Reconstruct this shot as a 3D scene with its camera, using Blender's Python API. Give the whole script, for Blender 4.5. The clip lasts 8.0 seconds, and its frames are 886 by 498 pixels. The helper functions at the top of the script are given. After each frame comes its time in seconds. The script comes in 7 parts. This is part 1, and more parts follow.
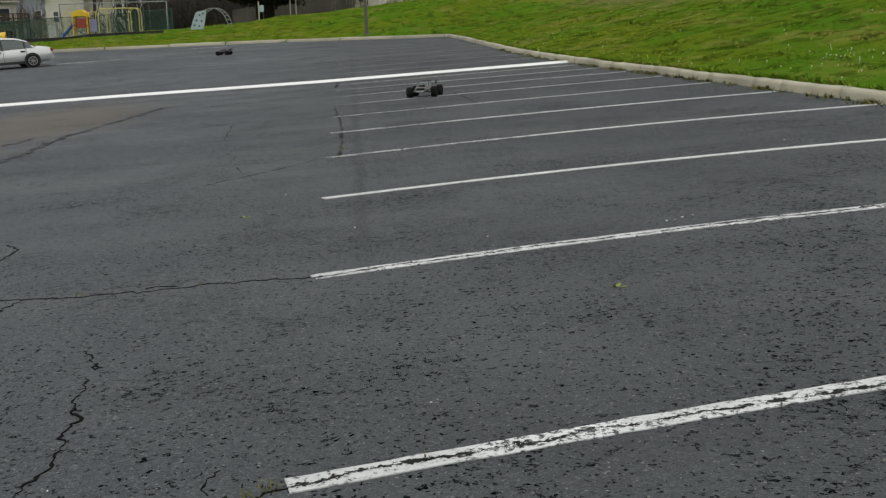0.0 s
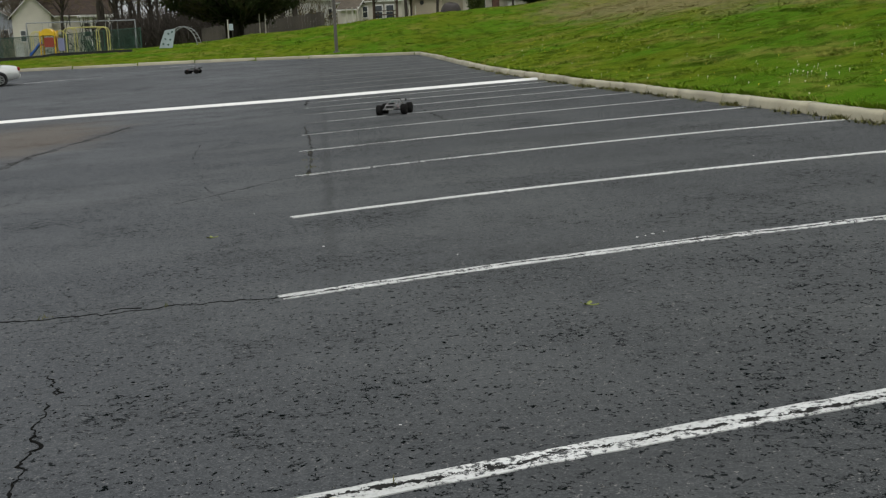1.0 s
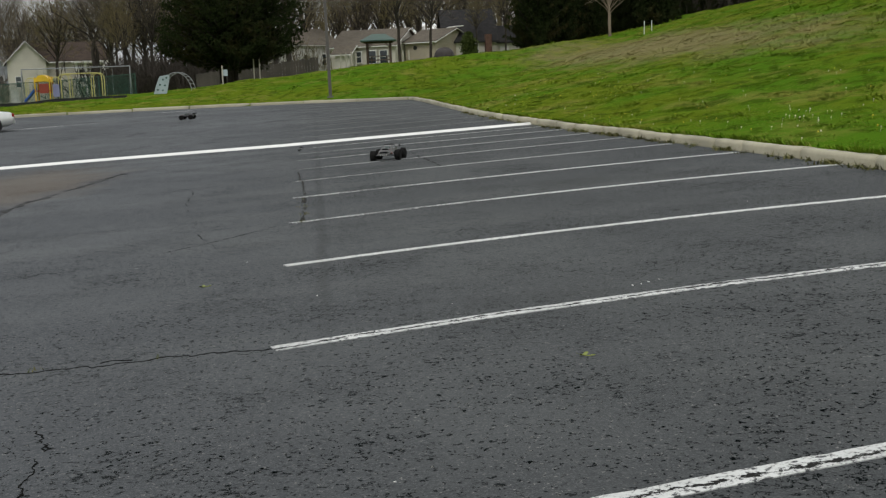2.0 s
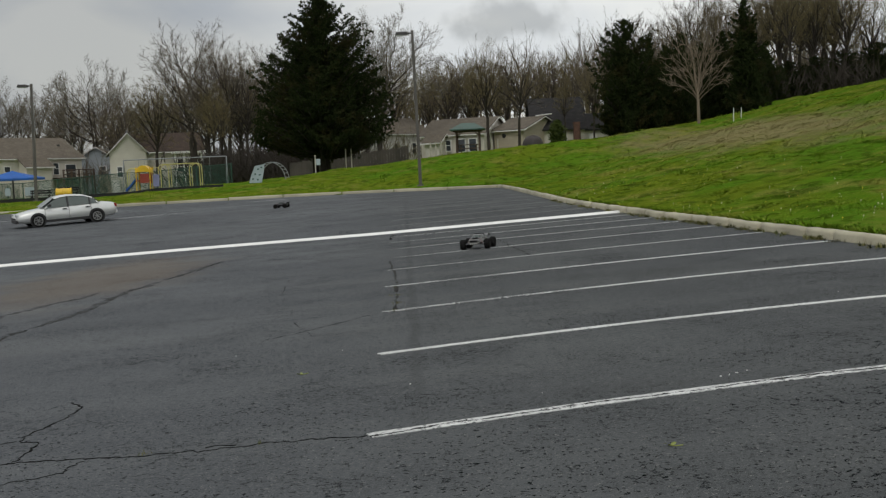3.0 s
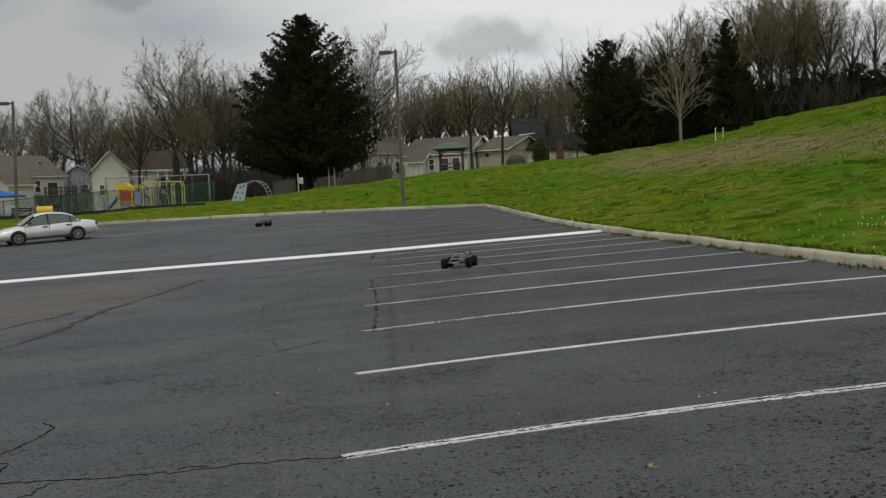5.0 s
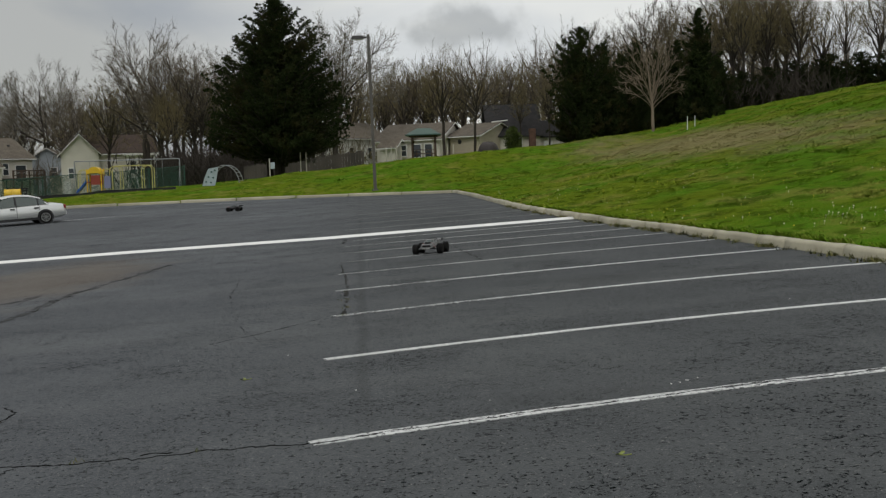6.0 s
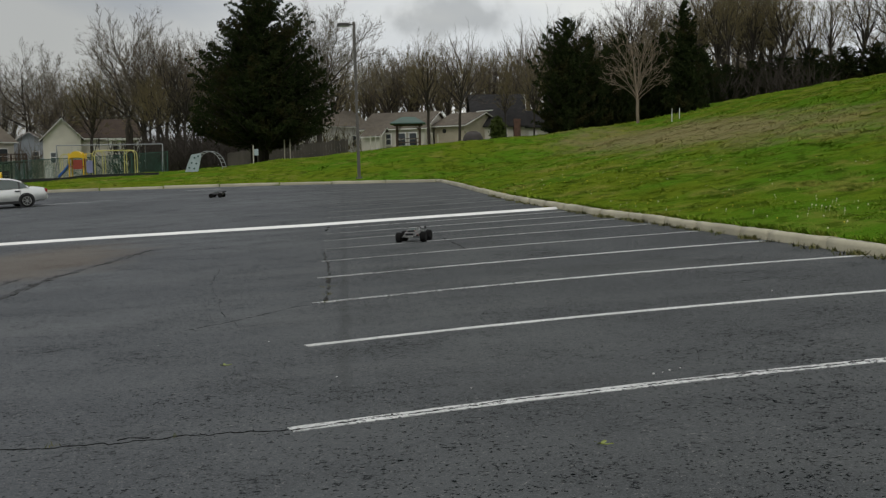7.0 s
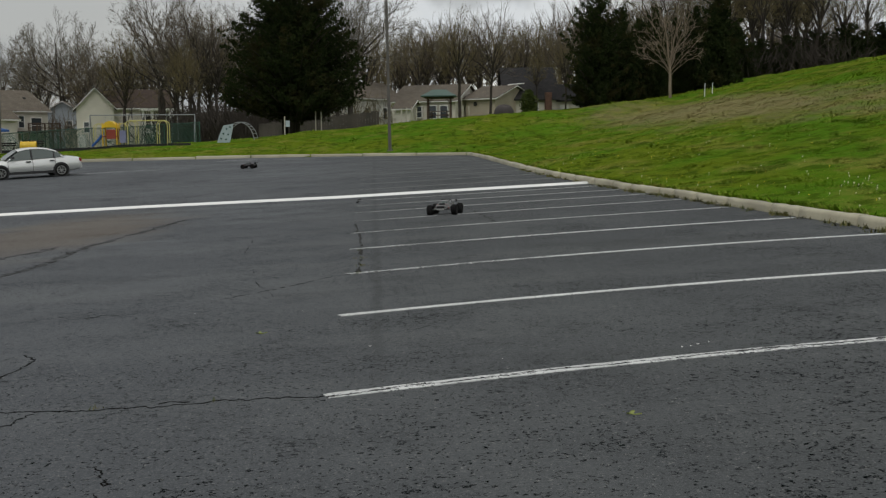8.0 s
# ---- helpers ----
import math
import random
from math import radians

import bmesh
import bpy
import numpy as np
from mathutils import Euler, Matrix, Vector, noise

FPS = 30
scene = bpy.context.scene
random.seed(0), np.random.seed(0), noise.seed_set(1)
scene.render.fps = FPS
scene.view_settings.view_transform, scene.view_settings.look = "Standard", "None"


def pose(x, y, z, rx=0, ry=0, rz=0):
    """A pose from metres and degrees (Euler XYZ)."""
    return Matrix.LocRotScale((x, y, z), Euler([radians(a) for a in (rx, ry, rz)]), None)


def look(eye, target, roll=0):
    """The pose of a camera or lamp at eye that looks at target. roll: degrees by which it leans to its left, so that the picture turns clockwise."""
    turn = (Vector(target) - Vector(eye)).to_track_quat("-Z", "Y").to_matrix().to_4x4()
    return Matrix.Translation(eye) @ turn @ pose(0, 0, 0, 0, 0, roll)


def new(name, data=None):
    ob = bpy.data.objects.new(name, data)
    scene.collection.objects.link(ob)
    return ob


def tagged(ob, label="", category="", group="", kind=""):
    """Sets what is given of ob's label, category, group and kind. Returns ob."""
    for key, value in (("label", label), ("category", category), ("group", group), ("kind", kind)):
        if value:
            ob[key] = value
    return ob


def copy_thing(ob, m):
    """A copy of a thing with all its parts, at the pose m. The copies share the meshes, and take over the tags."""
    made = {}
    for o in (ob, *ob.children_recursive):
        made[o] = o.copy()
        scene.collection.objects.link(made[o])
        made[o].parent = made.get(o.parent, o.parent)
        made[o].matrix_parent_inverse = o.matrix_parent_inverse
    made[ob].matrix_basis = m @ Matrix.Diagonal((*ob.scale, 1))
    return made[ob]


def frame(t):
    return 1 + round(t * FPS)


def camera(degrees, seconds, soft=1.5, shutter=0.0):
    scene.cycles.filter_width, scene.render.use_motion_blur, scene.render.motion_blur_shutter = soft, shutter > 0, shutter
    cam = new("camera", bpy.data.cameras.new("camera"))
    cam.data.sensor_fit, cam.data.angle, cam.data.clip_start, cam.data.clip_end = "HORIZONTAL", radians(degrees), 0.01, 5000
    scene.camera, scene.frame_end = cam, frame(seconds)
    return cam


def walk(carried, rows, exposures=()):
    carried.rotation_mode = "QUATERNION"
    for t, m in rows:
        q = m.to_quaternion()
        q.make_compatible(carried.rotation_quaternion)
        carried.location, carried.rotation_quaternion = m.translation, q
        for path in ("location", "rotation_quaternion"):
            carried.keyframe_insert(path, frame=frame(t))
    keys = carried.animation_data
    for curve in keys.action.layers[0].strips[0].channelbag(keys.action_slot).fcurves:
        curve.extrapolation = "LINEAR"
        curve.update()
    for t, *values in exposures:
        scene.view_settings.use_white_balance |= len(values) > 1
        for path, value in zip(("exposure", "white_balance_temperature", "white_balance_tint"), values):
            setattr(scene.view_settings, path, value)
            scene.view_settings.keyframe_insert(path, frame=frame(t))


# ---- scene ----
cam = camera(41.6, 8.0, soft=1.3)
# t, x, y, z, yaw, pitch, roll
ROWS = [
    (0.0, -0.026, -0.005, 1.319, -4.16, -11.08, -1.82),
    (0.5, -0.009, 0.031, 1.317, -4.82, -10.61, -1.93),
    (1.0, -0.008, 0.060, 1.314, -5.60, -10.28, -2.01),
    (1.2, -0.009, 0.066, 1.311, -5.94, -10.23, -1.98),
    (2.3, 0.007, 0.115, 1.347, -5.92, -6.89, -2.31),
    (2.5, 0.020, 0.115, 1.347, -5.58, -5.97, -2.41),
    (2.7, -0.002, 0.056, 1.364, -4.85, -4.97, -2.42),
    (3.0, -0.034, -0.123, 1.399, -1.78, -3.76, -2.52),
    (3.5, -0.047, -0.217, 1.414, 0.00, -2.87, -2.57),
    (4.0, -0.007, -0.207, 1.418, -0.65, -2.68, -2.61),
    (4.5, 0.008, -0.110, 1.401, -2.02, -2.64, -2.53),
    (4.7, 0.006, -0.088, 1.398, -2.33, -2.71, -2.49),
    (5.8, 0.021, 0.004, 1.376, -3.56, -3.41, -1.92),
    (6.0, 0.021, 0.040, 1.372, -3.99, -3.57, -1.88),
    (6.5, 0.030, 0.113, 1.356, -4.87, -3.72, -1.53),
    (7.0, 0.026, 0.094, 1.351, -4.80, -4.11, -1.13),
    (7.5, 0.009, 0.087, 1.354, -4.57, -4.23, -0.91),
    (8.0, -0.007, -0.030, 1.358, -3.34, -5.41, -0.60),
]
walk(cam, [(t, pose(x, y, z, 0, 0, yaw) @ pose(0, 0, 0, 90 + pitch) @ pose(0, 0, 0, 0, 0, roll)) for t, x, y, z, yaw, pitch, roll in ROWS],
     exposures=[(0.0, 0.25), (1.2, 0.26), (2.3, 0.28), (2.6, 0.22), (3.1, 0.04), (4.0, -0.02), (8.0, -0.04)])

# ---- sky and light: overcast afternoon ----
world = bpy.data.worlds.new("overcast_sky")
scene.world = world
world.use_nodes = True
wt = world.node_tree
wt.nodes.clear()


def wnode(kind, **props):
    n = wt.nodes.new(kind)
    for key, value in props.items():
        n.inputs[key.replace("_", " ")].default_value = value
    return n


sky = wnode("ShaderNodeTexSky")
sky.sky_type, sky.sun_disc = "NISHITA", False
sky.sun_elevation, sky.sun_rotation = radians(48), radians(200)
coord = wnode("ShaderNodeTexCoord")
split = wnode("ShaderNodeSeparateXYZ")
wt.links.new(coord.outputs["Generated"], split.inputs[0])
shift = wnode("ShaderNodeMapping")
shift.inputs["Location"].default_value = (2.3, 0.4, 1.1)
shift.inputs["Scale"].default_value = (1.0, 1.0, 2.4)
wt.links.new(coord.outputs["Generated"], shift.inputs["Vector"])
clouds = wnode("ShaderNodeTexNoise", Scale=4.2, Detail=7.0, Roughness=0.48, Distortion=0.35)
wt.links.new(shift.outputs[0], clouds.inputs["Vector"])
ramp = wnode("ShaderNodeValToRGB")
ramp.color_ramp.elements[0].position, ramp.color_ramp.elements[0].color = 0.34, (0.62, 0.65, 0.69, 1)
ramp.color_ramp.elements[1].position, ramp.color_ramp.elements[1].color = 0.54, (0.835, 0.84, 0.812, 1)
wt.links.new(clouds.outputs["Fac"], ramp.inputs["Fac"])
# the cloud deck is brighter overhead than near the horizon
up = wnode("ShaderNodeMapRange")
up.inputs["From Min"].default_value, up.inputs["From Max"].default_value = 0.12, 0.8
up.inputs["To Min"].default_value, up.inputs["To Max"].default_value = 1.0, 1.08
wt.links.new(split.outputs["Z"], up.inputs["Value"])
deck = wnode("ShaderNodeVectorMath")
deck.operation = "SCALE"
wt.links.new(ramp.outputs["Color"], deck.inputs[0])
wt.links.new(up.outputs["Result"], deck.inputs["Scale"])
# thicker, greyer cloud to the north-west, low down
west = wnode("ShaderNodeMapRange")
west.interpolation_type = "SMOOTHSTEP"
west.inputs["From Min"].default_value, west.inputs["From Max"].default_value = -0.24, 0.08
west.inputs["To Min"].default_value, west.inputs["To Max"].default_value = 0.57, 1.0
wt.links.new(split.outputs["X"], west.inputs["Value"])
low = wnode("ShaderNodeMapRange")
low.interpolation_type = "SMOOTHSTEP"
low.inputs["From Min"].default_value, low.inputs["From Max"].default_value = 0.22, 0.5
wt.links.new(split.outputs["Z"], low.inputs["Value"])
thick = wnode("ShaderNodeMix")
wt.links.new(low.outputs["Result"], thick.inputs["Factor"])
wt.links.new(west.outputs["Result"], thick.inputs["A"])
thick.inputs["B"].default_value = 1.05
veil = wnode("ShaderNodeVectorMath")
veil.operation = "SCALE"
wt.links.new(deck.outputs[0], veil.inputs[0])
wt.links.new(thick.outputs["Result"], veil.inputs["Scale"])


def dark_cloud(colour, at, size, deep):
    """One darker cloud with ragged edges; at and size: shares of the sky's sphere."""
    ragged = wnode("ShaderNodeTexNoise", Scale=13.0, Detail=6.0, Roughness=0.5)
    wt.links.new(coord.outputs["Generated"], ragged.inputs["Vector"])
    place = wnode("ShaderNodeMapping")
    place.inputs["Location"].default_value = (-at[0] / size[0], 0, -at[1] / size[1])
    place.inputs["Scale"].default_value = (1 / size[0], 0, 1 / size[1])
    wt.links.new(coord.outputs["Generated"], place.inputs["Vector"])
    far = wnode("ShaderNodeVectorMath")
    far.operation = "LENGTH"
    wt.links.new(place.outputs[0], far.inputs[0])
    total = wnode("ShaderNodeMath")
    total.operation = "MULTIPLY_ADD"
    total.inputs[1].default_value = 2.6
    wt.links.new(ragged.outputs["Fac"], total.inputs[0])
    wt.links.new(far.outputs["Value"], total.inputs[2])
    fade = wnode("ShaderNodeMapRange")
    fade.interpolation_type = "SMOOTHSTEP"
    fade.inputs["From Min"].default_value, fade.inputs["From Max"].default_value = 1.75, 2.2
    fade.inputs["To Min"].default_value, fade.inputs["To Max"].default_value = deep, 1.0
    wt.links.new(total.outputs[0], fade.inputs["Value"])
    out = wnode("ShaderNodeVectorMath")
    out.operation = "SCALE"
    wt.links.new(colour, out.inputs[0])
    wt.links.new(fade.outputs["Result"], out.inputs["Scale"])
    return out.outputs[0]


cover = dark_cloud(veil.outputs[0], (0.094, 0.124), (0.084, 0.031), 0.66)
cover = dark_cloud(cover, (-0.36, 0.165), (0.10, 0.025), 0.74)
cover = dark_cloud(cover, (-0.21, 0.168), (0.05, 0.018), 0.76)
blue = wnode("ShaderNodeVectorMath")
blue.operation = "SCALE"
blue.inputs["Scale"].default_value = 0.07
wt.links.new(sky.outputs["Color"], blue.inputs[0])
mix = wnode("ShaderNodeMix")
mix.data_type = "RGBA"
mix.inputs["Factor"].default_value = 0.88
wt.links.new(blue.outputs[0], mix.inputs["A"])
wt.links.new(cover, mix.inputs["B"])
back = wnode("ShaderNodeBackground")
back.inputs["Strength"].default_value = 1.0
wt.links.new(mix.outputs["Result"], back.inputs["Color"])
wout = wnode("ShaderNodeOutputWorld")
wt.links.new(back.outputs[0], wout.inputs["Surface"])

sun = new("sun", bpy.data.lights.new("sun", "SUN"))
sun.data.energy, sun.data.angle, sun.data.color = 0.72, radians(30), (1.0, 0.97, 0.92)
sun.matrix_world = look((0, 0, 60), (10, 38, 0))


# ---- materials ----
def shader(name, rough=0.8, metal=0.0, spec=0.5):
    m = bpy.data.materials.new(name)
    m.use_nodes = True
    b = m.node_tree.nodes["Principled BSDF"]
    b.inputs["Roughness"].default_value, b.inputs["Metallic"].default_value = rough, metal
    b.inputs["Specular IOR Level"].default_value = spec
    return m, m.node_tree, b


def node(nt, kind, links=(), **props):
    n = nt.nodes.new(kind)
    for key, value in props.items():
        n.inputs[key.replace("_", " ")].default_value = value
    for name, source in links:
        nt.links.new(source, n.inputs[name])
    return n


def where(nt, scale=(1, 1, 1), world_space=False):
    c = nt.nodes.new("ShaderNodeNewGeometry") if world_space else nt.nodes.new("ShaderNodeTexCoord")
    m = nt.nodes.new("ShaderNodeMapping")
    m.inputs["Scale"].default_value = scale
    nt.links.new(c.outputs["Position" if world_space else "Object"], m.inputs["Vector"])
    return m.outputs[0]


def tint(nt, fac, a, b):
    n = nt.nodes.new("ShaderNodeMix")
    n.data_type = "RGBA"
    for key, value in (("A", a), ("B", b), ("Factor", fac)):
        if hasattr(value, "is_linked"):
            nt.links.new(value, n.inputs[key])
        else:
            n.inputs[key].default_value = (*value, 1) if isinstance(value, tuple) else value
    return n.outputs["Result"]


def steps(nt, value, lo, hi):
    n = nt.nodes.new("ShaderNodeMapRange")
    n.interpolation_type = "SMOOTHSTEP"
    n.inputs["From Min"].default_value, n.inputs["From Max"].default_value = lo, hi
    nt.links.new(value, n.inputs["Value"])
    return n.outputs["Result"]


def times(nt, a, b, op="MULTIPLY"):
    n = nt.nodes.new("ShaderNodeMath")
    n.operation = op
    for i, value in enumerate((a, b)):
        if hasattr(value, "is_linked"):
            nt.links.new(value, n.inputs[i])
        else:
            n.inputs[i].default_value = value
    return n.outputs[0]


def bump(nt, b, height, strength, distance=0.01):
    n = node(nt, "ShaderNodeBump", [("Height", height)], Strength=strength, Distance=distance)
    nt.links.new(n.outputs[0], b.inputs["Normal"])


def plain(name, colour, rough=0.6, metal=0.0, vary=0.12, scale=6.0, relief=0.1, spec=0.5, dirt=0.0, world_space=False):
    """A surface of one colour with two scales of variation."""
    m, nt, b = shader(name, rough, metal, spec)
    v = where(nt, world_space=world_space)
    big = node(nt, "ShaderNodeTexNoise", [("Vector", v)], Scale=scale * 0.2, Detail=4.0).outputs["Fac"]
    fine = node(nt, "ShaderNodeTexNoise", [("Vector", v)], Scale=scale * 6, Detail=5.0).outputs["Fac"]
    lo, hi = tuple(c * (1 - vary) for c in colour), tuple(min(1, c * (1 + vary)) for c in colour)
    c = tint(nt, steps(nt, big, 0.3, 0.7), lo, hi)
    c = tint(nt, times(nt, fine, vary), c, tuple(x * 0.6 for x in colour))
    if dirt:
        c = tint(nt, times(nt, steps(nt, big, 0.5, 0.75), dirt), c, (0.10, 0.085, 0.06))
    rnd = nt.nodes.new("ShaderNodeObjectInfo")
    c = tint(nt, times(nt, rnd.outputs["Random"], vary * 0.8), c, tuple(x * 0.7 for x in colour))
    nt.links.new(c, b.inputs["Base Color"])
    r = times(nt, times(nt, fine, 0.25), rough - 0.12, "ADD")
    nt.links.new(r, b.inputs["Roughness"])
    if relief:
        bump(nt, b, fine, relief, 0.01)
    return m


def asphalt_material():
    m, nt, b = shader("worn_asphalt", 0.88, 0.0, 0.2)
    v = where(nt)
    big = node(nt, "ShaderNodeTexNoise", [("Vector", v)], Scale=0.16, Detail=5.0, Roughness=0.6).outputs["Fac"]
    mid = node(nt, "ShaderNodeTexNoise", [("Vector", v)], Scale=0.9, Detail=6.0, Roughness=0.6).outputs["Fac"]
    streak = node(nt, "ShaderNodeTexNoise", [("Vector", where(nt, (0.25, 1.2, 1)))], Scale=0.5, Detail=5.0).outputs["Fac"]
    grit = node(nt, "ShaderNodeTexNoise", [("Vector", v)], Scale=120.0, Detail=3.0, Roughness=0.7).outputs["Fac"]
    stones = node(nt, "ShaderNodeTexNoise", [("Vector", v)], Scale=42.0, Detail=4.0, Roughness=0.7).outputs["Fac"]
    c = tint(nt, steps(nt, big, 0.32, 0.7), (0.040, 0.0432, 0.0470), (0.076, 0.0800, 0.0825))
    c = tint(nt, times(nt, steps(nt, mid, 0.44, 0.62), 0.7), c, (0.043, 0.0463, 0.0497))
    c = tint(nt, times(nt, steps(nt, streak, 0.50, 0.72), 0.45), c, (0.096, 0.0995, 0.098))
    c = tint(nt, times(nt, steps(nt, stones, 0.46, 0.70), 0.4), c, (0.118, 0.1225, 0.124))
    c = tint(nt, times(nt, steps(nt, grit, 0.50, 0.70), 0.6), c, (0.158, 0.162, 0.161))
    # aisle lighter, parking bays darker: the bank's shade put into the colour
    xyz = nt.nodes.new("ShaderNodeSeparateXYZ")
    nt.links.new(v, xyz.inputs[0])
    bays = steps(nt, times(nt, xyz.outputs["X"], times(nt, big, 3.0), "ADD"), -1.6, 3.4)
    bank_shade = nt.nodes.new("ShaderNodeMix")
    bank_shade.data_type, bank_shade.blend_type = "RGBA", "MULTIPLY"
    bank_shade.inputs["Factor"].default_value = 1.0
    nt.links.new(c, bank_shade.inputs["A"])
    nt.links.new(tint(nt, bays, (1.21, 1.225, 1.27), (0.90, 0.915, 0.905)), bank_shade.inputs["B"])
    c = bank_shade.outputs["Result"]
    oil = node(nt, "ShaderNodeTexNoise", [("Vector", where(nt, (0.55, 1.0, 1)))], Scale=0.42, Detail=4.0, Roughness=0.55).outputs["Fac"]
    c = tint(nt, times(nt, times(nt, steps(nt, oil, 0.52, 0.68), bays), 0.45), c, (0.030, 0.032, 0.033))
    # joint between two paving lanes
    wave = times(nt, times(nt, node(nt, "ShaderNodeTexNoise", [("Vector", v)], Scale=0.8, Detail=3.0).outputs["Fac"], 0.12), xyz.outputs["X"], "ADD")
    joint = times(nt, steps(nt, wave, -0.02, 0.05), steps(nt, wave, 0.14, 0.07))
    c = tint(nt, times(nt, times(nt, joint, steps(nt, xyz.outputs["Y"], 5.5, 8.5)), 0.55), c, (0.042, 0.045, 0.046))
    # ravelled surface: jagged little tears, and pits where stones have come out
    warp = node(nt, "ShaderNodeTexNoise", [("Vector", v)], Scale=26.0, Detail=3.0, Roughness=0.7)
    sc = nt.nodes.new("ShaderNodeVectorMath")
    sc.operation, sc.inputs["Scale"].default_value = "SCALE", 0.075
    nt.links.new(warp.outputs["Color"], sc.inputs[0])
    wv = node(nt, "ShaderNodeVectorMath", [(0, v), (1, sc.outputs[0])])
    wv.operation = "ADD"
    tears = node(nt, "ShaderNodeTexVoronoi", [("Vector", wv.outputs[0])], Scale=21.0, Randomness=1.0)
    tears.feature = "DISTANCE_TO_EDGE"
    patchy = node(nt, "ShaderNodeTexNoise", [("Vector", v)], Scale=15.0, Detail=3.0, Roughness=0.6).outputs["Fac"]
    near = steps(nt, times(nt, times(nt, mid, 0.5), times(nt, patchy, 0.7), "ADD"), 0.665, 0.70)
    tear = times(nt, steps(nt, tears.outputs["Distance"], 0.07, 0.035), near)
    cells = node(nt, "ShaderNodeTexVoronoi", [("Vector", wv.outputs[0])], Scale=24.0, Randomness=1.0)
    some = nt.nodes.new("ShaderNodeSeparateColor")
    nt.links.new(cells.outputs["Color"], some.inputs[0])
    pit = times(nt, steps(nt, cells.outputs["Distance"], 0.285, 0.225), steps(nt, some.outputs[0], 0.80, 0.81))
    cells2 = node(nt, "ShaderNodeTexVoronoi", [("Vector", wv.outputs[0])], Scale=62.0, Randomness=1.0)
    some2 = nt.nodes.new("ShaderNodeSeparateColor")
    nt.links.new(cells2.outputs["Color"], some2.inputs[0])
    pit2 = times(nt, steps(nt, cells2.outputs["Distance"], 0.50, 0.42), steps(nt, some2.outputs[1], 0.87, 0.88))
    chip = times(nt, steps(nt, cells2.outputs["Distance"], 0.34, 0.2), steps(nt, some2.outputs[2], 0.86, 0.88))
    holes = times(nt, times(nt, tear, pit, "MAXIMUM"), times(nt, pit2, 0.95), "MAXIMUM")
    ravel = node(nt, "ShaderNodeTexNoise", [("Vector", v)], Scale=0.55, Detail=4.0, Roughness=0.6).outputs["Fac"]
    lane = times(nt, times(nt, steps(nt, xyz.outputs["Y"], 8.0, 4.0), 0.4), 0.50, "ADD")
    holes = times(nt, holes, times(nt, times(nt, steps(nt, ravel, 0.42, 0.60), 0.55), lane, "ADD"))
    c = tint(nt, times(nt, holes, 0.95), c, (0.004, 0.006, 0.006))
    c = tint(nt, times(nt, chip, 0.55), c, (0.28, 0.275, 0.26))
    nt.links.new(times(nt, times(nt, holes, -0.19), 0.2, "ADD"), b.inputs["Specular IOR Level"])
    # rust-brown silt stain left by standing water near the white bump
    spot = node(nt, "ShaderNodeMapping", [("Vector", v)])
    spot.inputs["Location"].default_value = (5.4 / 2.1, -20.6 / 6.2, 0)
    spot.inputs["Scale"].default_value = (1 / 2.1, 1 / 6.2, 0)
    length = nt.nodes.new("ShaderNodeVectorMath")
    length.operation = "LENGTH"
    nt.links.new(spot.outputs[0], length.inputs[0])
    edge = times(nt, length.outputs["Value"], times(nt, node(nt, "ShaderNodeTexNoise", [("Vector", v)], Scale=0.8, Detail=8.0, Roughness=0.68).outputs["Fac"], 1.3), "ADD")
    c = tint(nt, times(nt, steps(nt, edge, 1.74, 1.0), 0.50), c, (0.140, 0.110, 0.080))
    nt.links.new(c, b.inputs["Base Color"])
    h = times(nt, times(nt, times(nt, grit, 0.25), times(nt, stones, 0.5), "ADD"), times(nt, holes, 1.2), "SUBTRACT")
    bump(nt, b, h, 0.7, 0.012)
    return m


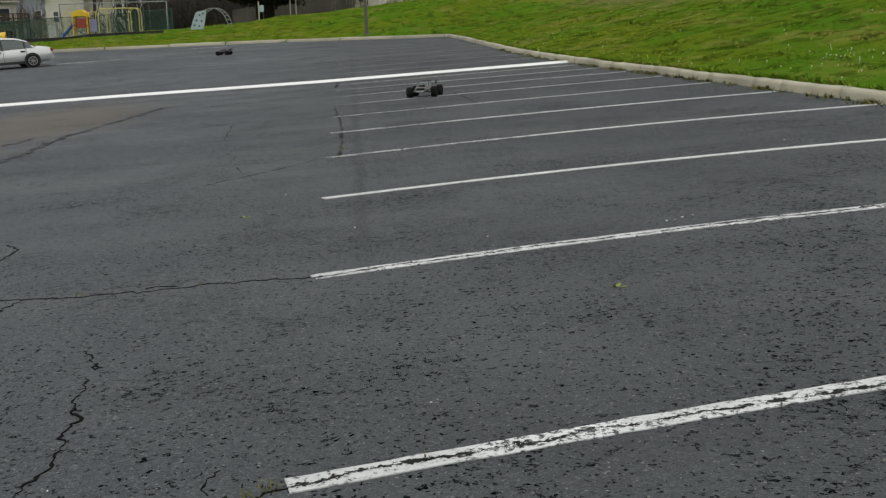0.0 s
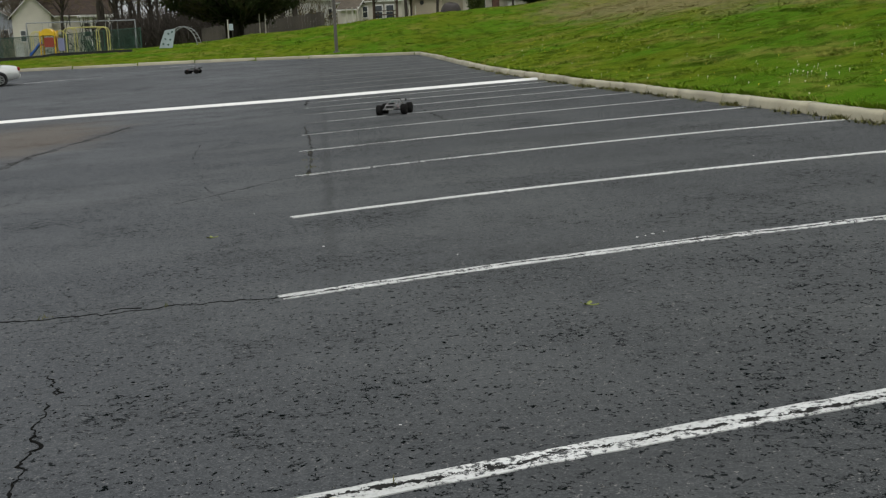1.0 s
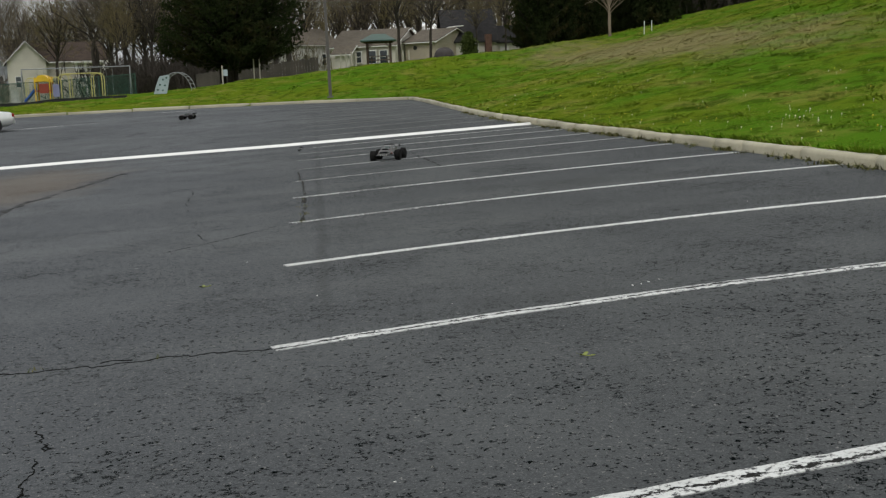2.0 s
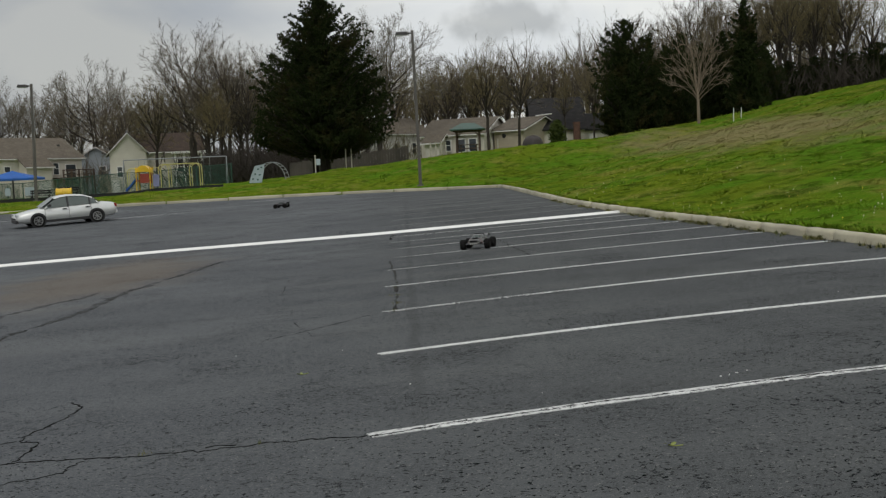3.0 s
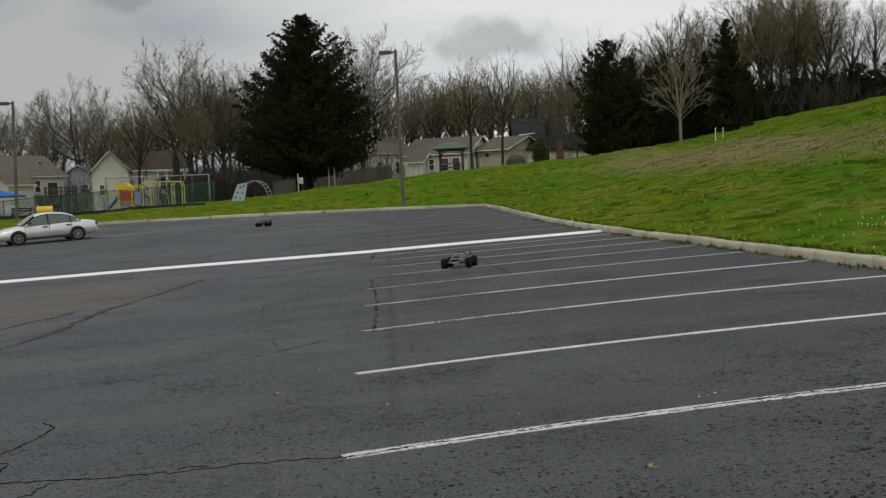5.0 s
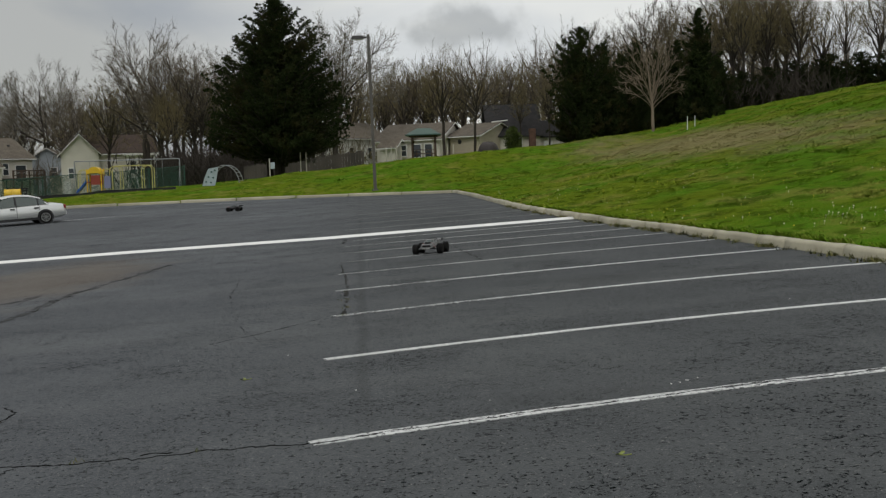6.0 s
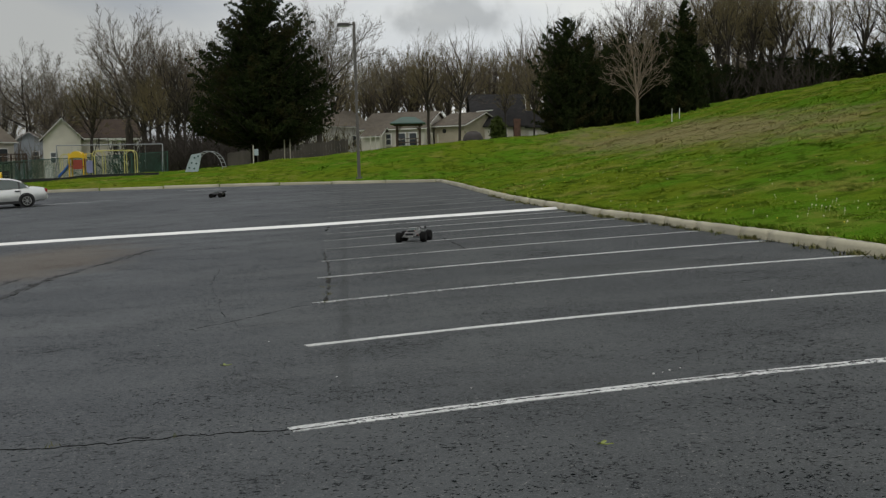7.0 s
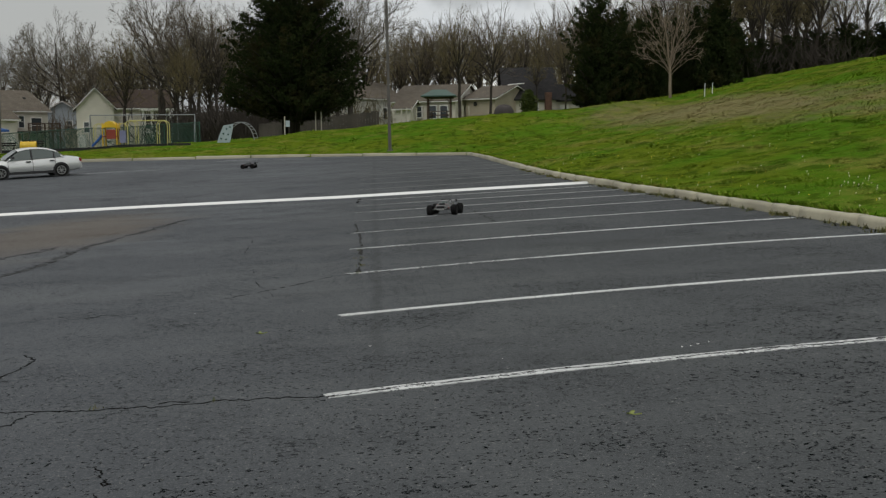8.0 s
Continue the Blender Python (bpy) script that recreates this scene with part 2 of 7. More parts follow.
def paint_material(name, wear, split_width=0.0, end_wear=0.0, faded=0.0):
    """White road paint, worn through to the asphalt; split_width: a crack along the middle."""
    m, nt, b = shader(name, 0.9, 0.0, 0.1)
    v = where(nt)
    big = node(nt, "ShaderNodeTexNoise", [("Vector", v)], Scale=1.6, Detail=4.0).outputs["Fac"]
    fine = node(nt, "ShaderNodeTexNoise", [("Vector", v)], Scale=38.0, Detail=5.0, Roughness=0.75).outputs["Fac"]
    c = tint(nt, steps(nt, big, 0.3, 0.7), (0.50, 0.51, 0.50), (0.64, 0.65, 0.64))
    c = tint(nt, times(nt, steps(nt, fine, 0.46, 0.66), 0.7), c, (0.20, 0.20, 0.19))
    worn = times(nt, times(nt, big, 0.35), fine, "ADD")
    if end_wear:
        ends = nt.nodes.new("ShaderNodeSeparateXYZ")
        nt.links.new(nt.nodes.new("ShaderNodeUVMap").outputs[0], ends.inputs[0])
        worn = times(nt, worn, times(nt, steps(nt, ends.outputs["X"], 0.62, 0.0), end_wear), "ADD")
    gone = steps(nt, worn, 0.98 - wear, 1.04 - wear)
    c = tint(nt, gone, c, (0.075, 0.078, 0.08))
    if faded:
        c = tint(nt, faded, c, (0.080, 0.083, 0.085))
    if split_width:
        uv = nt.nodes.new("ShaderNodeUVMap")
        s = nt.nodes.new("ShaderNodeSeparateXYZ")
        nt.links.new(uv.outputs[0], s.inputs[0])
        wig = node(nt, "ShaderNodeTexNoise", [("Vector", v)], Scale=3.2, Detail=7.0, Roughness=0.62).outputs["Fac"]
        off = times(nt, times(nt, s.outputs["Y"], times(nt, times(nt, wig, 0.5, "SUBTRACT"), 1.5), "ADD"), 0.46, "SUBTRACT")
        wide = times(nt, steps(nt, node(nt, "ShaderNodeTexNoise", [("Vector", v)], Scale=12.0, Detail=4.0).outputs["Fac"], 0.22, 0.72), split_width)
        off = times(nt, off, times(nt, times(nt, fine, 0.5, "SUBTRACT"), 0.85), "ADD")
        absn = nt.nodes.new("ShaderNodeMath")
        absn.operation = "ABSOLUTE"
        nt.links.new(off, absn.inputs[0])
        gap = times(nt, absn.outputs[0], wide, "LESS_THAN")
        c = tint(nt, gap, c, (0.016, 0.016, 0.015))
    nt.links.new(c, b.inputs["Base Color"])
    bump(nt, b, fine, 0.3, 0.006)
    return m


def turf_patches(nt, v):
    """Masks shared by soil and blades: lush and yellowed patches, and painted-in shade between tufts."""
    lush = steps(nt, node(nt, "ShaderNodeTexNoise", [("Vector", v)], Scale=0.23, Detail=5.0, Roughness=0.62).outputs["Fac"], 0.40, 0.60)
    pale = steps(nt, node(nt, "ShaderNodeTexNoise", [("Vector", where(nt, (1.0, 0.55, 1.0)))], Scale=0.62, Detail=6.0, Roughness=0.68).outputs["Fac"], 0.50, 0.66)
    tuft_shade = steps(nt, node(nt, "ShaderNodeTexNoise", [("Vector", where(nt, (1.0, 0.7, 1.0)))], Scale=2.1, Detail=4.0, Roughness=0.6).outputs["Fac"], 0.50, 0.62)
    return lush, pale, tuft_shade


def grass_ground_material():
    m, nt, b = shader("grass_ground", 1.0, 0.0, 0.0)
    v = where(nt)
    mid = node(nt, "ShaderNodeTexNoise", [("Vector", v)], Scale=1.5, Detail=6.0, Roughness=0.65).outputs["Fac"]
    fine = node(nt, "ShaderNodeTexNoise", [("Vector", v)], Scale=22.0, Detail=6.0, Roughness=0.8).outputs["Fac"]
    lush, pale, tuft_shade = turf_patches(nt, v)
    c = tint(nt, lush, (0.0966, 0.1333, 0.0108), (0.0639, 0.1387, 0.0096))
    c = tint(nt, times(nt, pale, 0.6), c, (0.1775, 0.1700, 0.0384))
    # shade among the tufts, painted as darker green
    c = tint(nt, times(nt, tuft_shade, 0.8), c, (0.0369, 0.0653, 0.0060))
    c = tint(nt, times(nt, steps(nt, fine, 0.5, 0.72), 0.5), c, (0.1278, 0.1700, 0.0168))
    c = tint(nt, dry_mask(nt, mid), c, (0.2000, 0.1600, 0.0900))
    nt.links.new(c, b.inputs["Base Color"])
    bump(nt, b, fine, 0.5, 0.03)
    return m


def dry_mask(nt, mid):
    """Dry, thin turf in streaks along the upper part of the bank."""
    g = node(nt, "ShaderNodeMapping", [("Vector", where(nt, world_space=True))])
    g.inputs["Location"].default_value = (-15.2 / 3.4, -53.0 / 19.0, 0)
    g.inputs["Scale"].default_value = (1 / 3.4, 1 / 19.0, 0)
    n = nt.nodes.new("ShaderNodeVectorMath")
    n.operation = "LENGTH"
    nt.links.new(g.outputs[0], n.inputs[0])
    streaks = node(nt, "ShaderNodeTexNoise", [("Vector", where(nt, (0.9, 0.35, 1.0), True))], Scale=0.9, Detail=6.0, Roughness=0.68).outputs["Fac"]
    edge = times(nt, times(nt, n.outputs["Value"], times(nt, mid, 0.7), "ADD"), times(nt, streaks, 2.0), "ADD")
    return times(nt, steps(nt, edge, 2.85, 1.75), 0.72)


def blade_material():
    m, nt, b = shader("grass_blades", 1.0, 0.0, 0.0)
    geo = nt.nodes.new("ShaderNodeNewGeometry")
    v = where(nt)
    mid = node(nt, "ShaderNodeTexNoise", [("Vector", v)], Scale=1.5, Detail=6.0, Roughness=0.65).outputs["Fac"]
    lush, pale, tuft_shade = turf_patches(nt, v)
    c = tint(nt, lush, (0.1775, 0.2176, 0.0180), (0.0880, 0.2013, 0.0120))
    c = tint(nt, geo.outputs["Random Per Island"], c, (0.1676, 0.2516, 0.0204))
    c = tint(nt, times(nt, pale, 0.7), c, (0.3053, 0.2720, 0.0744))
    # the same tuft shade darkens the blade colour
    c = tint(nt, times(nt, tuft_shade, 0.62), c, (0.0469, 0.0979, 0.0072))
    c = tint(nt, times(nt, steps(nt, geo.outputs["Random Per Island"], 0.88, 0.95), 0.45), c, (0.4260, 0.3876, 0.1380))
    c = tint(nt, dry_mask(nt, mid), c, (0.2850, 0.2280, 0.1280))
    nt.links.new(c, b.inputs["Base Color"])
    return m


def bark_material(name, a, bcol, scale=3.0):
    m, nt, b = shader(name, 0.9, 0.0, 0.2)
    v = where(nt, (1, 1, 0.25))
    n = node(nt, "ShaderNodeTexNoise", [("Vector", v)], Scale=scale, Detail=6.0, Roughness=0.7).outputs["Fac"]
    rnd = nt.nodes.new("ShaderNodeObjectInfo")
    c = tint(nt, steps(nt, n, 0.3, 0.7), a, bcol)
    c = tint(nt, times(nt, rnd.outputs["Random"], 0.4), c, tuple(x * 0.6 for x in a))
    nt.links.new(c, b.inputs["Base Color"])
    bump(nt, b, n, 0.6, 0.03)
    return m


def leaf_material(name, dark, light, brown=None):
    m, nt, b = shader(name, 0.9, 0.0, 0.05)
    geo = nt.nodes.new("ShaderNodeNewGeometry")
    n = node(nt, "ShaderNodeTexNoise", [("Vector", where(nt))], Scale=0.6, Detail=4.0).outputs["Fac"]
    c = tint(nt, geo.outputs["Random Per Island"], dark, light)
    if brown:
        c = tint(nt, times(nt, steps(nt, n, 0.5, 0.68), 0.7), c, brown)
    nt.links.new(c, b.inputs["Base Color"])
    return m


def siding_material(name, colour, pitch=0.18):
    """Lapped boards on a far wall."""
    m, nt, b = shader(name, 0.6, 0.0, 0.3)
    g = nt.nodes.new("ShaderNodeNewGeometry")
    s = nt.nodes.new("ShaderNodeSeparateXYZ")
    nt.links.new(g.outputs["Position"], s.inputs[0])
    lap = nt.nodes.new("ShaderNodeMath")
    lap.operation = "FRACT"
    nt.links.new(times(nt, s.outputs["Z"], 1 / pitch), lap.inputs[0])
    n = node(nt, "ShaderNodeTexNoise", [("Vector", where(nt))], Scale=0.8, Detail=5.0).outputs["Fac"]
    c = tint(nt, steps(nt, n, 0.3, 0.7), tuple(x * 0.88 for x in colour), colour)
    nt.links.new(c, b.inputs["Base Color"])
    bump(nt, b, lap.outputs[0], 0.5, 0.02)
    return m


def shingle_material(name, a, bcol):
    m, nt, b = shader(name, 0.9, 0.0, 0.2)
    v = where(nt)
    br = node(nt, "ShaderNodeTexBrick", [("Vector", v)], Scale=1.0, Mortar_Size=0.012, Brick_Width=0.35, Row_Height=0.16)
    br.inputs["Color1"].default_value, br.inputs["Color2"].default_value = (*a, 1), (*bcol, 1)
    br.inputs["Mortar"].default_value = (*(x * 0.6 for x in a), 1)
    n = node(nt, "ShaderNodeTexNoise", [("Vector", v)], Scale=0.9, Detail=6.0).outputs["Fac"]
    c = tint(nt, times(nt, steps(nt, n, 0.4, 0.75), 0.5), br.outputs["Color"], tuple(x * 0.55 for x in a))
    nt.links.new(c, b.inputs["Base Color"])
    bump(nt, b, n, 0.3, 0.02)
    return m


def glass_material(name, colour, rough=0.08):
    m, nt, b = shader(name, rough, 0.0, 0.8)
    n = node(nt, "ShaderNodeTexNoise", [("Vector", where(nt))], Scale=1.5, Detail=2.0).outputs["Fac"]
    nt.links.new(tint(nt, n, colour, tuple(c * 0.6 for c in colour)), b.inputs["Base Color"])
    return m


ASPHALT = asphalt_material()
PAINT = paint_material("worn_road_paint", 0.20)
PAINT_FAINT = paint_material("faded_road_paint", 0.25, 0.0, 0.11)
PAINT_DULL = paint_material("dull_road_paint", 0.26, 0.0, 0.09, 0.35)
PAINT_GHOST = paint_material("nearly_gone_road_paint", 0.27, faded=0.76)
PAINT_CRACKED = paint_material("cracked_road_paint", 0.265, 0.15)
BUMP_PAINT = plain("white_bump_paint", (0.78, 0.78, 0.76), 0.6, vary=0.08, scale=4, dirt=0.15)
CRACK = plain("open_crack", (0.009, 0.009, 0.0085), 0.95, vary=0.3, scale=10, spec=0.03)
CRACK_FAINT = plain("silted_crack", (0.036, 0.035, 0.033), 0.95, vary=0.4, scale=8, spec=0.05)
CRACK_HINT = plain("worn_seam", (0.052, 0.053, 0.054), 0.95, vary=0.3, scale=8, spec=0.1)
CONCRETE = plain("kerb_concrete", (0.44, 0.41, 0.30), 0.95, vary=0.34, scale=2.5, relief=0.6, dirt=0.5, world_space=True)
GRASS = grass_ground_material()
BLADES = blade_material()
WEED = leaf_material("weed_leaves", (0.055, 0.068, 0.018), (0.165, 0.150, 0.060))
BARK = bark_material("grey_bark", (0.062, 0.053, 0.043), (0.035, 0.029, 0.024))
TWIGS = bark_material("brown_twigs", (0.150, 0.124, 0.092), (0.096, 0.079, 0.060))
TWIGS_PALE = bark_material("pale_budding_twigs", (0.190, 0.170, 0.132), (0.125, 0.110, 0.086))
TWIGS_OLIVE = bark_material("olive_budding_twigs", (0.180, 0.148, 0.072), (0.120, 0.098, 0.050))
BARK_DARK = bark_material("dark_bark", (0.060, 0.050, 0.042), (0.035, 0.029, 0.024))
BARK_TAN = bark_material("tan_bark", (0.275, 0.220, 0.165), (0.185, 0.146, 0.108))
CEDAR = leaf_material("cedar_foliage", (0.014, 0.022, 0.008), (0.037, 0.049, 0.016), (0.052, 0.043, 0.017))
SHRUB = leaf_material("shrub_foliage", (0.030, 0.045, 0.012), (0.070, 0.090, 0.022))
STEEL = plain("bronze_pole_paint", (0.115, 0.108, 0.095), 0.55, metal=0.3, vary=0.2, scale=3)
STEEL_DARK = plain("dark_lamp_paint", (0.05, 0.048, 0.045), 0.5, metal=0.3)
LENS = plain("lamp_lens", (0.55, 0.55, 0.52), 0.3)
SIDING_CREAM = siding_material("cream_siding", (0.615, 0.580, 0.510))
SIDING_WHITE = siding_material("white_siding", (0.66, 0.65, 0.62))
SIDING_GREY = siding_material("blue_grey_siding", (0.33, 0.36, 0.39))
SIDING_TAN = siding_material("tan_siding", (0.44, 0.385, 0.30))
ROOF_TAN = shingle_material("tan_shingles", (0.150, 0.128, 0.100), (0.112, 0.096, 0.077))
ROOF_BROWN = shingle_material("brown_shingles", (0.072, 0.052, 0.040), (0.050, 0.037, 0.030))
ROOF_DARK = shingle_material("charcoal_shingles", (0.040, 0.038, 0.038), (0.026, 0.025, 0.026))
TRIM = plain("white_trim", (0.74, 0.73, 0.70), 0.6, vary=0.05)
POST_PALE = plain("pale_post_paint", (0.46, 0.43, 0.36), 0.75, vary=0.15)
PANE = glass_material("window_glass", (0.045, 0.055, 0.065))
BRICK = plain("red_brown_brick", (0.115, 0.062, 0.045), 0.9, vary=0.3, scale=12)
WOOD_GREY = plain("weathered_wood", (0.078, 0.068, 0.058), 0.9, vary=0.35, scale=3, relief=0.3)
WOOD_DARK = plain("stained_deck_wood", (0.085, 0.055, 0.038), 0.85, vary=0.3, scale=3, relief=0.3)
TARP = plain("brown_tarp", (0.050, 0.040, 0.036), 0.6, vary=0.25, scale=3)
GREEN_METAL = plain("green_roof_metal", (0.030, 0.075, 0.055), 0.5, vary=0.15)
YELLOW = plain("yellow_plastic", (0.66, 0.42, 0.012), 0.45, vary=0.1)
YELLOW_PALE = plain("pale_yellow_pipe", (0.55, 0.50, 0.17), 0.45, vary=0.1)
RED = plain("red_plastic", (0.26, 0.040, 0.022), 0.45, vary=0.12)
BLUE = plain("blue_plastic", (0.015, 0.09, 0.42), 0.45, vary=0.12)
BLUE_CLOTH = plain("blue_canopy_cloth", (0.014, 0.095, 0.36), 0.8, vary=0.12)
VIOLET = plain("violet_panel", (0.20, 0.21, 0.34), 0.5)
PANEL_GREY = plain("pale_grey_panel", (0.36, 0.43, 0.46), 0.5)
PIPE_GREY = plain("galvanised_pipe", (0.27, 0.28, 0.29), 0.45, metal=0.5)
FENCE_POST = plain("dark_green_post", (0.022, 0.075, 0.052), 0.6)
EDGING = plain("black_edging", (0.012, 0.012, 0.012), 0.8)
def car_paint(name, colour):
    m, nt, b = shader(name, 0.32, 0.45, 0.5)
    n = node(nt, "ShaderNodeTexNoise", [("Vector", where(nt))], Scale=0.7, Detail=2.0).outputs["Fac"]
    nt.links.new(tint(nt, n, colour, tuple(c * 0.93 for c in colour)), b.inputs["Base Color"])
    b.inputs["Coat Weight"].default_value = 0.4
    return m


SILVER = car_paint("silver_car_paint", (0.64, 0.65, 0.635))
BLACK_TRIM = plain("black_plastic_trim", (0.018, 0.018, 0.019), 0.6, vary=0.2)
CAR_GLASS = glass_material("car_glass", (0.075, 0.098, 0.090), 0.05)
RUBBER = plain("tyre_rubber", (0.014, 0.014, 0.014), 0.85, vary=0.25, scale=20, relief=0.3, spec=0.12)
ALLOY = plain("alloy_wheel", (0.36, 0.36, 0.36), 0.35, metal=0.7)
LAMP_RED = plain("red_tail_lens", (0.22, 0.012, 0.010), 0.25)
LAMP_CLEAR = plain("clear_headlamp", (0.55, 0.57, 0.58), 0.15)
SHELL_GREY = plain("grey_truck_shell", (0.115, 0.115, 0.113), 0.4, vary=0.2, scale=20, dirt=0.3)
SHELL_DARK = plain("dark_truck_shell", (0.035, 0.035, 0.038), 0.4, vary=0.2, scale=20)
CHASSIS = plain("black_nylon", (0.012, 0.012, 0.013), 0.55, vary=0.2, scale=30, spec=0.12)
TYRE_DUSTY = plain("dusty_tyre", (0.012, 0.0115, 0.011), 0.9, vary=0.3, scale=30, relief=0.4, spec=0.12)
LEAF_GREEN = plain("fallen_leaf", (0.23, 0.27, 0.06), 0.7, vary=0.3, scale=40)
PUFF = plain("white_seed_heads", (0.74, 0.69, 0.50), 0.9, vary=0.1, scale=30)
YELLOW_FLOWER = plain("yellow_flower", (0.70, 0.55, 0.04), 0.8, vary=0.1, scale=30)


# ---- geometry helpers ----
class Geo:
    """Vertices and faces of one mesh; each piece is added with an own place."""

    def __init__(self):
        self.v, self.f, self.uv = [], [], None

    def add(self, verts, faces, m=None):
        n = len(self.v)
        self.v += [tuple(m @ Vector(p)) if m is not None else tuple(p) for p in verts]
        self.f += [tuple(i + n for i in face) for face in faces]
        return self

    def box(self, size, at=(0, 0, 0), m=None, taper=1.0, edge=0.0):
        """A box with its base at the place given; edge: width of the bevel on upright and top edges."""
        x, y, z = size[0] / 2, size[1] / 2, size[2]
        e = min(edge, x * 0.45, y * 0.45, z * 0.45)
        if e <= 0:
            t = taper
            pts = [(-x, -y, 0), (x, -y, 0), (x, y, 0), (-x, y, 0), (-x * t, -y * t, z), (x * t, -y * t, z), (x * t, y * t, z), (-x * t, y * t, z)]
            faces = [(3, 2, 1, 0), (4, 5, 6, 7), (0, 1, 5, 4), (1, 2, 6, 5), (2, 3, 7, 6), (3, 0, 4, 7)]
        else:
            pts, faces = [], []
            ring = lambda k, h, t: [(-x * t + k, -y * t, h), (x * t - k, -y * t, h), (x * t, -y * t + k, h), (x * t, y * t - k, h), (x * t - k, y * t, h), (-x * t + k, y * t, h), (-x * t, y * t - k, h), (-x * t, -y * t + k, h)]
            pts = ring(e, 0, 1) + ring(e, z - e, taper) + [(p[0] * (1 - e / x), p[1] * (1 - e / y), z) for p in ring(e, z, taper)]
            for r in (0, 8):
                faces += [(r + i, r + (i + 1) % 8, r + 8 + (i + 1) % 8, r + 8 + i) for i in range(8)]
            faces += [tuple(range(7, -1, -1)), tuple(range(16, 24))]
        place = Matrix.Translation(at)
        return self.add(pts, faces, (m @ place) if m is not None else place)

    def tube(self, path, radius, sides=8, cap=True):
        """A round bar along the points of path; radius: one value or one a point."""
        rad = radius if isinstance(radius, (list, tuple)) else [radius] * len(path)
        path = [Vector(p) for p in path]
        n = len(self.v)
        side = None
        for i, p in enumerate(path):
            d = (path[min(i + 1, len(path) - 1)] - path[max(i - 1, 0)]).normalized()
            if side is None:
                side = d.orthogonal().normalized()
            else:
                side = (side - d * side.dot(d)).normalized()
            up_ = d.cross(side)
            for k in range(sides):
                a = 2 * math.pi * k / sides
                self.v.append(tuple(p + (side * math.cos(a) + up_ * math.sin(a)) * rad[i]))
        for i in range(len(path) - 1):
            for k in range(sides):
                a, b = n + i * sides + k, n + i * sides + (k + 1) % sides
                self.f.append((a, b, b + sides, a + sides))
        if cap:
            self.f.append(tuple(n + k for k in range(sides - 1, -1, -1)))
            self.f.append(tuple(n + (len(path) - 1) * sides + k for k in range(sides)))
        return self

    def lathe(self, profile, sides=16, m=None):
        """Turned round the z axis: rows of radius, height."""
        pts = [(r * math.cos(2 * math.pi * k / sides), r * math.sin(2 * math.pi * k / sides), h) for r, h in profile for k in range(sides)]
        faces = [(i * sides + k, i * sides + (k + 1) % sides, (i + 1) * sides + (k + 1) % sides, (i + 1) * sides + k) for i in range(len(profile) - 1) for k in range(sides)]
        faces += [tuple(range(sides - 1, -1, -1)), tuple((len(profile) - 1) * sides + k for k in range(sides))]
        return self.add(pts, faces, m)

    def prism(self, outline, depth, m=None):
        """An outline in x, z pushed along y, centred."""
        n, h = len(outline), depth / 2
        pts = [(x, -h, z) for x, z in outline] + [(x, h, z) for x, z in outline]
        faces = [tuple(range(n)), tuple(range(2 * n - 1, n - 1, -1))] + [(i + n, (i + 1) % n + n, (i + 1) % n, i) for i in range(n)]
        return self.add(pts, faces, m)

    def mesh(self, name, smooth=False, uv=None):
        me = bpy.data.meshes.new(name)
        me.from_pydata(self.v, [], self.f)
        if uv:
            layer = me.uv_layers.new(name="UVMap")
            flat_uv = np.array([uv[i] for f in self.f for i in f], dtype=np.float32).ravel()
            layer.data.foreach_set("uv", flat_uv)
        if smooth:
            me.polygons.foreach_set("use_smooth", np.ones(len(me.polygons), dtype=bool))
        me.update()
        return me


def recalc(me):
    bm = bmesh.new()
    bm.from_mesh(me)
    bmesh.ops.recalc_face_normals(bm, faces=bm.faces)
    bm.to_mesh(me)
    bm.free()
    return me


def part(name, geo, material, parent=None, label="", smooth=False, at=None, fix=True, uv=None):
    """One mesh object, under parent if one is given; at: its pose in the parent's frame."""
    me = geo.mesh(name, smooth, uv) if isinstance(geo, Geo) else geo
    if isinstance(geo, Geo) and fix:
        recalc(me)
    if material is not None and not me.materials:
        me.materials.append(material)
    ob = new(name, me)
    if parent is not None:
        ob.parent = parent
    if at is not None:
        ob.matrix_basis = at
    if label:
        ob["label"] = label
    return ob


def thing(name, label, category, m=None, group="", kind=""):
    """An empty at the base of a thing."""
    ob = new(name)
    ob.empty_display_size = 0.2
    if m is not None:
        ob.matrix_basis = m
    return tagged(ob, label, category, group, kind)


def table(xs, ys, x):
    return float(np.interp(x, xs, ys))


def ease(a, b, x):
    t = min(1.0, max(0.0, (x - a) / (b - a)))
    return t * t * (3 - 2 * t)


# ---- the lie of the land ----
def kerb_x(y):
    """The kerb along the bank."""
    return table((-40, 10, 13.9, 15.7, 18.3, 20.9, 23.9, 28.4, 31.7, 35.5, 41, 47, 56, 64), (6.5, 6.05, 5.94, 5.86, 5.74, 5.65, 5.50, 5.27, 5.08, 4.90, 4.80, 4.72, 4.66, 4.6), y)


def kerb_y(x):
    """The kerb along the far side."""
    return table((-90, -19, -14.75, -12, -7.7, -3.2, -0.24, 2.6, 4.6, 12), (58.5, 58.5, 60.0, 60.6, 61.3, 61.3, 60.3, 58.4, 57.2, 56.9), x)


def lot_z(x, y):
    return 0.0384 * max(-30.0, min(9.0, x)) * (1 - ease(30, 74, y)) + 0.5 * ease(24, 62, y)


GAIN_X = (-90, -29, -19.5, -11, -7.5, -4.9, 0.6, 6.4, 12.7, 19.0, 24.4, 28.7, 60)
GAIN_Z = (0.15, 0.30, 0.50, 0.78, 1.04, 1.28, 1.72, 2.08, 2.55, 3.20, 4.08, 5.1, 6.4)


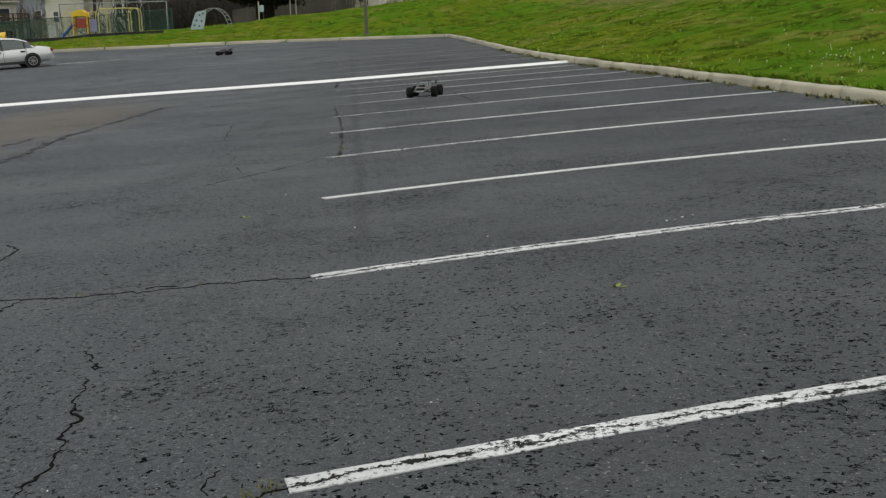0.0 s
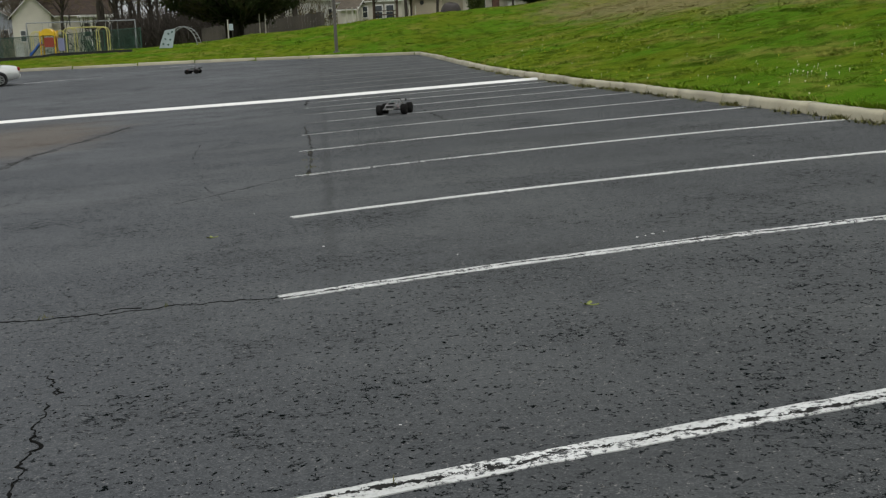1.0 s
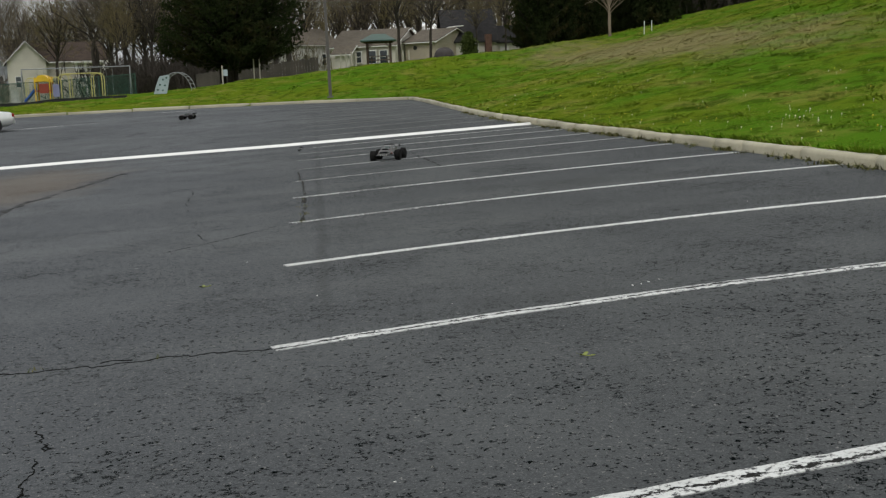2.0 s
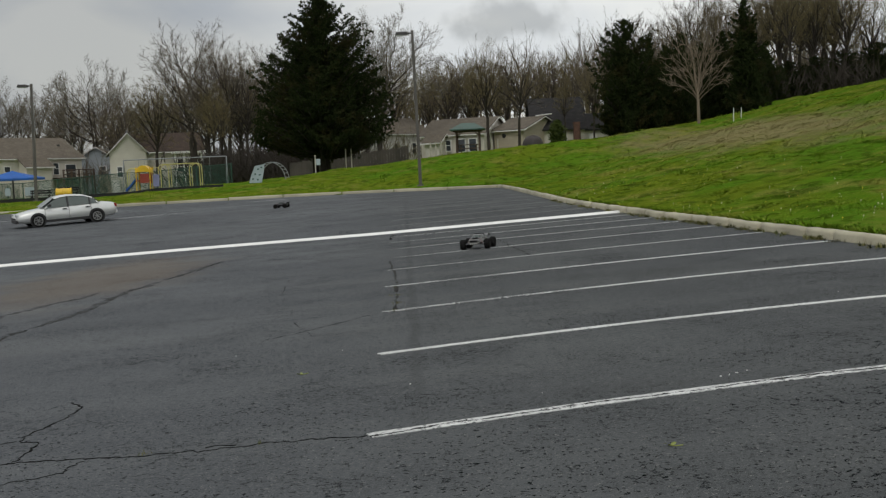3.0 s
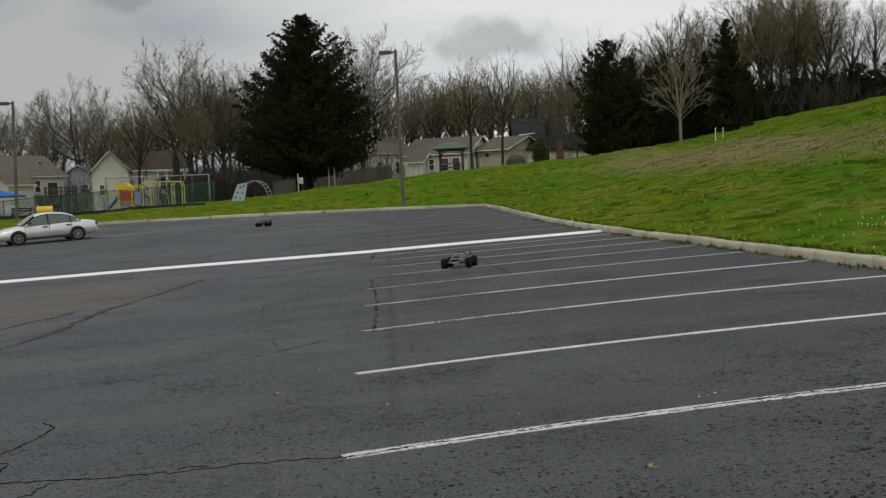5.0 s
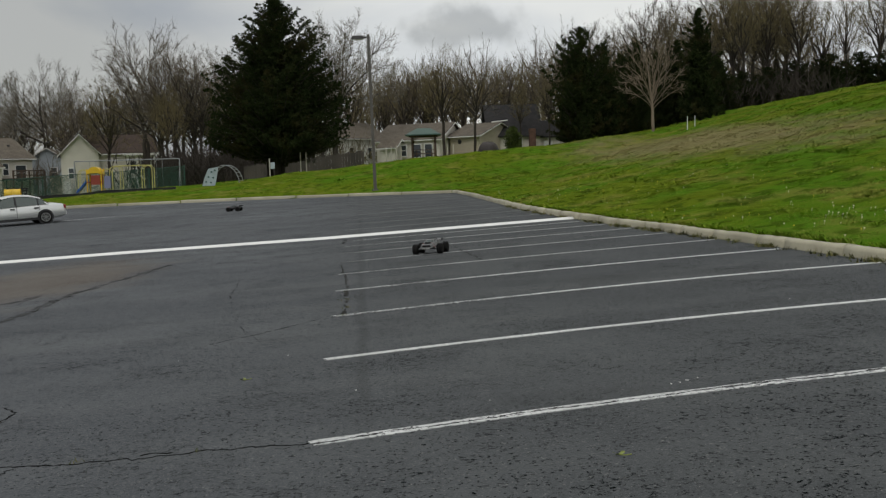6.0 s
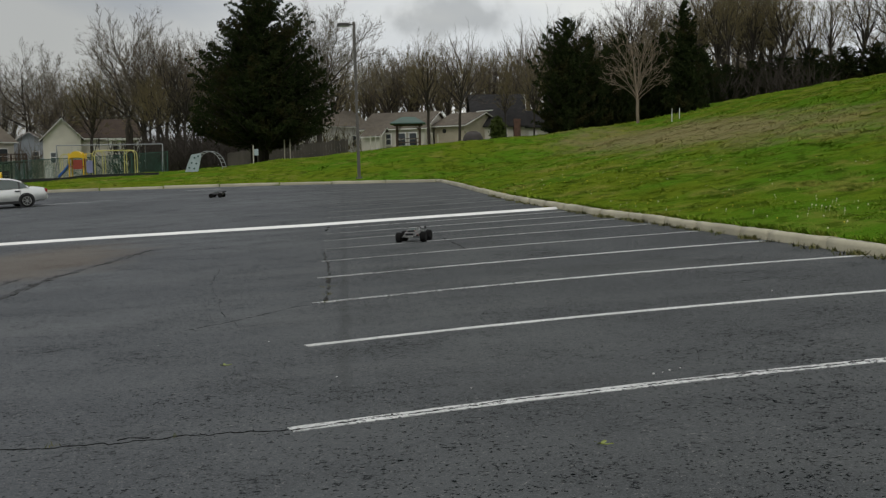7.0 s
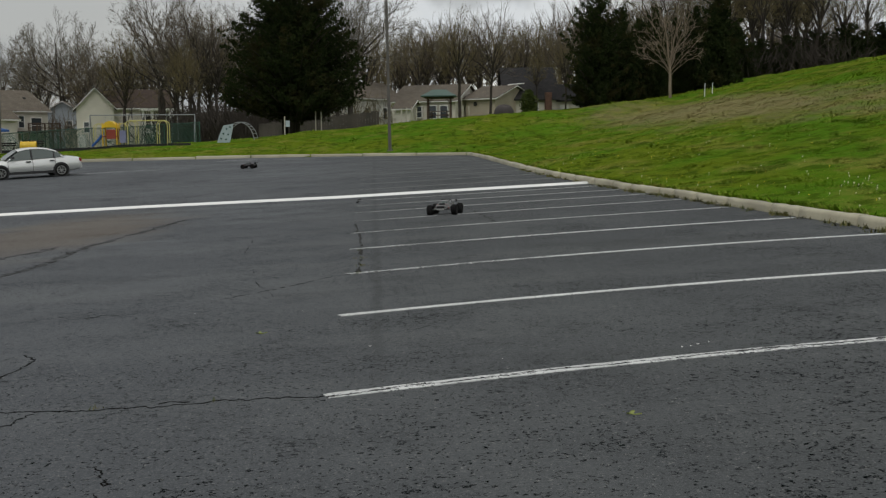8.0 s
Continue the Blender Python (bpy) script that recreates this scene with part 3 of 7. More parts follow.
def ground_z(x, y):
    """Height of the turf: a bank that climbs from both kerbs, then levels out."""
    s = max(x - kerb_x(min(y, 62)), y - kerb_y(x))
    edge = lot_z(min(x, kerb_x(min(y, 62))), min(y, kerb_y(x)))
    if s < 0:
        return edge - 0.12
    t = min(1.0, s / 17.0)
    rise = table(GAIN_X, GAIN_Z, x) * t * (1.35 - 0.35 * t)
    lumps = 0.14 * t * noise.noise(Vector((x * 0.35, y * 0.35, 3.0))) + min(1, s) * (0.065 * noise.noise(Vector((x * 1.1, y * 0.9, 9.0))) + 0.045 * noise.noise(Vector((x * 2.6, y * 1.9, 4.0))))
    return edge + 0.10 + rise + lumps


def axis(stops):
    """Grid lines: rows of from, to, step."""
    out = []
    for a, b, step in stops:
        out += list(np.arange(a, b - 1e-6, step))
    return out + [stops[-1][1]]


def sheet(name, xs, ys, height, material, keep=None):
    g = Geo()
    g.v = [(x, y, height(x, y)) for y in ys for x in xs]
    w = len(xs)
    for j in range(len(ys) - 1):
        for i in range(w - 1):
            if keep is None or keep((xs[i] + xs[i + 1]) / 2, (ys[j] + ys[j + 1]) / 2):
                a = j * w + i
                g.f.append((a, a + 1, a + w + 1, a + w))
    return part(name, g, material, fix=False, smooth=True)


def ground_sheet():
    """One sheet to the horizon; its lines follow both kerbs, so that the step falls under the stones."""
    offs = axis([(-1500, -100, 200), (-100, -46, 6), (-46, -6, 1.6), (-6, -0.5, 0.8)]) + [-0.02, 0.10] + axis([(0.5, 14, 0.35), (14, 30, 0.6), (30, 60, 3), (60, 100, 8), (100, 1500, 200)])
    rows = axis([(-600, -60, 90), (-60, 6, 6), (6, 56.5, 0.5)]) + [57.58, 57.70] + axis([(58.2, 76, 0.5), (76, 96, 0.9), (96, 200, 8), (200, 2600, 240)])
    g = Geo()
    for r in rows:
        for o in offs:
            x = o + kerb_x(min(max(r, -40), 62))
            y = r + (kerb_y(x) - 57.6) * ease(30, 57, r) * (1 - ease(60, 120, r))
            g.v.append((x, y, ground_z(x, y)))
    w = len(offs)
    g.f = [(j * w + i, j * w + i + 1, (j + 1) * w + i + 1, (j + 1) * w + i) for j in range(len(rows) - 1) for i in range(w - 1)]
    return part("ground", g, GRASS, fix=False, smooth=True)


ground = ground_sheet()
tagged(ground, "green spring turf rising into a grassy bank", "ground", kind="structure")


def lot_sheet():
    g = Geo()
    ys = axis([(-40, 0, 4), (0, 64, 0.8)])
    ts = axis([(0, 1, 0.02)])
    xs0 = -75.0
    rows = []
    for y in ys:
        row = []
        for t in ts:
            x = xs0 + (kerb_x(y) + 0.06 - xs0) * (1 - (1 - t) ** 1.8)
            yy = min(y, kerb_y(x) + 0.06)
            row.append((x, yy, lot_z(x, yy)))
        rows.append(row)
    w = len(ts)
    g.v = [p for r in rows for p in r]
    g.f = [(j * w + i, j * w + i + 1, (j + 1) * w + i + 1, (j + 1) * w + i) for j in range(len(ys) - 1) for i in range(w - 1)]
    return part("parking_lot", g, ASPHALT, fix=False, smooth=True)


lot = tagged(lot_sheet(), "worn dark grey asphalt parking lot with pits and cracks", "parking lot", kind="structure")


def ribbon(name, path, widths, material, lift=0.004, parent=None, label=""):
    """A thin strip on the asphalt along path; widths: one a point. It has its own rim."""
    g, uv = Geo(), []
    n = len(path)
    for i, (x, y) in enumerate(path):
        a, b = path[max(i - 1, 0)], path[min(i + 1, n - 1)]
        d = Vector((b[0] - a[0], b[1] - a[1], 0)).normalized()
        s = Vector((-d.y, d.x, 0)) * widths[i] / 2
        for q, v in ((s, 0.0), (-s, 1.0)):
            px, py = x + q.x, y + q.y
            z = lot_z(px, py)
            top = lift if widths[i] > 0.0015 else -0.004
            g.v += [(px, py, z + top), (px, py, z - 0.01)]
            uv += [(i / n, v), (i / n, v)]
    for i in range(n - 1):
        k = 4 * i
        g.f += [(k, k + 2, k + 6, k + 4), (k + 1, k, k + 4, k + 5), (k + 2, k + 3, k + 7, k + 6)]
    g.f += [(0, 1, 3, 2), (4 * n - 2, 4 * n - 1, 4 * n - 3, 4 * n - 4)]
    return part(name, g, material, parent, label, uv=uv, fix=False)


def along(a, b, n, wobble=0.0, seed=0):
    rng = random.Random(seed)
    return [(a[0] + (b[0] - a[0]) * i / n + rng.uniform(-wobble, wobble), a[1] + (b[1] - a[1]) * i / n + rng.uniform(-wobble, wobble)) for i in range(n + 1)]


# y at the aisle end, slope there, and how much the line falls back towards the kerb
STALLS = ((3.25, 0.238, 0.016), (6.14, 0.280, 0.025), (9.02, 0.300, 0.026), (11.85, 0.340, 0.0270), (14.55, 0.300, 0.018), (17.1, 0.290, 0.014),
          (19.58, 0.280, 0.012), (21.9, 0.270, 0.011), (24.1, 0.260, 0.011), (26.1, 0.25, 0.011))
for k, (y0, slope, fall) in enumerate(STALLS):
    x0 = -0.27 - 0.012 * k
    x1 = kerb_x(y0 + 1) - (0.10 if k > 3 else 0.0)
    rng = random.Random(40 + k)
    pts = []
    for i in range(81):
        d = (x1 - x0) * i / 80
        pts.append((x0 + d + rng.uniform(-0.003, 0.003), y0 + slope * d - fall * d * d + rng.uniform(-0.003, 0.003)))
    wid = [(0.115 if k < 2 else 0.10) + rng.uniform(-0.007, 0.007) for p in pts]
    mat_ = PAINT_CRACKED if k in (0, 1) else PAINT if k == 2 else PAINT_FAINT if k < 5 else PAINT_DULL
    tagged(ribbon("parking_line", pts, wid, mat_), "worn white parking line, cracked lengthwise" if k < 2 else "worn white painted parking line", "parking line", "parking lines", "structure")
for k in range(9):
    y0 = 31.0 + 2.75 * k
    x1 = kerb_x(y0 + 1) - 0.1
    pts = along((-0.4 - 0.02 * k, y0), (x1, y0 + 0.17 * (x1 + 0.4)), 40, 0.004, 90 + k)
    pts = [p for p in pts if p[1] < kerb_y(p[0]) - 0.2]
    tagged(ribbon("parking_line", pts, [0.10] * len(pts), PAINT_GHOST), "almost worn away painted parking line", "parking line", "parking lines", "structure")


def speed_bump():
    """A low rounded hump across the whole aisle, painted white."""
    path = [(5.22, 28.5), (2.2, 28.1), (-0.8, 27.65), (-5.5, 27.85), (-9.4, 27.55), (-24, 26.2), (-40, 24.6)]
    fine = []
    for (ax, ay), (bx, by) in zip(path, path[1:]):
        n = max(2, int(abs(bx - ax) / 0.6))
        fine += [(ax + (bx - ax) * i / n, ay + (by - ay) * i / n) for i in range(n)]
    fine.append(path[-1])
    g = Geo()
    prof = [(-0.16, 0.0), (-0.13, 0.028), (-0.07, 0.05), (0, 0.057), (0.07, 0.05), (0.13, 0.028), (0.16, 0.0)]
    for x, y in fine:
        for d, h in prof:
            g.v.append((x - 0.1 * d, y + d, lot_z(x, y + d) + h - 0.002))
    w = len(prof)
    g.f = [(j * w + i, j * w + i + 1, (j + 1) * w + i + 1, (j + 1) * w + i) for j in range(len(fine) - 1) for i in range(w - 1)]
    g.f += [tuple(range(w)), tuple(range(len(g.v) - w, len(g.v)))]
    return part("speed_bump", g, BUMP_PAINT, smooth=True)


tagged(speed_bump(), "low white-painted speed bump across the asphalt", "speed bump", kind="structure")

# short bay lines on the far left side of the lot
for a, b in (((-8.9, 49.8), (-14.5, 47.4)), ((-5.6, 57.5), (-7.5, 56.8)), ((-15.5, 53.0), (-21, 50.8))):
    tagged(ribbon("parking_line", along(a, b, 20, 0.004, 7), [0.10] * 21, PAINT_FAINT), "faded white painted parking line", "parking line", "parking lines", "structure")


def crack(points, width, seed, material=CRACK, jag=1.0, step=0.022):
    """A jagged crack; it narrows, widens and nearly closes along its way."""
    rng = random.Random(seed)
    fine = []
    for (ax, ay), (bx, by) in zip(points, points[1:]):
        far = math.hypot(bx - ax, by - ay)
        grain = step * max(1.0, (ay + by) / 20)
        n = max(3, int(far / grain))
        sx, sy = -(by - ay) / far, (bx - ax) / far
        for i in range(n):
            x, y = ax + (bx - ax) * i / n, ay + (by - ay) * i / n
            off = jag * grain * (0.9 if ay > 9 else 0.85) * (1.5 * noise.noise(Vector((x * 9, y * 9, seed))) + rng.uniform(-0.75, 0.75)) + jag * 0.05 * noise.noise(Vector((x * 1.7, y * 1.7, seed)))
            fine.append((x + sx * off, y + sy * off))
    fine.append(points[-1])
    wid = []
    for x, y in fine:
        w = 0.35 + 0.6 * rng.uniform(-1.0, 1.0) + 1.1 * noise.noise(Vector((x * 3.1, y * 3.1, seed))) + 0.6 * noise.noise(Vector((x * 17, y * 17, seed)))
        wid.append(1.6 * width * min(1.15, max(0.16 if y < 9 else 0.0, w)))
    return tagged(ribbon("crack", fine, wid, material, lift=0.003), "dark open crack in the asphalt", "crack", "asphalt cracks", "structure")


crack([(-0.30, 6.14), (-0.69, 6.15), (-0.82, 6.19), (-0.93, 6.16), (-1.05, 6.17), (-1.20, 6.13), (-1.29, 6.17), (-1.46, 6.14), (-1.64, 6.15), (-1.83, 6.19), (-2.01, 6.23), (-2.22, 6.26), (-2.5, 6.1), (-3.0, 6.0)], 0.009, 1)
crack([(-1.02, 6.19), (-1.10, 6.22), (-1.18, 6.20)], 0.007, 21)
crack([(-2.22, 6.26), (-2.24, 6.51), (-2.22, 6.63), (-2.28, 6.74), (-2.41, 6.82), (-2.41, 6.98), (-2.35, 7.18), (-2.31, 7.40), (-2.27, 7.82), (-2.35, 7.93), (-2.42, 8.01)], 0.010, 2)
crack([(-2.41, 6.82), (-2.9, 6.7), (-3.6, 6.9)], 0.009, 3)
crack([(-1.82, 6.14), (-1.86, 6.02), (-1.87, 5.91), (-1.96, 5.86), (-2.08, 5.82), (-2.13, 5.77), (-2.6, 5.6)], 0.008, 22)
crack([(-1.13, 4.60), (-1.13, 4.44), (-1.14, 4.27), (-1.08, 4.09), (-1.08, 3.97), (-1.07, 3.80), (-1.06, 3.67), (-1.05, 3.52), (-1.06, 3.37), (-1.12, 3.0), (-1.08, 2.4)], 0.009, 4)
crack([(-1.15, 4.76), (-1.12, 4.70), (-1.22, 4.92), (-1.28, 5.03)], 0.004, 5)
crack([(-0.25, 3.27), (-0.38, 3.20), (-0.52, 3.22), (-0.7, 3.05), (-0.75, 2.7)], 0.010, 6)
crack([(-0.46, 3.42), (-0.50, 3.34), (-0.50, 3.24)], 0.007, 7)
crack([(-0.19, 11.9), (-0.18, 12.99), (-0.18, 14.67), (-0.24, 16.89), (-0.32, 18.86)], 0.026, 9, CRACK_FAINT, 0.35)
crack([(1.87, 17.67), (1.83, 18.7), (1.77, 19.89), (1.75, 21.1), (1.69, 23.56)], 0.014, 10, jag=0.5)
crack([(-0.37, 25.23), (-0.34, 26.94)], 0.05, 11)
# broken edge of an old patch beside the silt
crack([(-3.65, 22.2), (-3.8, 20.4), (-4.15, 17.6), (-4.2, 16.2), (-4.15, 14.6), (-4.4, 12.6), (-4.3, 11.0)], 0.10, 23, CRACK_HINT, 1.5)
crack([(-4.65, 17.4), (-4.9, 16.4), (-5.25, 15.1), (-5.3, 13.2)], 0.08, 24, CRACK_HINT, 1.5)
crack([(-3.60, 22.58), (-3.71, 21.58), (-3.72, 20.45)], 0.030, 12, CRACK_FAINT, 0.8)
crack([(-4.10, 17.73), (-4.20, 17.21), (-4.14, 16.29), (-4.08, 14.88)], 0.024, 13, CRACK_FAINT, 1.2)
crack([(-4.20, 13.81), (-4.34, 13.29), (-4.36, 12.69), (-4.37, 12.26), (-4.2, 10.9)], 0.018, 14, CRACK_FAINT, 1.2)
crack([(-5.17, 15.24), (-5.28, 15.01), (-5.35, 13.4)], 0.026, 15, CRACK_FAINT, 0.8)
crack([(-4.59, 17.29), (-4.79, 16.52), (-5.15, 15.87)], 0.024, 16, CRACK_FAINT, 1.2)
crack([(-1.80, 17.46), (-1.65, 14.84), (-1.32, 12.47), (-1.11, 11.17), (-0.88, 10.25)], 0.003, 17, CRACK_HINT, 0.6)
crack([(-0.41, 11.77), (-0.68, 11.31), (-0.93, 10.93), (-1.5, 10.3)], 0.005, 18, CRACK_HINT, 0.8)
crack([(-2.52, 9.88), (-2.71, 9.77)], 0.012, 19, CRACK_HINT, 0.8)


# ---- kerbs ----
def kerb(points, name, label):
    """Cast kerb stones of uneven length along points, each a piece of its own."""
    root = thing(name, label, "kerb", kind="structure")
    rng = random.Random(len(points) + 5)
    for k, ((ax, ay), (bx, by)) in enumerate(zip(points, points[1:])):
        d = Vector((bx - ax, by - ay, 0))
        n = 6
        g = Geo()
        d.normalize()
        s = Vector((d.y, -d.x, 0))
        hi = rng.uniform(-0.012, 0.014)
        prof = [(0.0, -0.06), (0.0, 0.085), (0.018, 0.12), (0.05, 0.138), (0.14, 0.138), (0.175, 0.115), (0.19, -0.05)]
        for i in range(n + 1):
            t = 0.008 + 0.984 * i / n
            x, y = ax + (bx - ax) * t, ay + (by - ay) * t
            for off, h in prof:
                j = rng.uniform(-0.007, 0.007) if h > 0 else 0
                px, py = x + s.x * (off + j * 0.8), y + s.y * (off + j * 0.8)
                g.v.append((px, py, lot_z(x, y) + h + (hi + j if h > 0 else 0)))
        w = len(prof)
        g.f = [(j * w + i, j * w + i + 1, (j + 1) * w + i + 1, (j + 1) * w + i) for j in range(n) for i in range(w - 1)]
        g.f += [tuple(range(w)), tuple(range(n * w, n * w + w))]
        part("kerb_stone", g, CONCRETE, root, fix=True, smooth=True)
    return root


rng = random.Random(3)
ys = [-30.0]
while ys[-1] < 55.6:
    ys.append(ys[-1] + rng.uniform(0.9, 2.2) * (1.5 if ys[-1] < 8 else 1.0))
side = [(kerb_x(y), y) for y in ys] + [(4.55, 57.2)]
kerb(side[::-1][::-1], "kerb_east", "weathered pale concrete kerb with chipped joints")
xs = [4.52]
while xs[-1] > -70:
    xs.append(xs[-1] - rng.uniform(2.0, 3.2))
kerb([(x, kerb_y(x)) for x in xs][::-1][::-1], "kerb_north", "pale concrete kerb along the far grass")


# ---- grass ----
LAND_X, LAND_Y = np.arange(-36, 34.1, 0.5), np.arange(9, 86.1, 0.5)
LAND = np.array([[ground_z(x, y) for x in LAND_X] for y in LAND_Y])


def turf_z(x, y):
    """ground_z for arrays, by the table above."""
    fx, fy = (x - LAND_X[0]) / 0.5, (y - LAND_Y[0]) / 0.5
    i, j = fx.astype(int), fy.astype(int)
    u, v = fx - i, fy - j
    return (LAND[j, i] * (1 - u) + LAND[j, i + 1] * u) * (1 - v) + (LAND[j + 1, i] * (1 - u) + LAND[j + 1, i + 1] * u) * v


def blades(name, count, region, size, seed, label, each=3):
    """Tufts of bent blades scattered over a stretch of the bank."""
    rs = np.random.RandomState(seed)
    x0, x1, y0, y1 = region
    x, y = rs.uniform(x0, x1, count * 2), rs.uniform(y0, y1, count * 2)
    beyond = np.array([max(a - kerb_x(min(b, 62)), b - kerb_y(a)) for a, b in zip(x, y)])
    keep = np.nonzero(beyond > 0.14)[0][:count]
    x, y, s = x[keep], y[keep], beyond[keep]
    z = turf_z(x, y) - 0.02
    for k in np.nonzero(s < 0.75)[0]:
        z[k] = ground_z(x[k], y[k]) - 0.02
    clump = np.array([noise.noise(Vector((a * 1.3, b * 0.9, 5.0))) for a, b in zip(x, y)])
    tall = size * rs.uniform(0.45, 1.1, len(x)) * (0.60 + 0.8 * np.maximum(0, clump))
    tall = np.repeat(tall, each)
    n = len(tall)
    ox = np.repeat(x, each) + rs.uniform(-1, 1, n) * size * 0.9
    oy = np.repeat(y, each) + rs.uniform(-1, 1, n) * size * 0.9
    oz = np.repeat(z, each)
    a, lean, w = rs.uniform(0, 6.28, n), rs.uniform(0.9, 2.6, n) * tall, tall * rs.uniform(0.13, 0.30, n)
    ca, sa = np.cos(a), np.sin(a)
    V = np.stack([np.stack([ox - sa * w, oy + ca * w, oz], 1), np.stack([ox + sa * w, oy - ca * w, oz], 1), np.stack([ox + ca * lean, oy + sa * lean, oz + tall], 1)], 1).reshape(-1, 3)
    me = bpy.data.meshes.new(name)
    me.vertices.add(3 * n)
    me.vertices.foreach_set("co", V.astype(np.float32).ravel())
    me.loops.add(3 * n)
    me.loops.foreach_set("vertex_index", np.arange(3 * n, dtype=np.int32))
    me.polygons.add(n)
    me.polygons.foreach_set("loop_start", np.arange(0, 3 * n, 3, dtype=np.int32))
    me.update(calc_edges=True)
    me.materials.append(BLADES)
    return tagged(new(name, me), label, "grass", kind="stuff")


blades("grass", 70000, (5, 15, 11, 32), 0.052, 1, "short green spring grass blades on the bank", 6)
blades("grass", 60000, (4, 28, 30, 62), 0.080, 2, "short green spring grass blades on the bank", 5)
blades("grass", 45000, (-32, 30, 57, 80), 0.09, 3, "short green spring grass blades beyond the far kerb", 4)


def kerb_fringe():
    """Longer grass leaning over the back of the kerb stones."""
    rs = np.random.RandomState(6)
    V, F = [], []
    for k in range(9000):
        y = 11 + 46 * rs.rand() ** 1.25
        if noise.noise(Vector((y * 0.9, 1.0, 3.0))) + rs.normal(0, 0.25) < -0.1:
            continue
        x = kerb_x(y) + 0.17 + abs(rs.normal(0, 0.05))
        z, tall, a = lot_z(x, y) + 0.09, rs.uniform(0.05, 0.13), rs.normal(math.pi, 0.8)
        w, lean = 0.010 + 0.0006 * y, tall * rs.uniform(0.5, 1.4)
        b = len(V)
        V += [(x - math.sin(a) * w, y + math.cos(a) * w, z), (x + math.sin(a) * w, y - math.cos(a) * w, z), (x + math.cos(a) * lean, y + math.sin(a) * lean, z + tall)]
        F.append((b, b + 1, b + 2))
    me = bpy.data.meshes.new("kerb_grass")
    me.from_pydata(V, [], F)
    me.materials.append(BLADES)
    return tagged(new("kerb_grass", me), "longer grass leaning over the back of the kerb", "grass", kind="stuff")


kerb_fringe()


def weeds(name, spots, label, seed, size=0.10):
    rs = np.random.RandomState(seed)
    V, F = [], []
    for x, y, n, spread in spots:
        for k in range(n):
            ox, oy = x + rs.normal(0, spread), y + rs.normal(0, spread)
            z = lot_z(ox, oy)
            tall, a = size * rs.uniform(0.2, 1.1), rs.uniform(0, 6.28)
            w, lean = tall * 0.16, tall * rs.uniform(0.4, 1.6)
            b = len(V)
            V += [(ox - math.sin(a) * w, oy + math.cos(a) * w, z), (ox + math.sin(a) * w, oy - math.cos(a) * w, z), (ox + math.cos(a) * lean, oy + math.sin(a) * lean, z + tall)]
            F.append((b, b + 1, b + 2))
    me = bpy.data.meshes.new(name)
    me.from_pydata(V, [], F)
    me.materials.append(WEED)
    return tagged(new(name, me), label, "weeds", kind="stuff")


rs_ = np.random.RandomState(8)
weeds("kerb_weeds", [(kerb_x(y) - 0.03, y, int(n), 0.085) for y, n in zip(12 + 26 * rs_.rand(80) ** 1.2, 14 + 70 * rs_.rand(80) ** 2)], "dry weeds growing along the foot of the kerb", 9, 0.07)
weeds("crack_weeds", [(-0.38, 3.2, 26, 0.03), (-0.31, 3.25, 20, 0.02), (-0.2, 11.9, 24, 0.05), (-0.18, 12.6, 20, 0.05), (-0.18, 13.4, 18, 0.05), (-0.18, 14.3, 14, 0.05), (-1.5, 6.17, 8, 0.02), (-0.9, 6.19, 6, 0.02), (0.15, 3.36, 5, 0.01)], "small green weeds growing in the asphalt cracks", 10, 0.026)


def flowers():
    rs = np.random.RandomState(5)
    for name, mat_, count, label in (("seed_heads", PUFF, 110, "white dandelion seed heads scattered in the grass"), ("dandelions", YELLOW_FLOWER, 90, "small yellow dandelions scattered in the grass")):
        g = Geo()
        made = 0
        while made < count:
            y = 12 + 34 * rs.rand() ** 1.4
            x = kerb_x(y) + 0.4 + 5.5 * rs.rand() ** 1.4
            if made < 22 and mat_ is PUFF:
                x, y = 7.35 + rs.normal(0, 0.45), 17.5 + rs.normal(0, 1.3)
            elif rs.rand() > 0.55 + 0.5 * noise.noise(Vector((x * 0.7, y * 0.35, 2.0))):
                continue
            made += 1
            z = ground_z(x, y)
            h, r = rs.uniform(0.03, 0.06), rs.uniform(0.007, 0.013)
            g.tube([(x, y, z - 0.02), (x + 0.01, y, z + h)], 0.0012, 3)
            g.lathe([(r * 0.5, -r * 0.8), (r, 0), (r * 0.5, r * 0.8)], 6, Matrix.Translation((x + 0.01, y, z + h)))
        tagged(part(name, g, mat_), label, "flowers", kind="stuff")


flowers()


# ---- trees ----
def limb(rs, start, ahead, length, n, wander, lift):
    """Points along one branch: it wanders and turns towards the light."""
    pts, d = [start], ahead / np.linalg.norm(ahead)
    for i in range(n):
        d = d + rs.normal(0, wander, 3) + np.array([0, 0, lift])
        d = d / np.linalg.norm(d)
        pts.append(pts[-1] + d * (length / n))
    return pts


def swing(rs, ahead, angle, turn):
    """A direction that leaves ahead by angle (radians), turned round it by turn."""
    a = ahead / np.linalg.norm(ahead)
    e = np.cross(a, (0.31, 0.77, 0.55))
    e /= np.linalg.norm(e)
    f = np.cross(a, e)
    return a * math.cos(angle) + (e * math.cos(turn) + f * math.sin(turn)) * math.sin(angle)


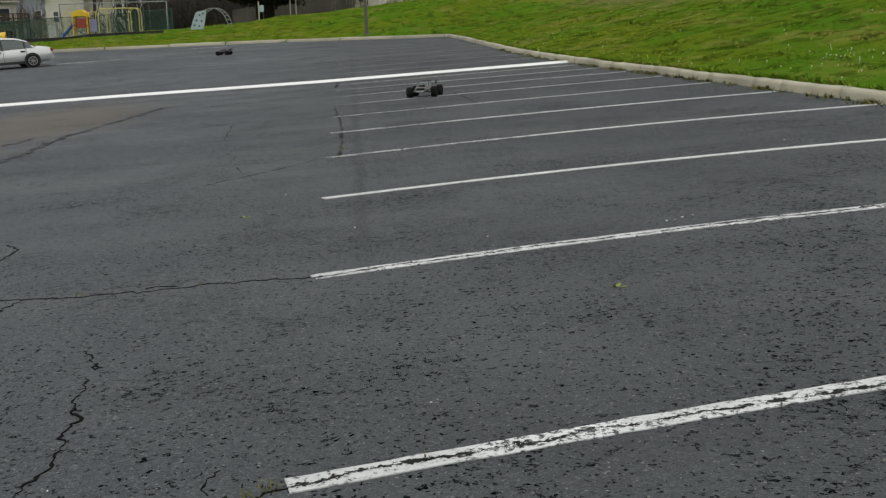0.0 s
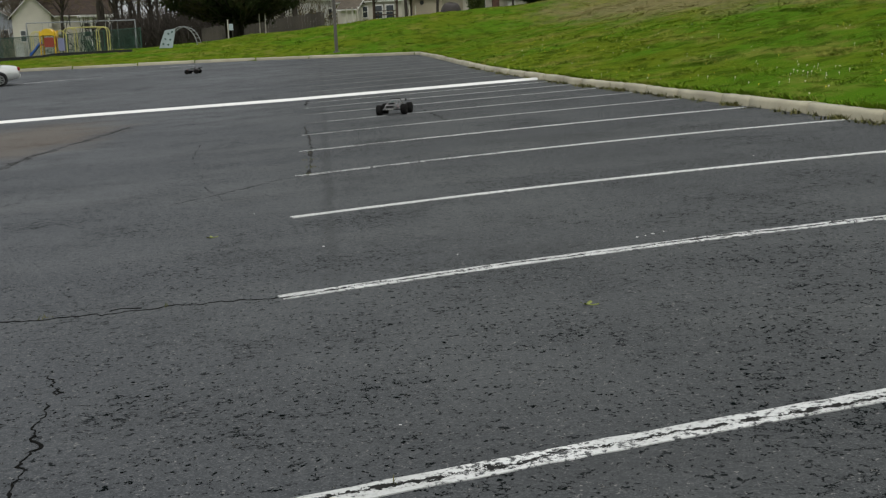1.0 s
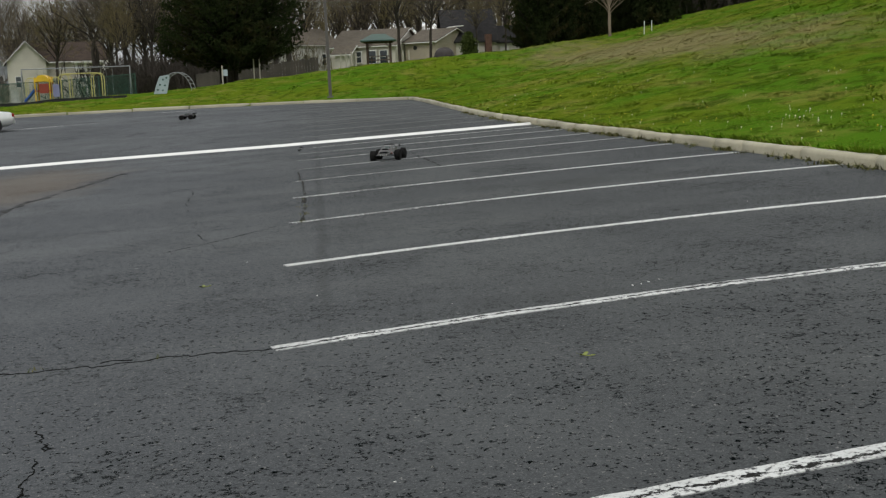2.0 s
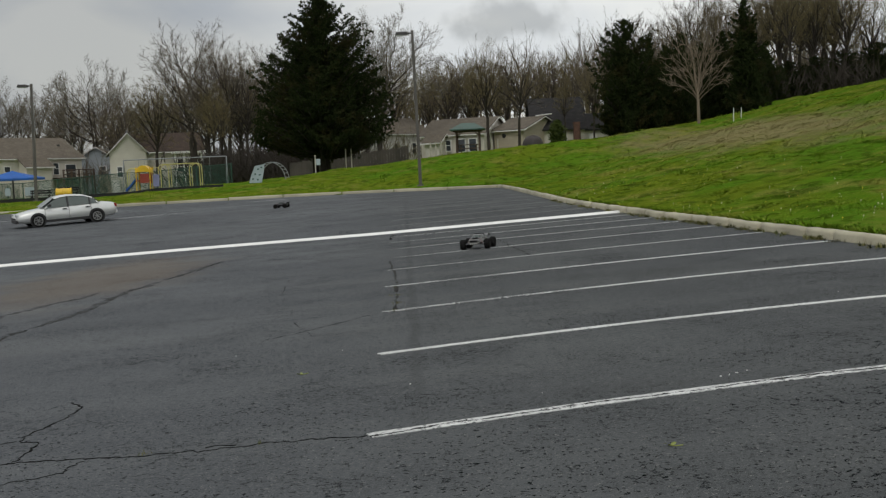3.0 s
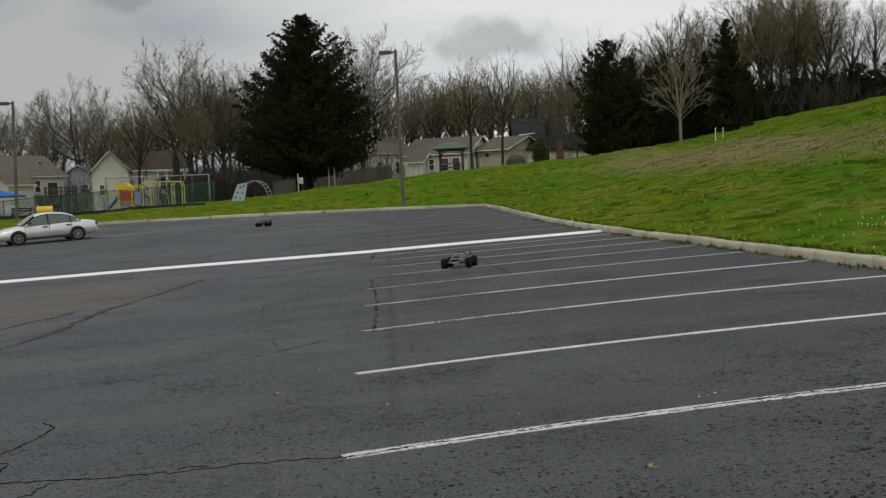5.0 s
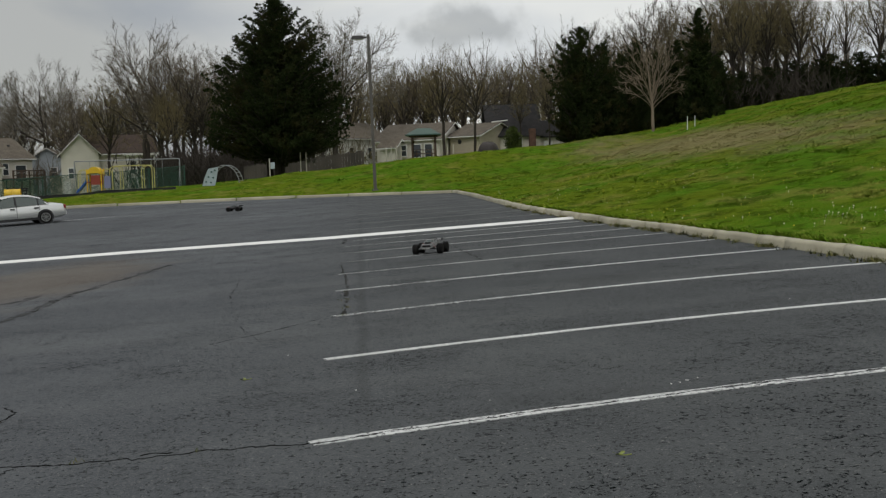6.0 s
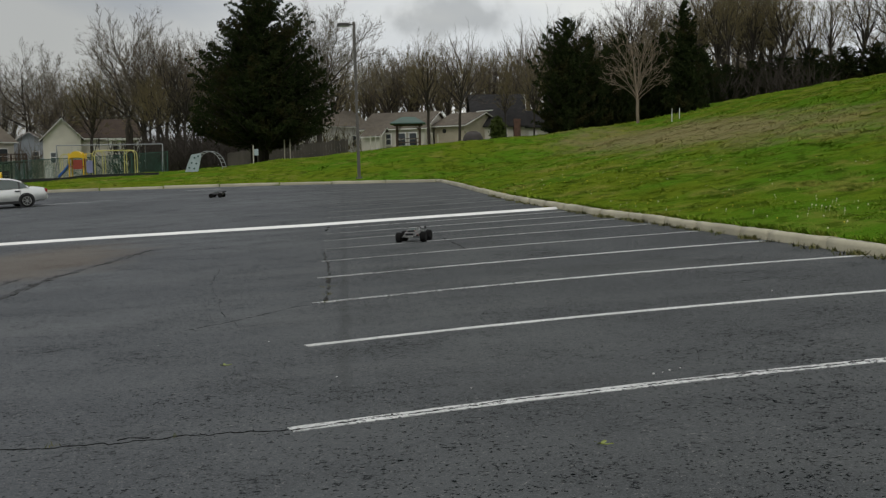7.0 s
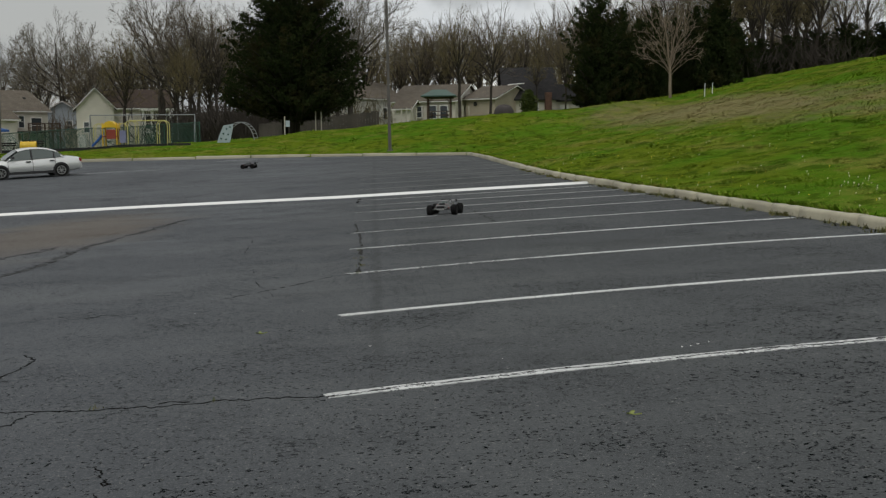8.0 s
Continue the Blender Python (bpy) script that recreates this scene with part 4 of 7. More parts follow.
def leafless_tree(seed, height, spread, clear, limbs, low=-0.35, leaders=1, twig=0.8, girth=0.022, fine=1.0, levels=3, upright=0.5):
    """Trunk and crown of a bare tree whose limbs reach out to the skin of an egg-shaped crown.

    clear: share of the height below the first fork; low: how far down the crown's skin is reached (-1 to 1);
    upright: how steeply the limbs leave the trunk."""
    rs = np.random.RandomState(seed)
    trunk, crown = Geo(), Geo()
    foot = height * girth * 0.62
    half = height * (1 - clear) * 0.52
    heart = np.array([0.0, 0.0, height - half])

    def sliver(p, q, r):
        d = q - p
        e = np.cross(d, rs.normal(0, 1, 3))
        e = e / (np.linalg.norm(e) + 1e-9) * r
        b = len(crown.v)
        crown.v += [tuple(p - e), tuple(p + e), tuple(q)]
        crown.f.append((b, b + 1, b + 2))

    def twigs(pts, length, count):
        for k in range(count):
            t = rs.uniform(0.1, 1.0) * (len(pts) - 1)
            i = min(int(t), len(pts) - 2)
            p = pts[i] + (pts[i + 1] - pts[i]) * (t - i)
            d = swing(rs, pts[i + 1] - pts[i], rs.uniform(0.3, 0.85), rs.uniform(0, 6.28)) + np.array([0, 0, 0.2])
            q = p + d / np.linalg.norm(d) * length * rs.uniform(0.5, 1.25)
            sliver(p, q, 0.0115)
            m = p + (q - p) * rs.uniform(0.3, 0.7)
            d2 = swing(rs, q - p, rs.uniform(0.4, 0.8), rs.uniform(0, 6.28))
            sliver(m, m + d2 * length * rs.uniform(0.3, 0.6), 0.0095)

    def branch(pts, radius, level):
        n = len(pts) - 1
        length = sum(np.linalg.norm(pts[i + 1] - pts[i]) for i in range(n))
        rr = [radius * (1 - 0.84 * (i / n) ** 0.8) + 0.004 for i in range(n + 1)]
        (trunk if radius > 0.035 else crown).tube([tuple(p) for p in pts], rr, 5 if radius > 0.06 else 3, cap=False)
        twigs(pts[n // 2:] if level < levels else pts, twig, int((4 if level < levels else 5) * fine + 0.5))
        if level == levels:
            return
        count = int(2.5 + length * (0.95 if level == 1 else 1.5) * fine)
        for k in range(count):
            t = (0.25 + 0.73 * (k + rs.rand()) / count) * n
            i = min(int(t), n - 1)
            p = pts[i] + (pts[i + 1] - pts[i]) * (t - i)
            d = swing(rs, pts[i + 1] - pts[i], rs.uniform(0.45, 0.85), 2.399 * k + rs.uniform(-0.6, 0.6))
            out = p - heart * np.array([1, 1, 0.8])
            d = d + 0.22 * out / (np.linalg.norm(out) + 0.5)
            far = length * (0.30 + 0.22 * rs.rand()) * (1.15 - 0.5 * t / n)
            steps_ = max(3, min(6, int(far / 0.5)))
            branch(limb(rs, p, d, far, steps_, 0.085, 0.05), max(0.012, rr[i] * rs.uniform(0.40, 0.62)), level + 1)

    for s in range(leaders):
        lean = np.array([0, 0, 1.0]) if leaders == 1 else np.array([math.cos(2.4 * s + seed) * 0.34, math.sin(2.4 * s + seed) * 0.34, 1.0])
        stem = limb(rs, np.array([0, 0, -0.3]), np.array([rs.normal(0, 0.03), rs.normal(0, 0.03), 1.0]), height * clear * 0.85 + 0.3, 5, 0.03, 0.05)
        fork = len(stem) - 1
        stem += limb(rs, stem[-1], lean, (height * 0.84 - stem[-1][2]), 11, 0.075, 0.08)[1:]
        n = len(stem) - 1
        rad = [foot * (1.0 if s == 0 or leaders == 1 else 0.8) * ((1.2 if i == 0 else 1.0) if i < fork else (0.95 / leaders ** 0.4) * (1 - (i - fork) / (n - fork + 0.4)) ** 1.1) + 0.01 for i in range(n + 1)]
        trunk.tube([tuple(p) for p in stem], rad, 8, cap=False)
        twigs(stem[-4:], twig, int(10 * fine))
        number = limbs // leaders
        for k in range(number):
            u = low + (0.96 - low) * (k + rs.rand()) / number
            a = 2.399963 * (k * leaders + s) + rs.uniform(-0.4, 0.4)
            w = math.sqrt(max(0.04, 1 - u * u)) * rs.uniform(0.82, 1.08)
            goal = heart + np.array([spread * w * math.cos(a), spread * w * math.sin(a), half * u * rs.uniform(0.92, 1.04)])
            z = max(height * clear, min(height * 0.80, height * clear * 0.8 + (goal[2] - height * clear) * (0.62 - 0.36 * upright)))
            zs = [p[2] for p in stem]
            i = max(1, min(n - 1, int(np.searchsorted(zs, z)) - 1))
            p = stem[i] + (stem[i + 1] - stem[i]) * min(1.0, max(0.0, (z - zs[i]) / max(1e-3, zs[i + 1] - zs[i])))
            span = goal - p
            far = np.linalg.norm(span)
            bend = p + span * 0.45 + np.array([0, 0, (upright - 0.35) * 0.30 * far]) + rs.normal(0, 0.05 * far, 3)
            m = max(5, min(9, int(far / 0.8)))
            pts = []
            for j in range(m + 1):
                t = j / m
                pts.append((p * (1 - t) + bend * t) * (1 - t) + (bend * (1 - t) + goal * t) * t + (rs.normal(0, 0.020 * far, 3) * math.sin(math.pi * t) if 0 < j < m else 0))
            branch(pts, max(0.025, min(rad[i] * 0.8, (0.012 + 0.017 * far * rs.uniform(0.8, 1.2)) * min(1.0, height / 10))), 1)
    return recalc(trunk.mesh("trunk", True)), crown.mesh("crown", True)


def bare_tree(meshes, m, label, bark, crown_bark, group="bare trees"):
    root = thing("bare_tree", label, "tree", m, group)
    for me, mat_, name in ((meshes[0], bark, "trunk"), (meshes[1], crown_bark, "crown")):
        if not me.materials:
            me.materials.append(mat_)
        ob = new(name, me)
        ob.parent = root
    return root


def conifer(seed, height, radius, profile, boughs, label, trunk_r=0.3, bare=0.08, leaf=0.2, ragged=0.2, stems=1, fill=900):
    """An evergreen: trunk, boughs that sweep out and up, each set with small sprays; profile: rows of height share, radius share."""
    rs = np.random.RandomState(seed)
    root = thing("evergreen_tree", label, "tree")
    trunk = Geo()
    for s in range(stems):
        o = 0.0 if s == 0 else 0.9
        a = 2.1 * s + 0.4
        trunk.tube([(o * math.cos(a), o * math.sin(a), -0.3), (o * 1.2 * math.cos(a), o * 1.2 * math.sin(a), height * 0.25), (-0.06, 0.05, height * 0.66), (0, 0, height * 0.97)],
                   [trunk_r / (1 + 0.6 * (s > 0)), trunk_r * 0.7 / (1 + 0.6 * (s > 0)), trunk_r * 0.32, 0.025], 8)
    hs, ws = [p[0] for p in profile], [p[1] for p in profile]
    spots, sizes = [], []
    for k in range(boughs):
        h = bare + (0.985 - bare) * ((k + rs.rand()) / boughs) ** 1.2
        a = 2.399963 * k + rs.normal(0, 0.35)
        loose = ragged * (1 + 5.0 * max(0.0, h - 0.58))
        lobe = 1 + loose * (0.6 * math.sin(2 * a + 5 * h + seed) + 0.5 * math.sin(3 * a - 14 * h)) + rs.normal(0, loose * 0.6)
        reach = max(0.12, radius * float(np.interp(h, hs, ws)) * lobe)
        rise = reach * (0.12 + 0.62 * h) * rs.uniform(0.6, 1.3)
        p0 = np.array([0, 0, max(0.2, height * h - rise * 0.75)])
        p2 = np.array([reach * math.cos(a), reach * math.sin(a), height * h + rise * 0.25])
        p1 = (p0 + p2) / 2 - np.array([0, 0, 0.10 * reach])
        if reach > 0.5:
            trunk.tube([tuple(p0), tuple(p1), tuple(p2)], [0.02 + 0.016 * reach, 0.012 + 0.008 * reach, 0.006], 4, cap=False)
        n = int(6 + reach * 14)
        for i in range(n):
            t = 1 - 0.88 * rs.rand() ** 1.35
            c = (p0 * (1 - t) + p1 * t) * (1 - t) + (p1 * (1 - t) + p2 * t) * t
            wide = (0.10 + 0.20 * reach * (1 - 0.72 * t)) * rs.uniform(0.1, 1.0)
            b = rs.uniform(0, 6.28)
            spots.append(c + np.array([math.cos(b), math.sin(b), rs.uniform(-0.55, 0.75)]) * wide)
            sizes.append(leaf * rs.uniform(0.6, 1.3) * (1.25 - 0.4 * t))
    for k in range(fill):
        h = bare + (0.70 - bare) * rs.rand()
        r, a = radius * float(np.interp(h, hs, ws)) * 0.62 * math.sqrt(rs.rand()), rs.uniform(0, 6.28)
        spots.append(np.array([r * math.cos(a), r * math.sin(a), height * h]))
        sizes.append(leaf * 2.1)
    c = np.repeat(np.array(spots), 9, axis=0)
    size = np.repeat(np.array(sizes), 9)[:, None]
    d = rs.normal(0, 1, c.shape)
    out = c * np.array([1, 1, 0])
    d += 0.75 * out / (np.linalg.norm(out, axis=1, keepdims=True) + 0.3) + np.array([0, 0, 0.45])
    d /= np.linalg.norm(d, axis=1, keepdims=True)
    e = np.cross(d, rs.normal(0, 1, c.shape))
    e /= np.linalg.norm(e, axis=1, keepdims=True) + 1e-9
    V = np.stack([c - e * size * 0.24, c + e * size * 0.24, c + d * size], 1).reshape(-1, 3)
    crown = Geo()
    crown.v = [tuple(p) for p in V.tolist()]
    crown.f = [(3 * i, 3 * i + 1, 3 * i + 2) for i in range(len(c))]
    part("trunk", trunk, BARK_DARK, root, smooth=True)
    part("crown", crown, CEDAR, root, fix=False)
    return root


def stand(x, y, scale=1.0, turn=0.0, lean=0.0):
    return pose(x, y, ground_z(x, y), lean, 0, turn) @ Matrix.Diagonal((scale, scale, scale, 1))


big = conifer(11, 12.9, 4.75, [(0, 0.7), (0.11, 0.95), (0.16, 1.0), (0.26, 1.0), (0.40, 0.97), (0.50, 0.90), (0.60, 0.76), (0.68, 0.60), (0.74, 0.55), (0.80, 0.47), (0.86, 0.36), (0.92, 0.24), (0.96, 0.12), (1.0, 0.02)], 560,
              "large dark green cedar with a ragged pointed top behind the playground", 0.40, bare=0.15, leaf=0.165, ragged=0.13, stems=3, fill=2600)
big.matrix_basis = stand(-5.71, 86.0)
SPIRE = conifer(12, 8.0, 1.75, [(0, 0.8), (0.1, 1.0), (0.3, 0.96), (0.5, 0.80), (0.7, 0.55), (0.85, 0.34), (1, 0.04)], 170, "slim dark green cedar at the edge of the wood", 0.2, bare=0.05, leaf=0.17, ragged=0.24, fill=420)
ROUND = conifer(13, 8.0, 2.6, [(0, 0.75), (0.12, 0.95), (0.35, 1.0), (0.58, 0.88), (0.75, 0.66), (0.88, 0.42), (1, 0.06)], 230, "broad dark green cedar with uneven boughs beside the wood", 0.24, bare=0.06, leaf=0.18, ragged=0.26, fill=600)
# x, y, height of the tip, width across, turn, kind
CEDARS = (
    (15.1, 78.0, 11.1, 3.8, 236, 0),
    (24.4, 82.0, 12.7, 3.1, 176, 1),
    (17.1, 80.0, 10.2, 3.5, 262, 0),
    (19.2, 84.0, 10.0, 3.6, 181, 0),
    (20.4, 84.0, 11.1, 3.3, 268, 0),
    (22.4, 86.0, 10.4, 3.5, 128, 0),
    (23.9, 86.0, 10.9, 3.0, 236, 1),
    (15.2, 84.0, 8.1, 1.8, 55, 1),
    (28.3, 90.0, 10.0, 4.1, 301, 0),
    (31.5, 94.0, 9.3, 4.6, 188, 0),
    (34.0, 95.0, 9.7, 4.6, 151, 0),
    (37.2, 97.0, 10.4, 5.2, 18, 0),
    (40.5, 98.0, 11.0, 5.2, 221, 0),
    (44.2, 100.0, 11.3, 5.3, 46, 0),
    (47.1, 100.0, 11.7, 5.3, 106, 0),
    (25.7, 90.0, 10.1, 3.9, 174, 0),
)
for k, (x, y, top, wide, turn, kind) in enumerate(CEDARS):
    base, full = (SPIRE, 3.5) if kind else (ROUND, 5.2)
    s = (top - ground_z(x, y)) / 8.0
    m = pose(x, y, ground_z(x, y), 0, 0, turn) @ Matrix.Diagonal((wide / full, wide / full, s, 1))
    if k < 2:
        base.matrix_basis = m
    else:
        copy_thing(base, m)

KINDS = [leafless_tree(21, 17.0, 5.2, 0.34, 17, low=-0.45, fine=0.85),
         leafless_tree(22, 18.0, 3.5, 0.34, 17, low=-0.6, upright=0.8, fine=0.88),
         leafless_tree(23, 15.0, 6.6, 0.30, 19, leaders=3, girth=0.030, low=-0.30, upright=0.45, fine=1.1),
         leafless_tree(24, 17.0, 2.5, 0.46, 13, low=-0.6, upright=0.8, girth=0.019, fine=0.92),
         leafless_tree(25, 16.0, 4.4, 0.34, 16, leaders=2, girth=0.024, upright=0.6, fine=1.0)]
LABELS = ["bare grey deciduous tree with fine spreading twigs", "tall bare grey tree with upright limbs", "broad bare tree with wide spreading limbs",
          "slender bare tree with a tall straight trunk", "bare grey-brown deciduous tree with forked limbs"]
# x, y, height of the top, kind, turn
TREES_FAR_WEST = (
    (-64.6, 160.0, 16.3, 2, 183),
    (-62.2, 190.0, 17.5, 4, 353),
    (-59.3, 195.0, 18.1, 0, 333),
    (-59.2, 205.0, 17.0, 1, 271),
    (-57.3, 150.0, 14.5, 0, 130),
    (-54.3, 200.0, 15.5, 3, 332),
    (-52.5, 150.0, 15.6, 2, 318),
    (-52.1, 185.0, 16.7, 4, 319),
    (-43.7, 175.0, 16.1, 0, 92),
    (-42.6, 165.0, 18.1, 2, 14),
    (-36.9, 160.0, 15.1, 0, 127),
    (-36.2, 150.0, 13.2, 1, 238),
    (-32.9, 140.0, 12.1, 4, 4),
    (-32.7, 150.0, 14.1, 3, 80),
    (-31.6, 155.0, 15.6, 1, 231),
    (-29.7, 150.0, 14.0, 0, 281),
    (-28.8, 150.0, 16.8, 3, 190),
    (-28.2, 152.0, 16.3, 0, 23),
    (-27.6, 132.0, 15.2, 1, 26),
    (-21.9, 124.0, 17.4, 4, 57),
)
TREES_WEST = (
    (-21.3, 128.0, 13.2, 1, 293),
    (-19.2, 118.0, 13.4, 0, 214),
    (-18.9, 135.0, 13.4, 1, 9),
    (-18.4, 121.0, 14.8, 4, 187),
    (-17.9, 112.0, 13.3, 3, 240),
    (-16.9, 115.0, 15.1, 0, 126),
    (-16.6, 108.0, 11.6, 3, 278),
    (-16.0, 118.0, 14.5, 1, 194),
    (-15.6, 125.0, 14.5, 1, 52),
    (-15.5, 140.0, 17.2, 0, 127),
    (-14.9, 114.0, 13.6, 0, 192),
    (-14.5, 120.0, 12.8, 1, 296),
    (-13.5, 138.0, 16.5, 4, 6),
    (-3.9, 132.0, 17.5, 0, 208),
    (-2.4, 128.0, 18.6, 2, 110),
    (-0.6, 150.0, 18.5, 1, 143),
    (0.7, 165.0, 16.9, 3, 93),
    (3.4, 180.0, 20.0, 3, 199),
    (3.7, 155.0, 15.9, 1, 246),
    (4.8, 175.0, 20.2, 1, 81),
)
TREES_PLAYGROUND = (
    (6.3, 170.0, 19.1, 3, 36),
    (6.3, 150.0, 15.3, 0, 241),
    (7.3, 160.0, 19.1, 1, 71),
    (8.4, 113.0, 15.1, 1, 227),
    (8.5, 150.0, 17.5, 1, 316),
    (9.1, 140.0, 17.2, 3, 316),
    (9.5, 150.0, 15.9, 4, 90),
    (11.2, 112.0, 13.3, 0, 67),
    (11.5, 142.0, 14.3, 1, 29),
    (12.2, 145.0, 16.5, 3, 64),
    (12.3, 135.0, 14.9, 1, 101),
    (15.8, 140.0, 14.6, 1, 131),
    (16.2, 150.0, 17.0, 3, 0),
    (17.9, 128.0, 12.7, 3, 125),
    (18.5, 142.0, 15.0, 0, 11),
    (18.6, 160.0, 18.6, 1, 2),
    (20.6, 140.0, 14.7, 1, 183),
    (20.6, 125.0, 12.9, 1, 60),
    (20.7, 165.0, 19.7, 3, 107),
    (21.6, 160.0, 18.8, 1, 110),
)
TREES_MIDDLE = (
    (22.1, 120.0, 14.9, 1, 276),
    (22.1, 112.0, 15.7, 0, 347),
    (22.2, 135.0, 14.5, 4, 206),
    (22.8, 128.0, 14.5, 0, 100),
    (23.6, 155.0, 17.7, 1, 85),
    (24.3, 115.0, 15.1, 4, 320),
    (24.4, 170.0, 20.0, 3, 84),
    (25.0, 112.0, 14.2, 1, 104),
    (25.2, 130.0, 14.4, 1, 33),
    (25.4, 150.0, 17.2, 1, 160),
    (25.5, 108.0, 15.4, 1, 93),
    (26.3, 106.0, 16.6, 0, 353),
    (26.6, 165.0, 18.3, 3, 148),
    (28.3, 108.0, 17.0, 4, 100),
    (28.5, 104.0, 16.6, 1, 196),
    (28.8, 128.0, 15.3, 3, 158),
    (30.8, 100.0, 17.7, 3, 184),
    (31.4, 110.0, 17.3, 0, 152),
    (31.6, 94.0, 18.3, 3, 74),
    (31.8, 125.0, 16.6, 1, 181),
)
TREES_HOUSES = (
    (32.1, 98.0, 18.7, 1, 84),
    (32.9, 104.0, 19.2, 0, 212),
    (33.1, 112.0, 18.4, 1, 11),
    (34.6, 97.0, 17.9, 1, 33),
    (35.2, 102.0, 19.3, 0, 135),
    (36.9, 96.0, 17.9, 1, 308),
    (37.0, 122.0, 19.5, 1, 156),
    (37.5, 100.0, 18.9, 3, 154),
    (38.4, 105.0, 20.2, 4, 169),
    (40.1, 99.0, 16.6, 1, 300),
    (41.9, 126.0, 21.7, 1, 246),
    (42.0, 98.0, 18.7, 3, 1),
    (43.1, 122.0, 21.3, 0, 356),
    (45.7, 100.0, 18.9, 1, 305),
    (47.1, 126.0, 21.8, 0, 161),
    (48.6, 100.0, 18.8, 0, 347),
    (52.3, 104.0, 19.2, 1, 173),
    (58.1, 122.0, 15.7, 4, 94),
)
KIN = {}
TOPS = [sorted(v.co.z for me in k for v in me.vertices)[-len(k[1].vertices) // 130] for k in KINDS]
for x, y, top, k, turn in TREES_FAR_WEST + TREES_WEST + TREES_PLAYGROUND + TREES_MIDDLE + TREES_HOUSES:
    m = stand(x, y, (top - ground_z(x, y)) / TOPS[k], turn)
    if k in KIN:
        copy_thing(KIN[k], m)
    else:
        KIN[k] = bare_tree(KINDS[k], m, LABELS[k], (BARK, BARK_DARK, BARK, BARK_DARK, BARK)[k], (TWIGS, TWIGS_OLIVE, TWIGS_PALE, TWIGS_OLIVE, TWIGS)[k])
young = leafless_tree(31, 6.0, 2.05, 0.20, 18, low=-0.40, upright=0.95, twig=0.36, girth=0.024, fine=0.62)
tagged(bare_tree(young, stand(18.94, 74.0), "small bare tan ornamental tree on top of the bank", BARK_TAN, BARK_TAN, "ornamental trees"), "", "tree")


def far_woods():
    """The belt of leafless wood behind the houses, too deep to count."""
    rng = random.Random(77)
    g = Geo()
    stock = []
    for s in range(3):
        a, b = leafless_tree(60 + s, 15.0, 2.7, 0.42, 11, low=-0.5, upright=0.8, girth=0.016, fine=0.6, levels=2, twig=1.1)
        v = np.array([tuple(p.co) for me in (a, b) for p in me.vertices])
        f = [tuple(p.vertices) for p in a.polygons] + [tuple(i + len(a.vertices) for i in p.vertices) for p in b.polygons]
        stock.append((v, f))
        bpy.data.meshes.remove(a)
        bpy.data.meshes.remove(b)
    count = 165
    for k in range(count):
        x = -100 + 190 * (k + rng.random()) / count
        y = rng.uniform(178, 236)
        h = (rng.uniform(6, 9.5) if x < -26 else rng.uniform(16.0, 20.0)) / 15.0
        v, f = stock[k % 3]
        a = rng.uniform(0, 6.28)
        turn = np.array([[math.cos(a), math.sin(a), 0], [-math.sin(a), math.cos(a), 0], [0, 0, 1]]) * h
        n = len(g.v)
        g.v += [tuple(p) for p in (v @ turn + np.array([x, y, ground_z(x, y) - 0.4])).tolist()]
        g.f += [tuple(i + n for i in face) for face in f]
    tagged(part("far_woods", g, TWIGS, fix=False), "belt of bare brown woodland far behind the houses", "woods", kind="stuff")


far_woods()


def brush(spots, material, label, seed, twigs=60, thick=0.05):
    """Leafless undergrowth: fans of thin stems; spots: rows of x, y, height."""
    rng = random.Random(seed)
    g = Geo()
    for x, y, h in spots:
        z = ground_z(x, y) - 0.2
        for k in range(twigs):
            p = Vector((x + rng.gauss(0, h * 0.35), y + rng.gauss(0, 1.0), z + rng.uniform(0, h * 0.55)))
            q = p + Vector((rng.gauss(0, 0.35), rng.gauss(0, 0.35), rng.uniform(0.3, 1.0))) * h * 0.5
            e = (q - p).orthogonal().normalized() * thick * rng.uniform(0.4, 1.2)
            f = (q - p).normalized().cross(e)
            b = len(g.v)
            g.v += [tuple(p + e), tuple(p - e * 0.5 + f * 0.87), tuple(p - e * 0.5 - f * 0.87), tuple(q)]
            g.f += [(b, b + 1, b + 3), (b + 1, b + 2, b + 3), (b + 2, b, b + 3)]
    tagged(part("undergrowth", g, material, fix=False), label, "undergrowth", kind="stuff")


rb = random.Random(15)
brush([(-90 + 140 * k / 90 + rb.uniform(-1, 1), rb.uniform(172, 190), rb.uniform(4.5, 8)) for k in range(90)], TWIGS, "brown leafless undergrowth below the far trees", 16, 90, 0.085)
brush([(-17.4 + 10.5 * k / 22 + rb.uniform(-0.4, 0.4), rb.uniform(100, 110), rb.uniform(3.5, 5.5)) for k in range(26)], BARK_DARK, "dark leafless thicket behind the playground fence", 17, 110, 0.05)
brush([(21 + 18 * k / 22 + rb.uniform(-0.5, 0.5), rb.uniform(88, 98), rb.uniform(3.0, 5.0)) for k in range(22)], BARK_DARK, "dark leafless thicket at the edge of the wood", 18, 80, 0.04)
brush([(-3 + 25 * k / 24 + rb.uniform(-0.5, 0.5), rb.uniform(140, 155), rb.uniform(4, 6.5)) for k in range(30)], TWIGS_OLIVE, "olive-brown budding thicket behind the houses", 19, 110, 0.05)
brush([(-62 + 58 * k / 44 + rb.uniform(-0.6, 0.6), rb.uniform(146, 166), rb.uniform(4.5, 7.5)) for k in range(44)], TWIGS, "brown leafless thicket behind the far houses", 20, 100, 0.055)


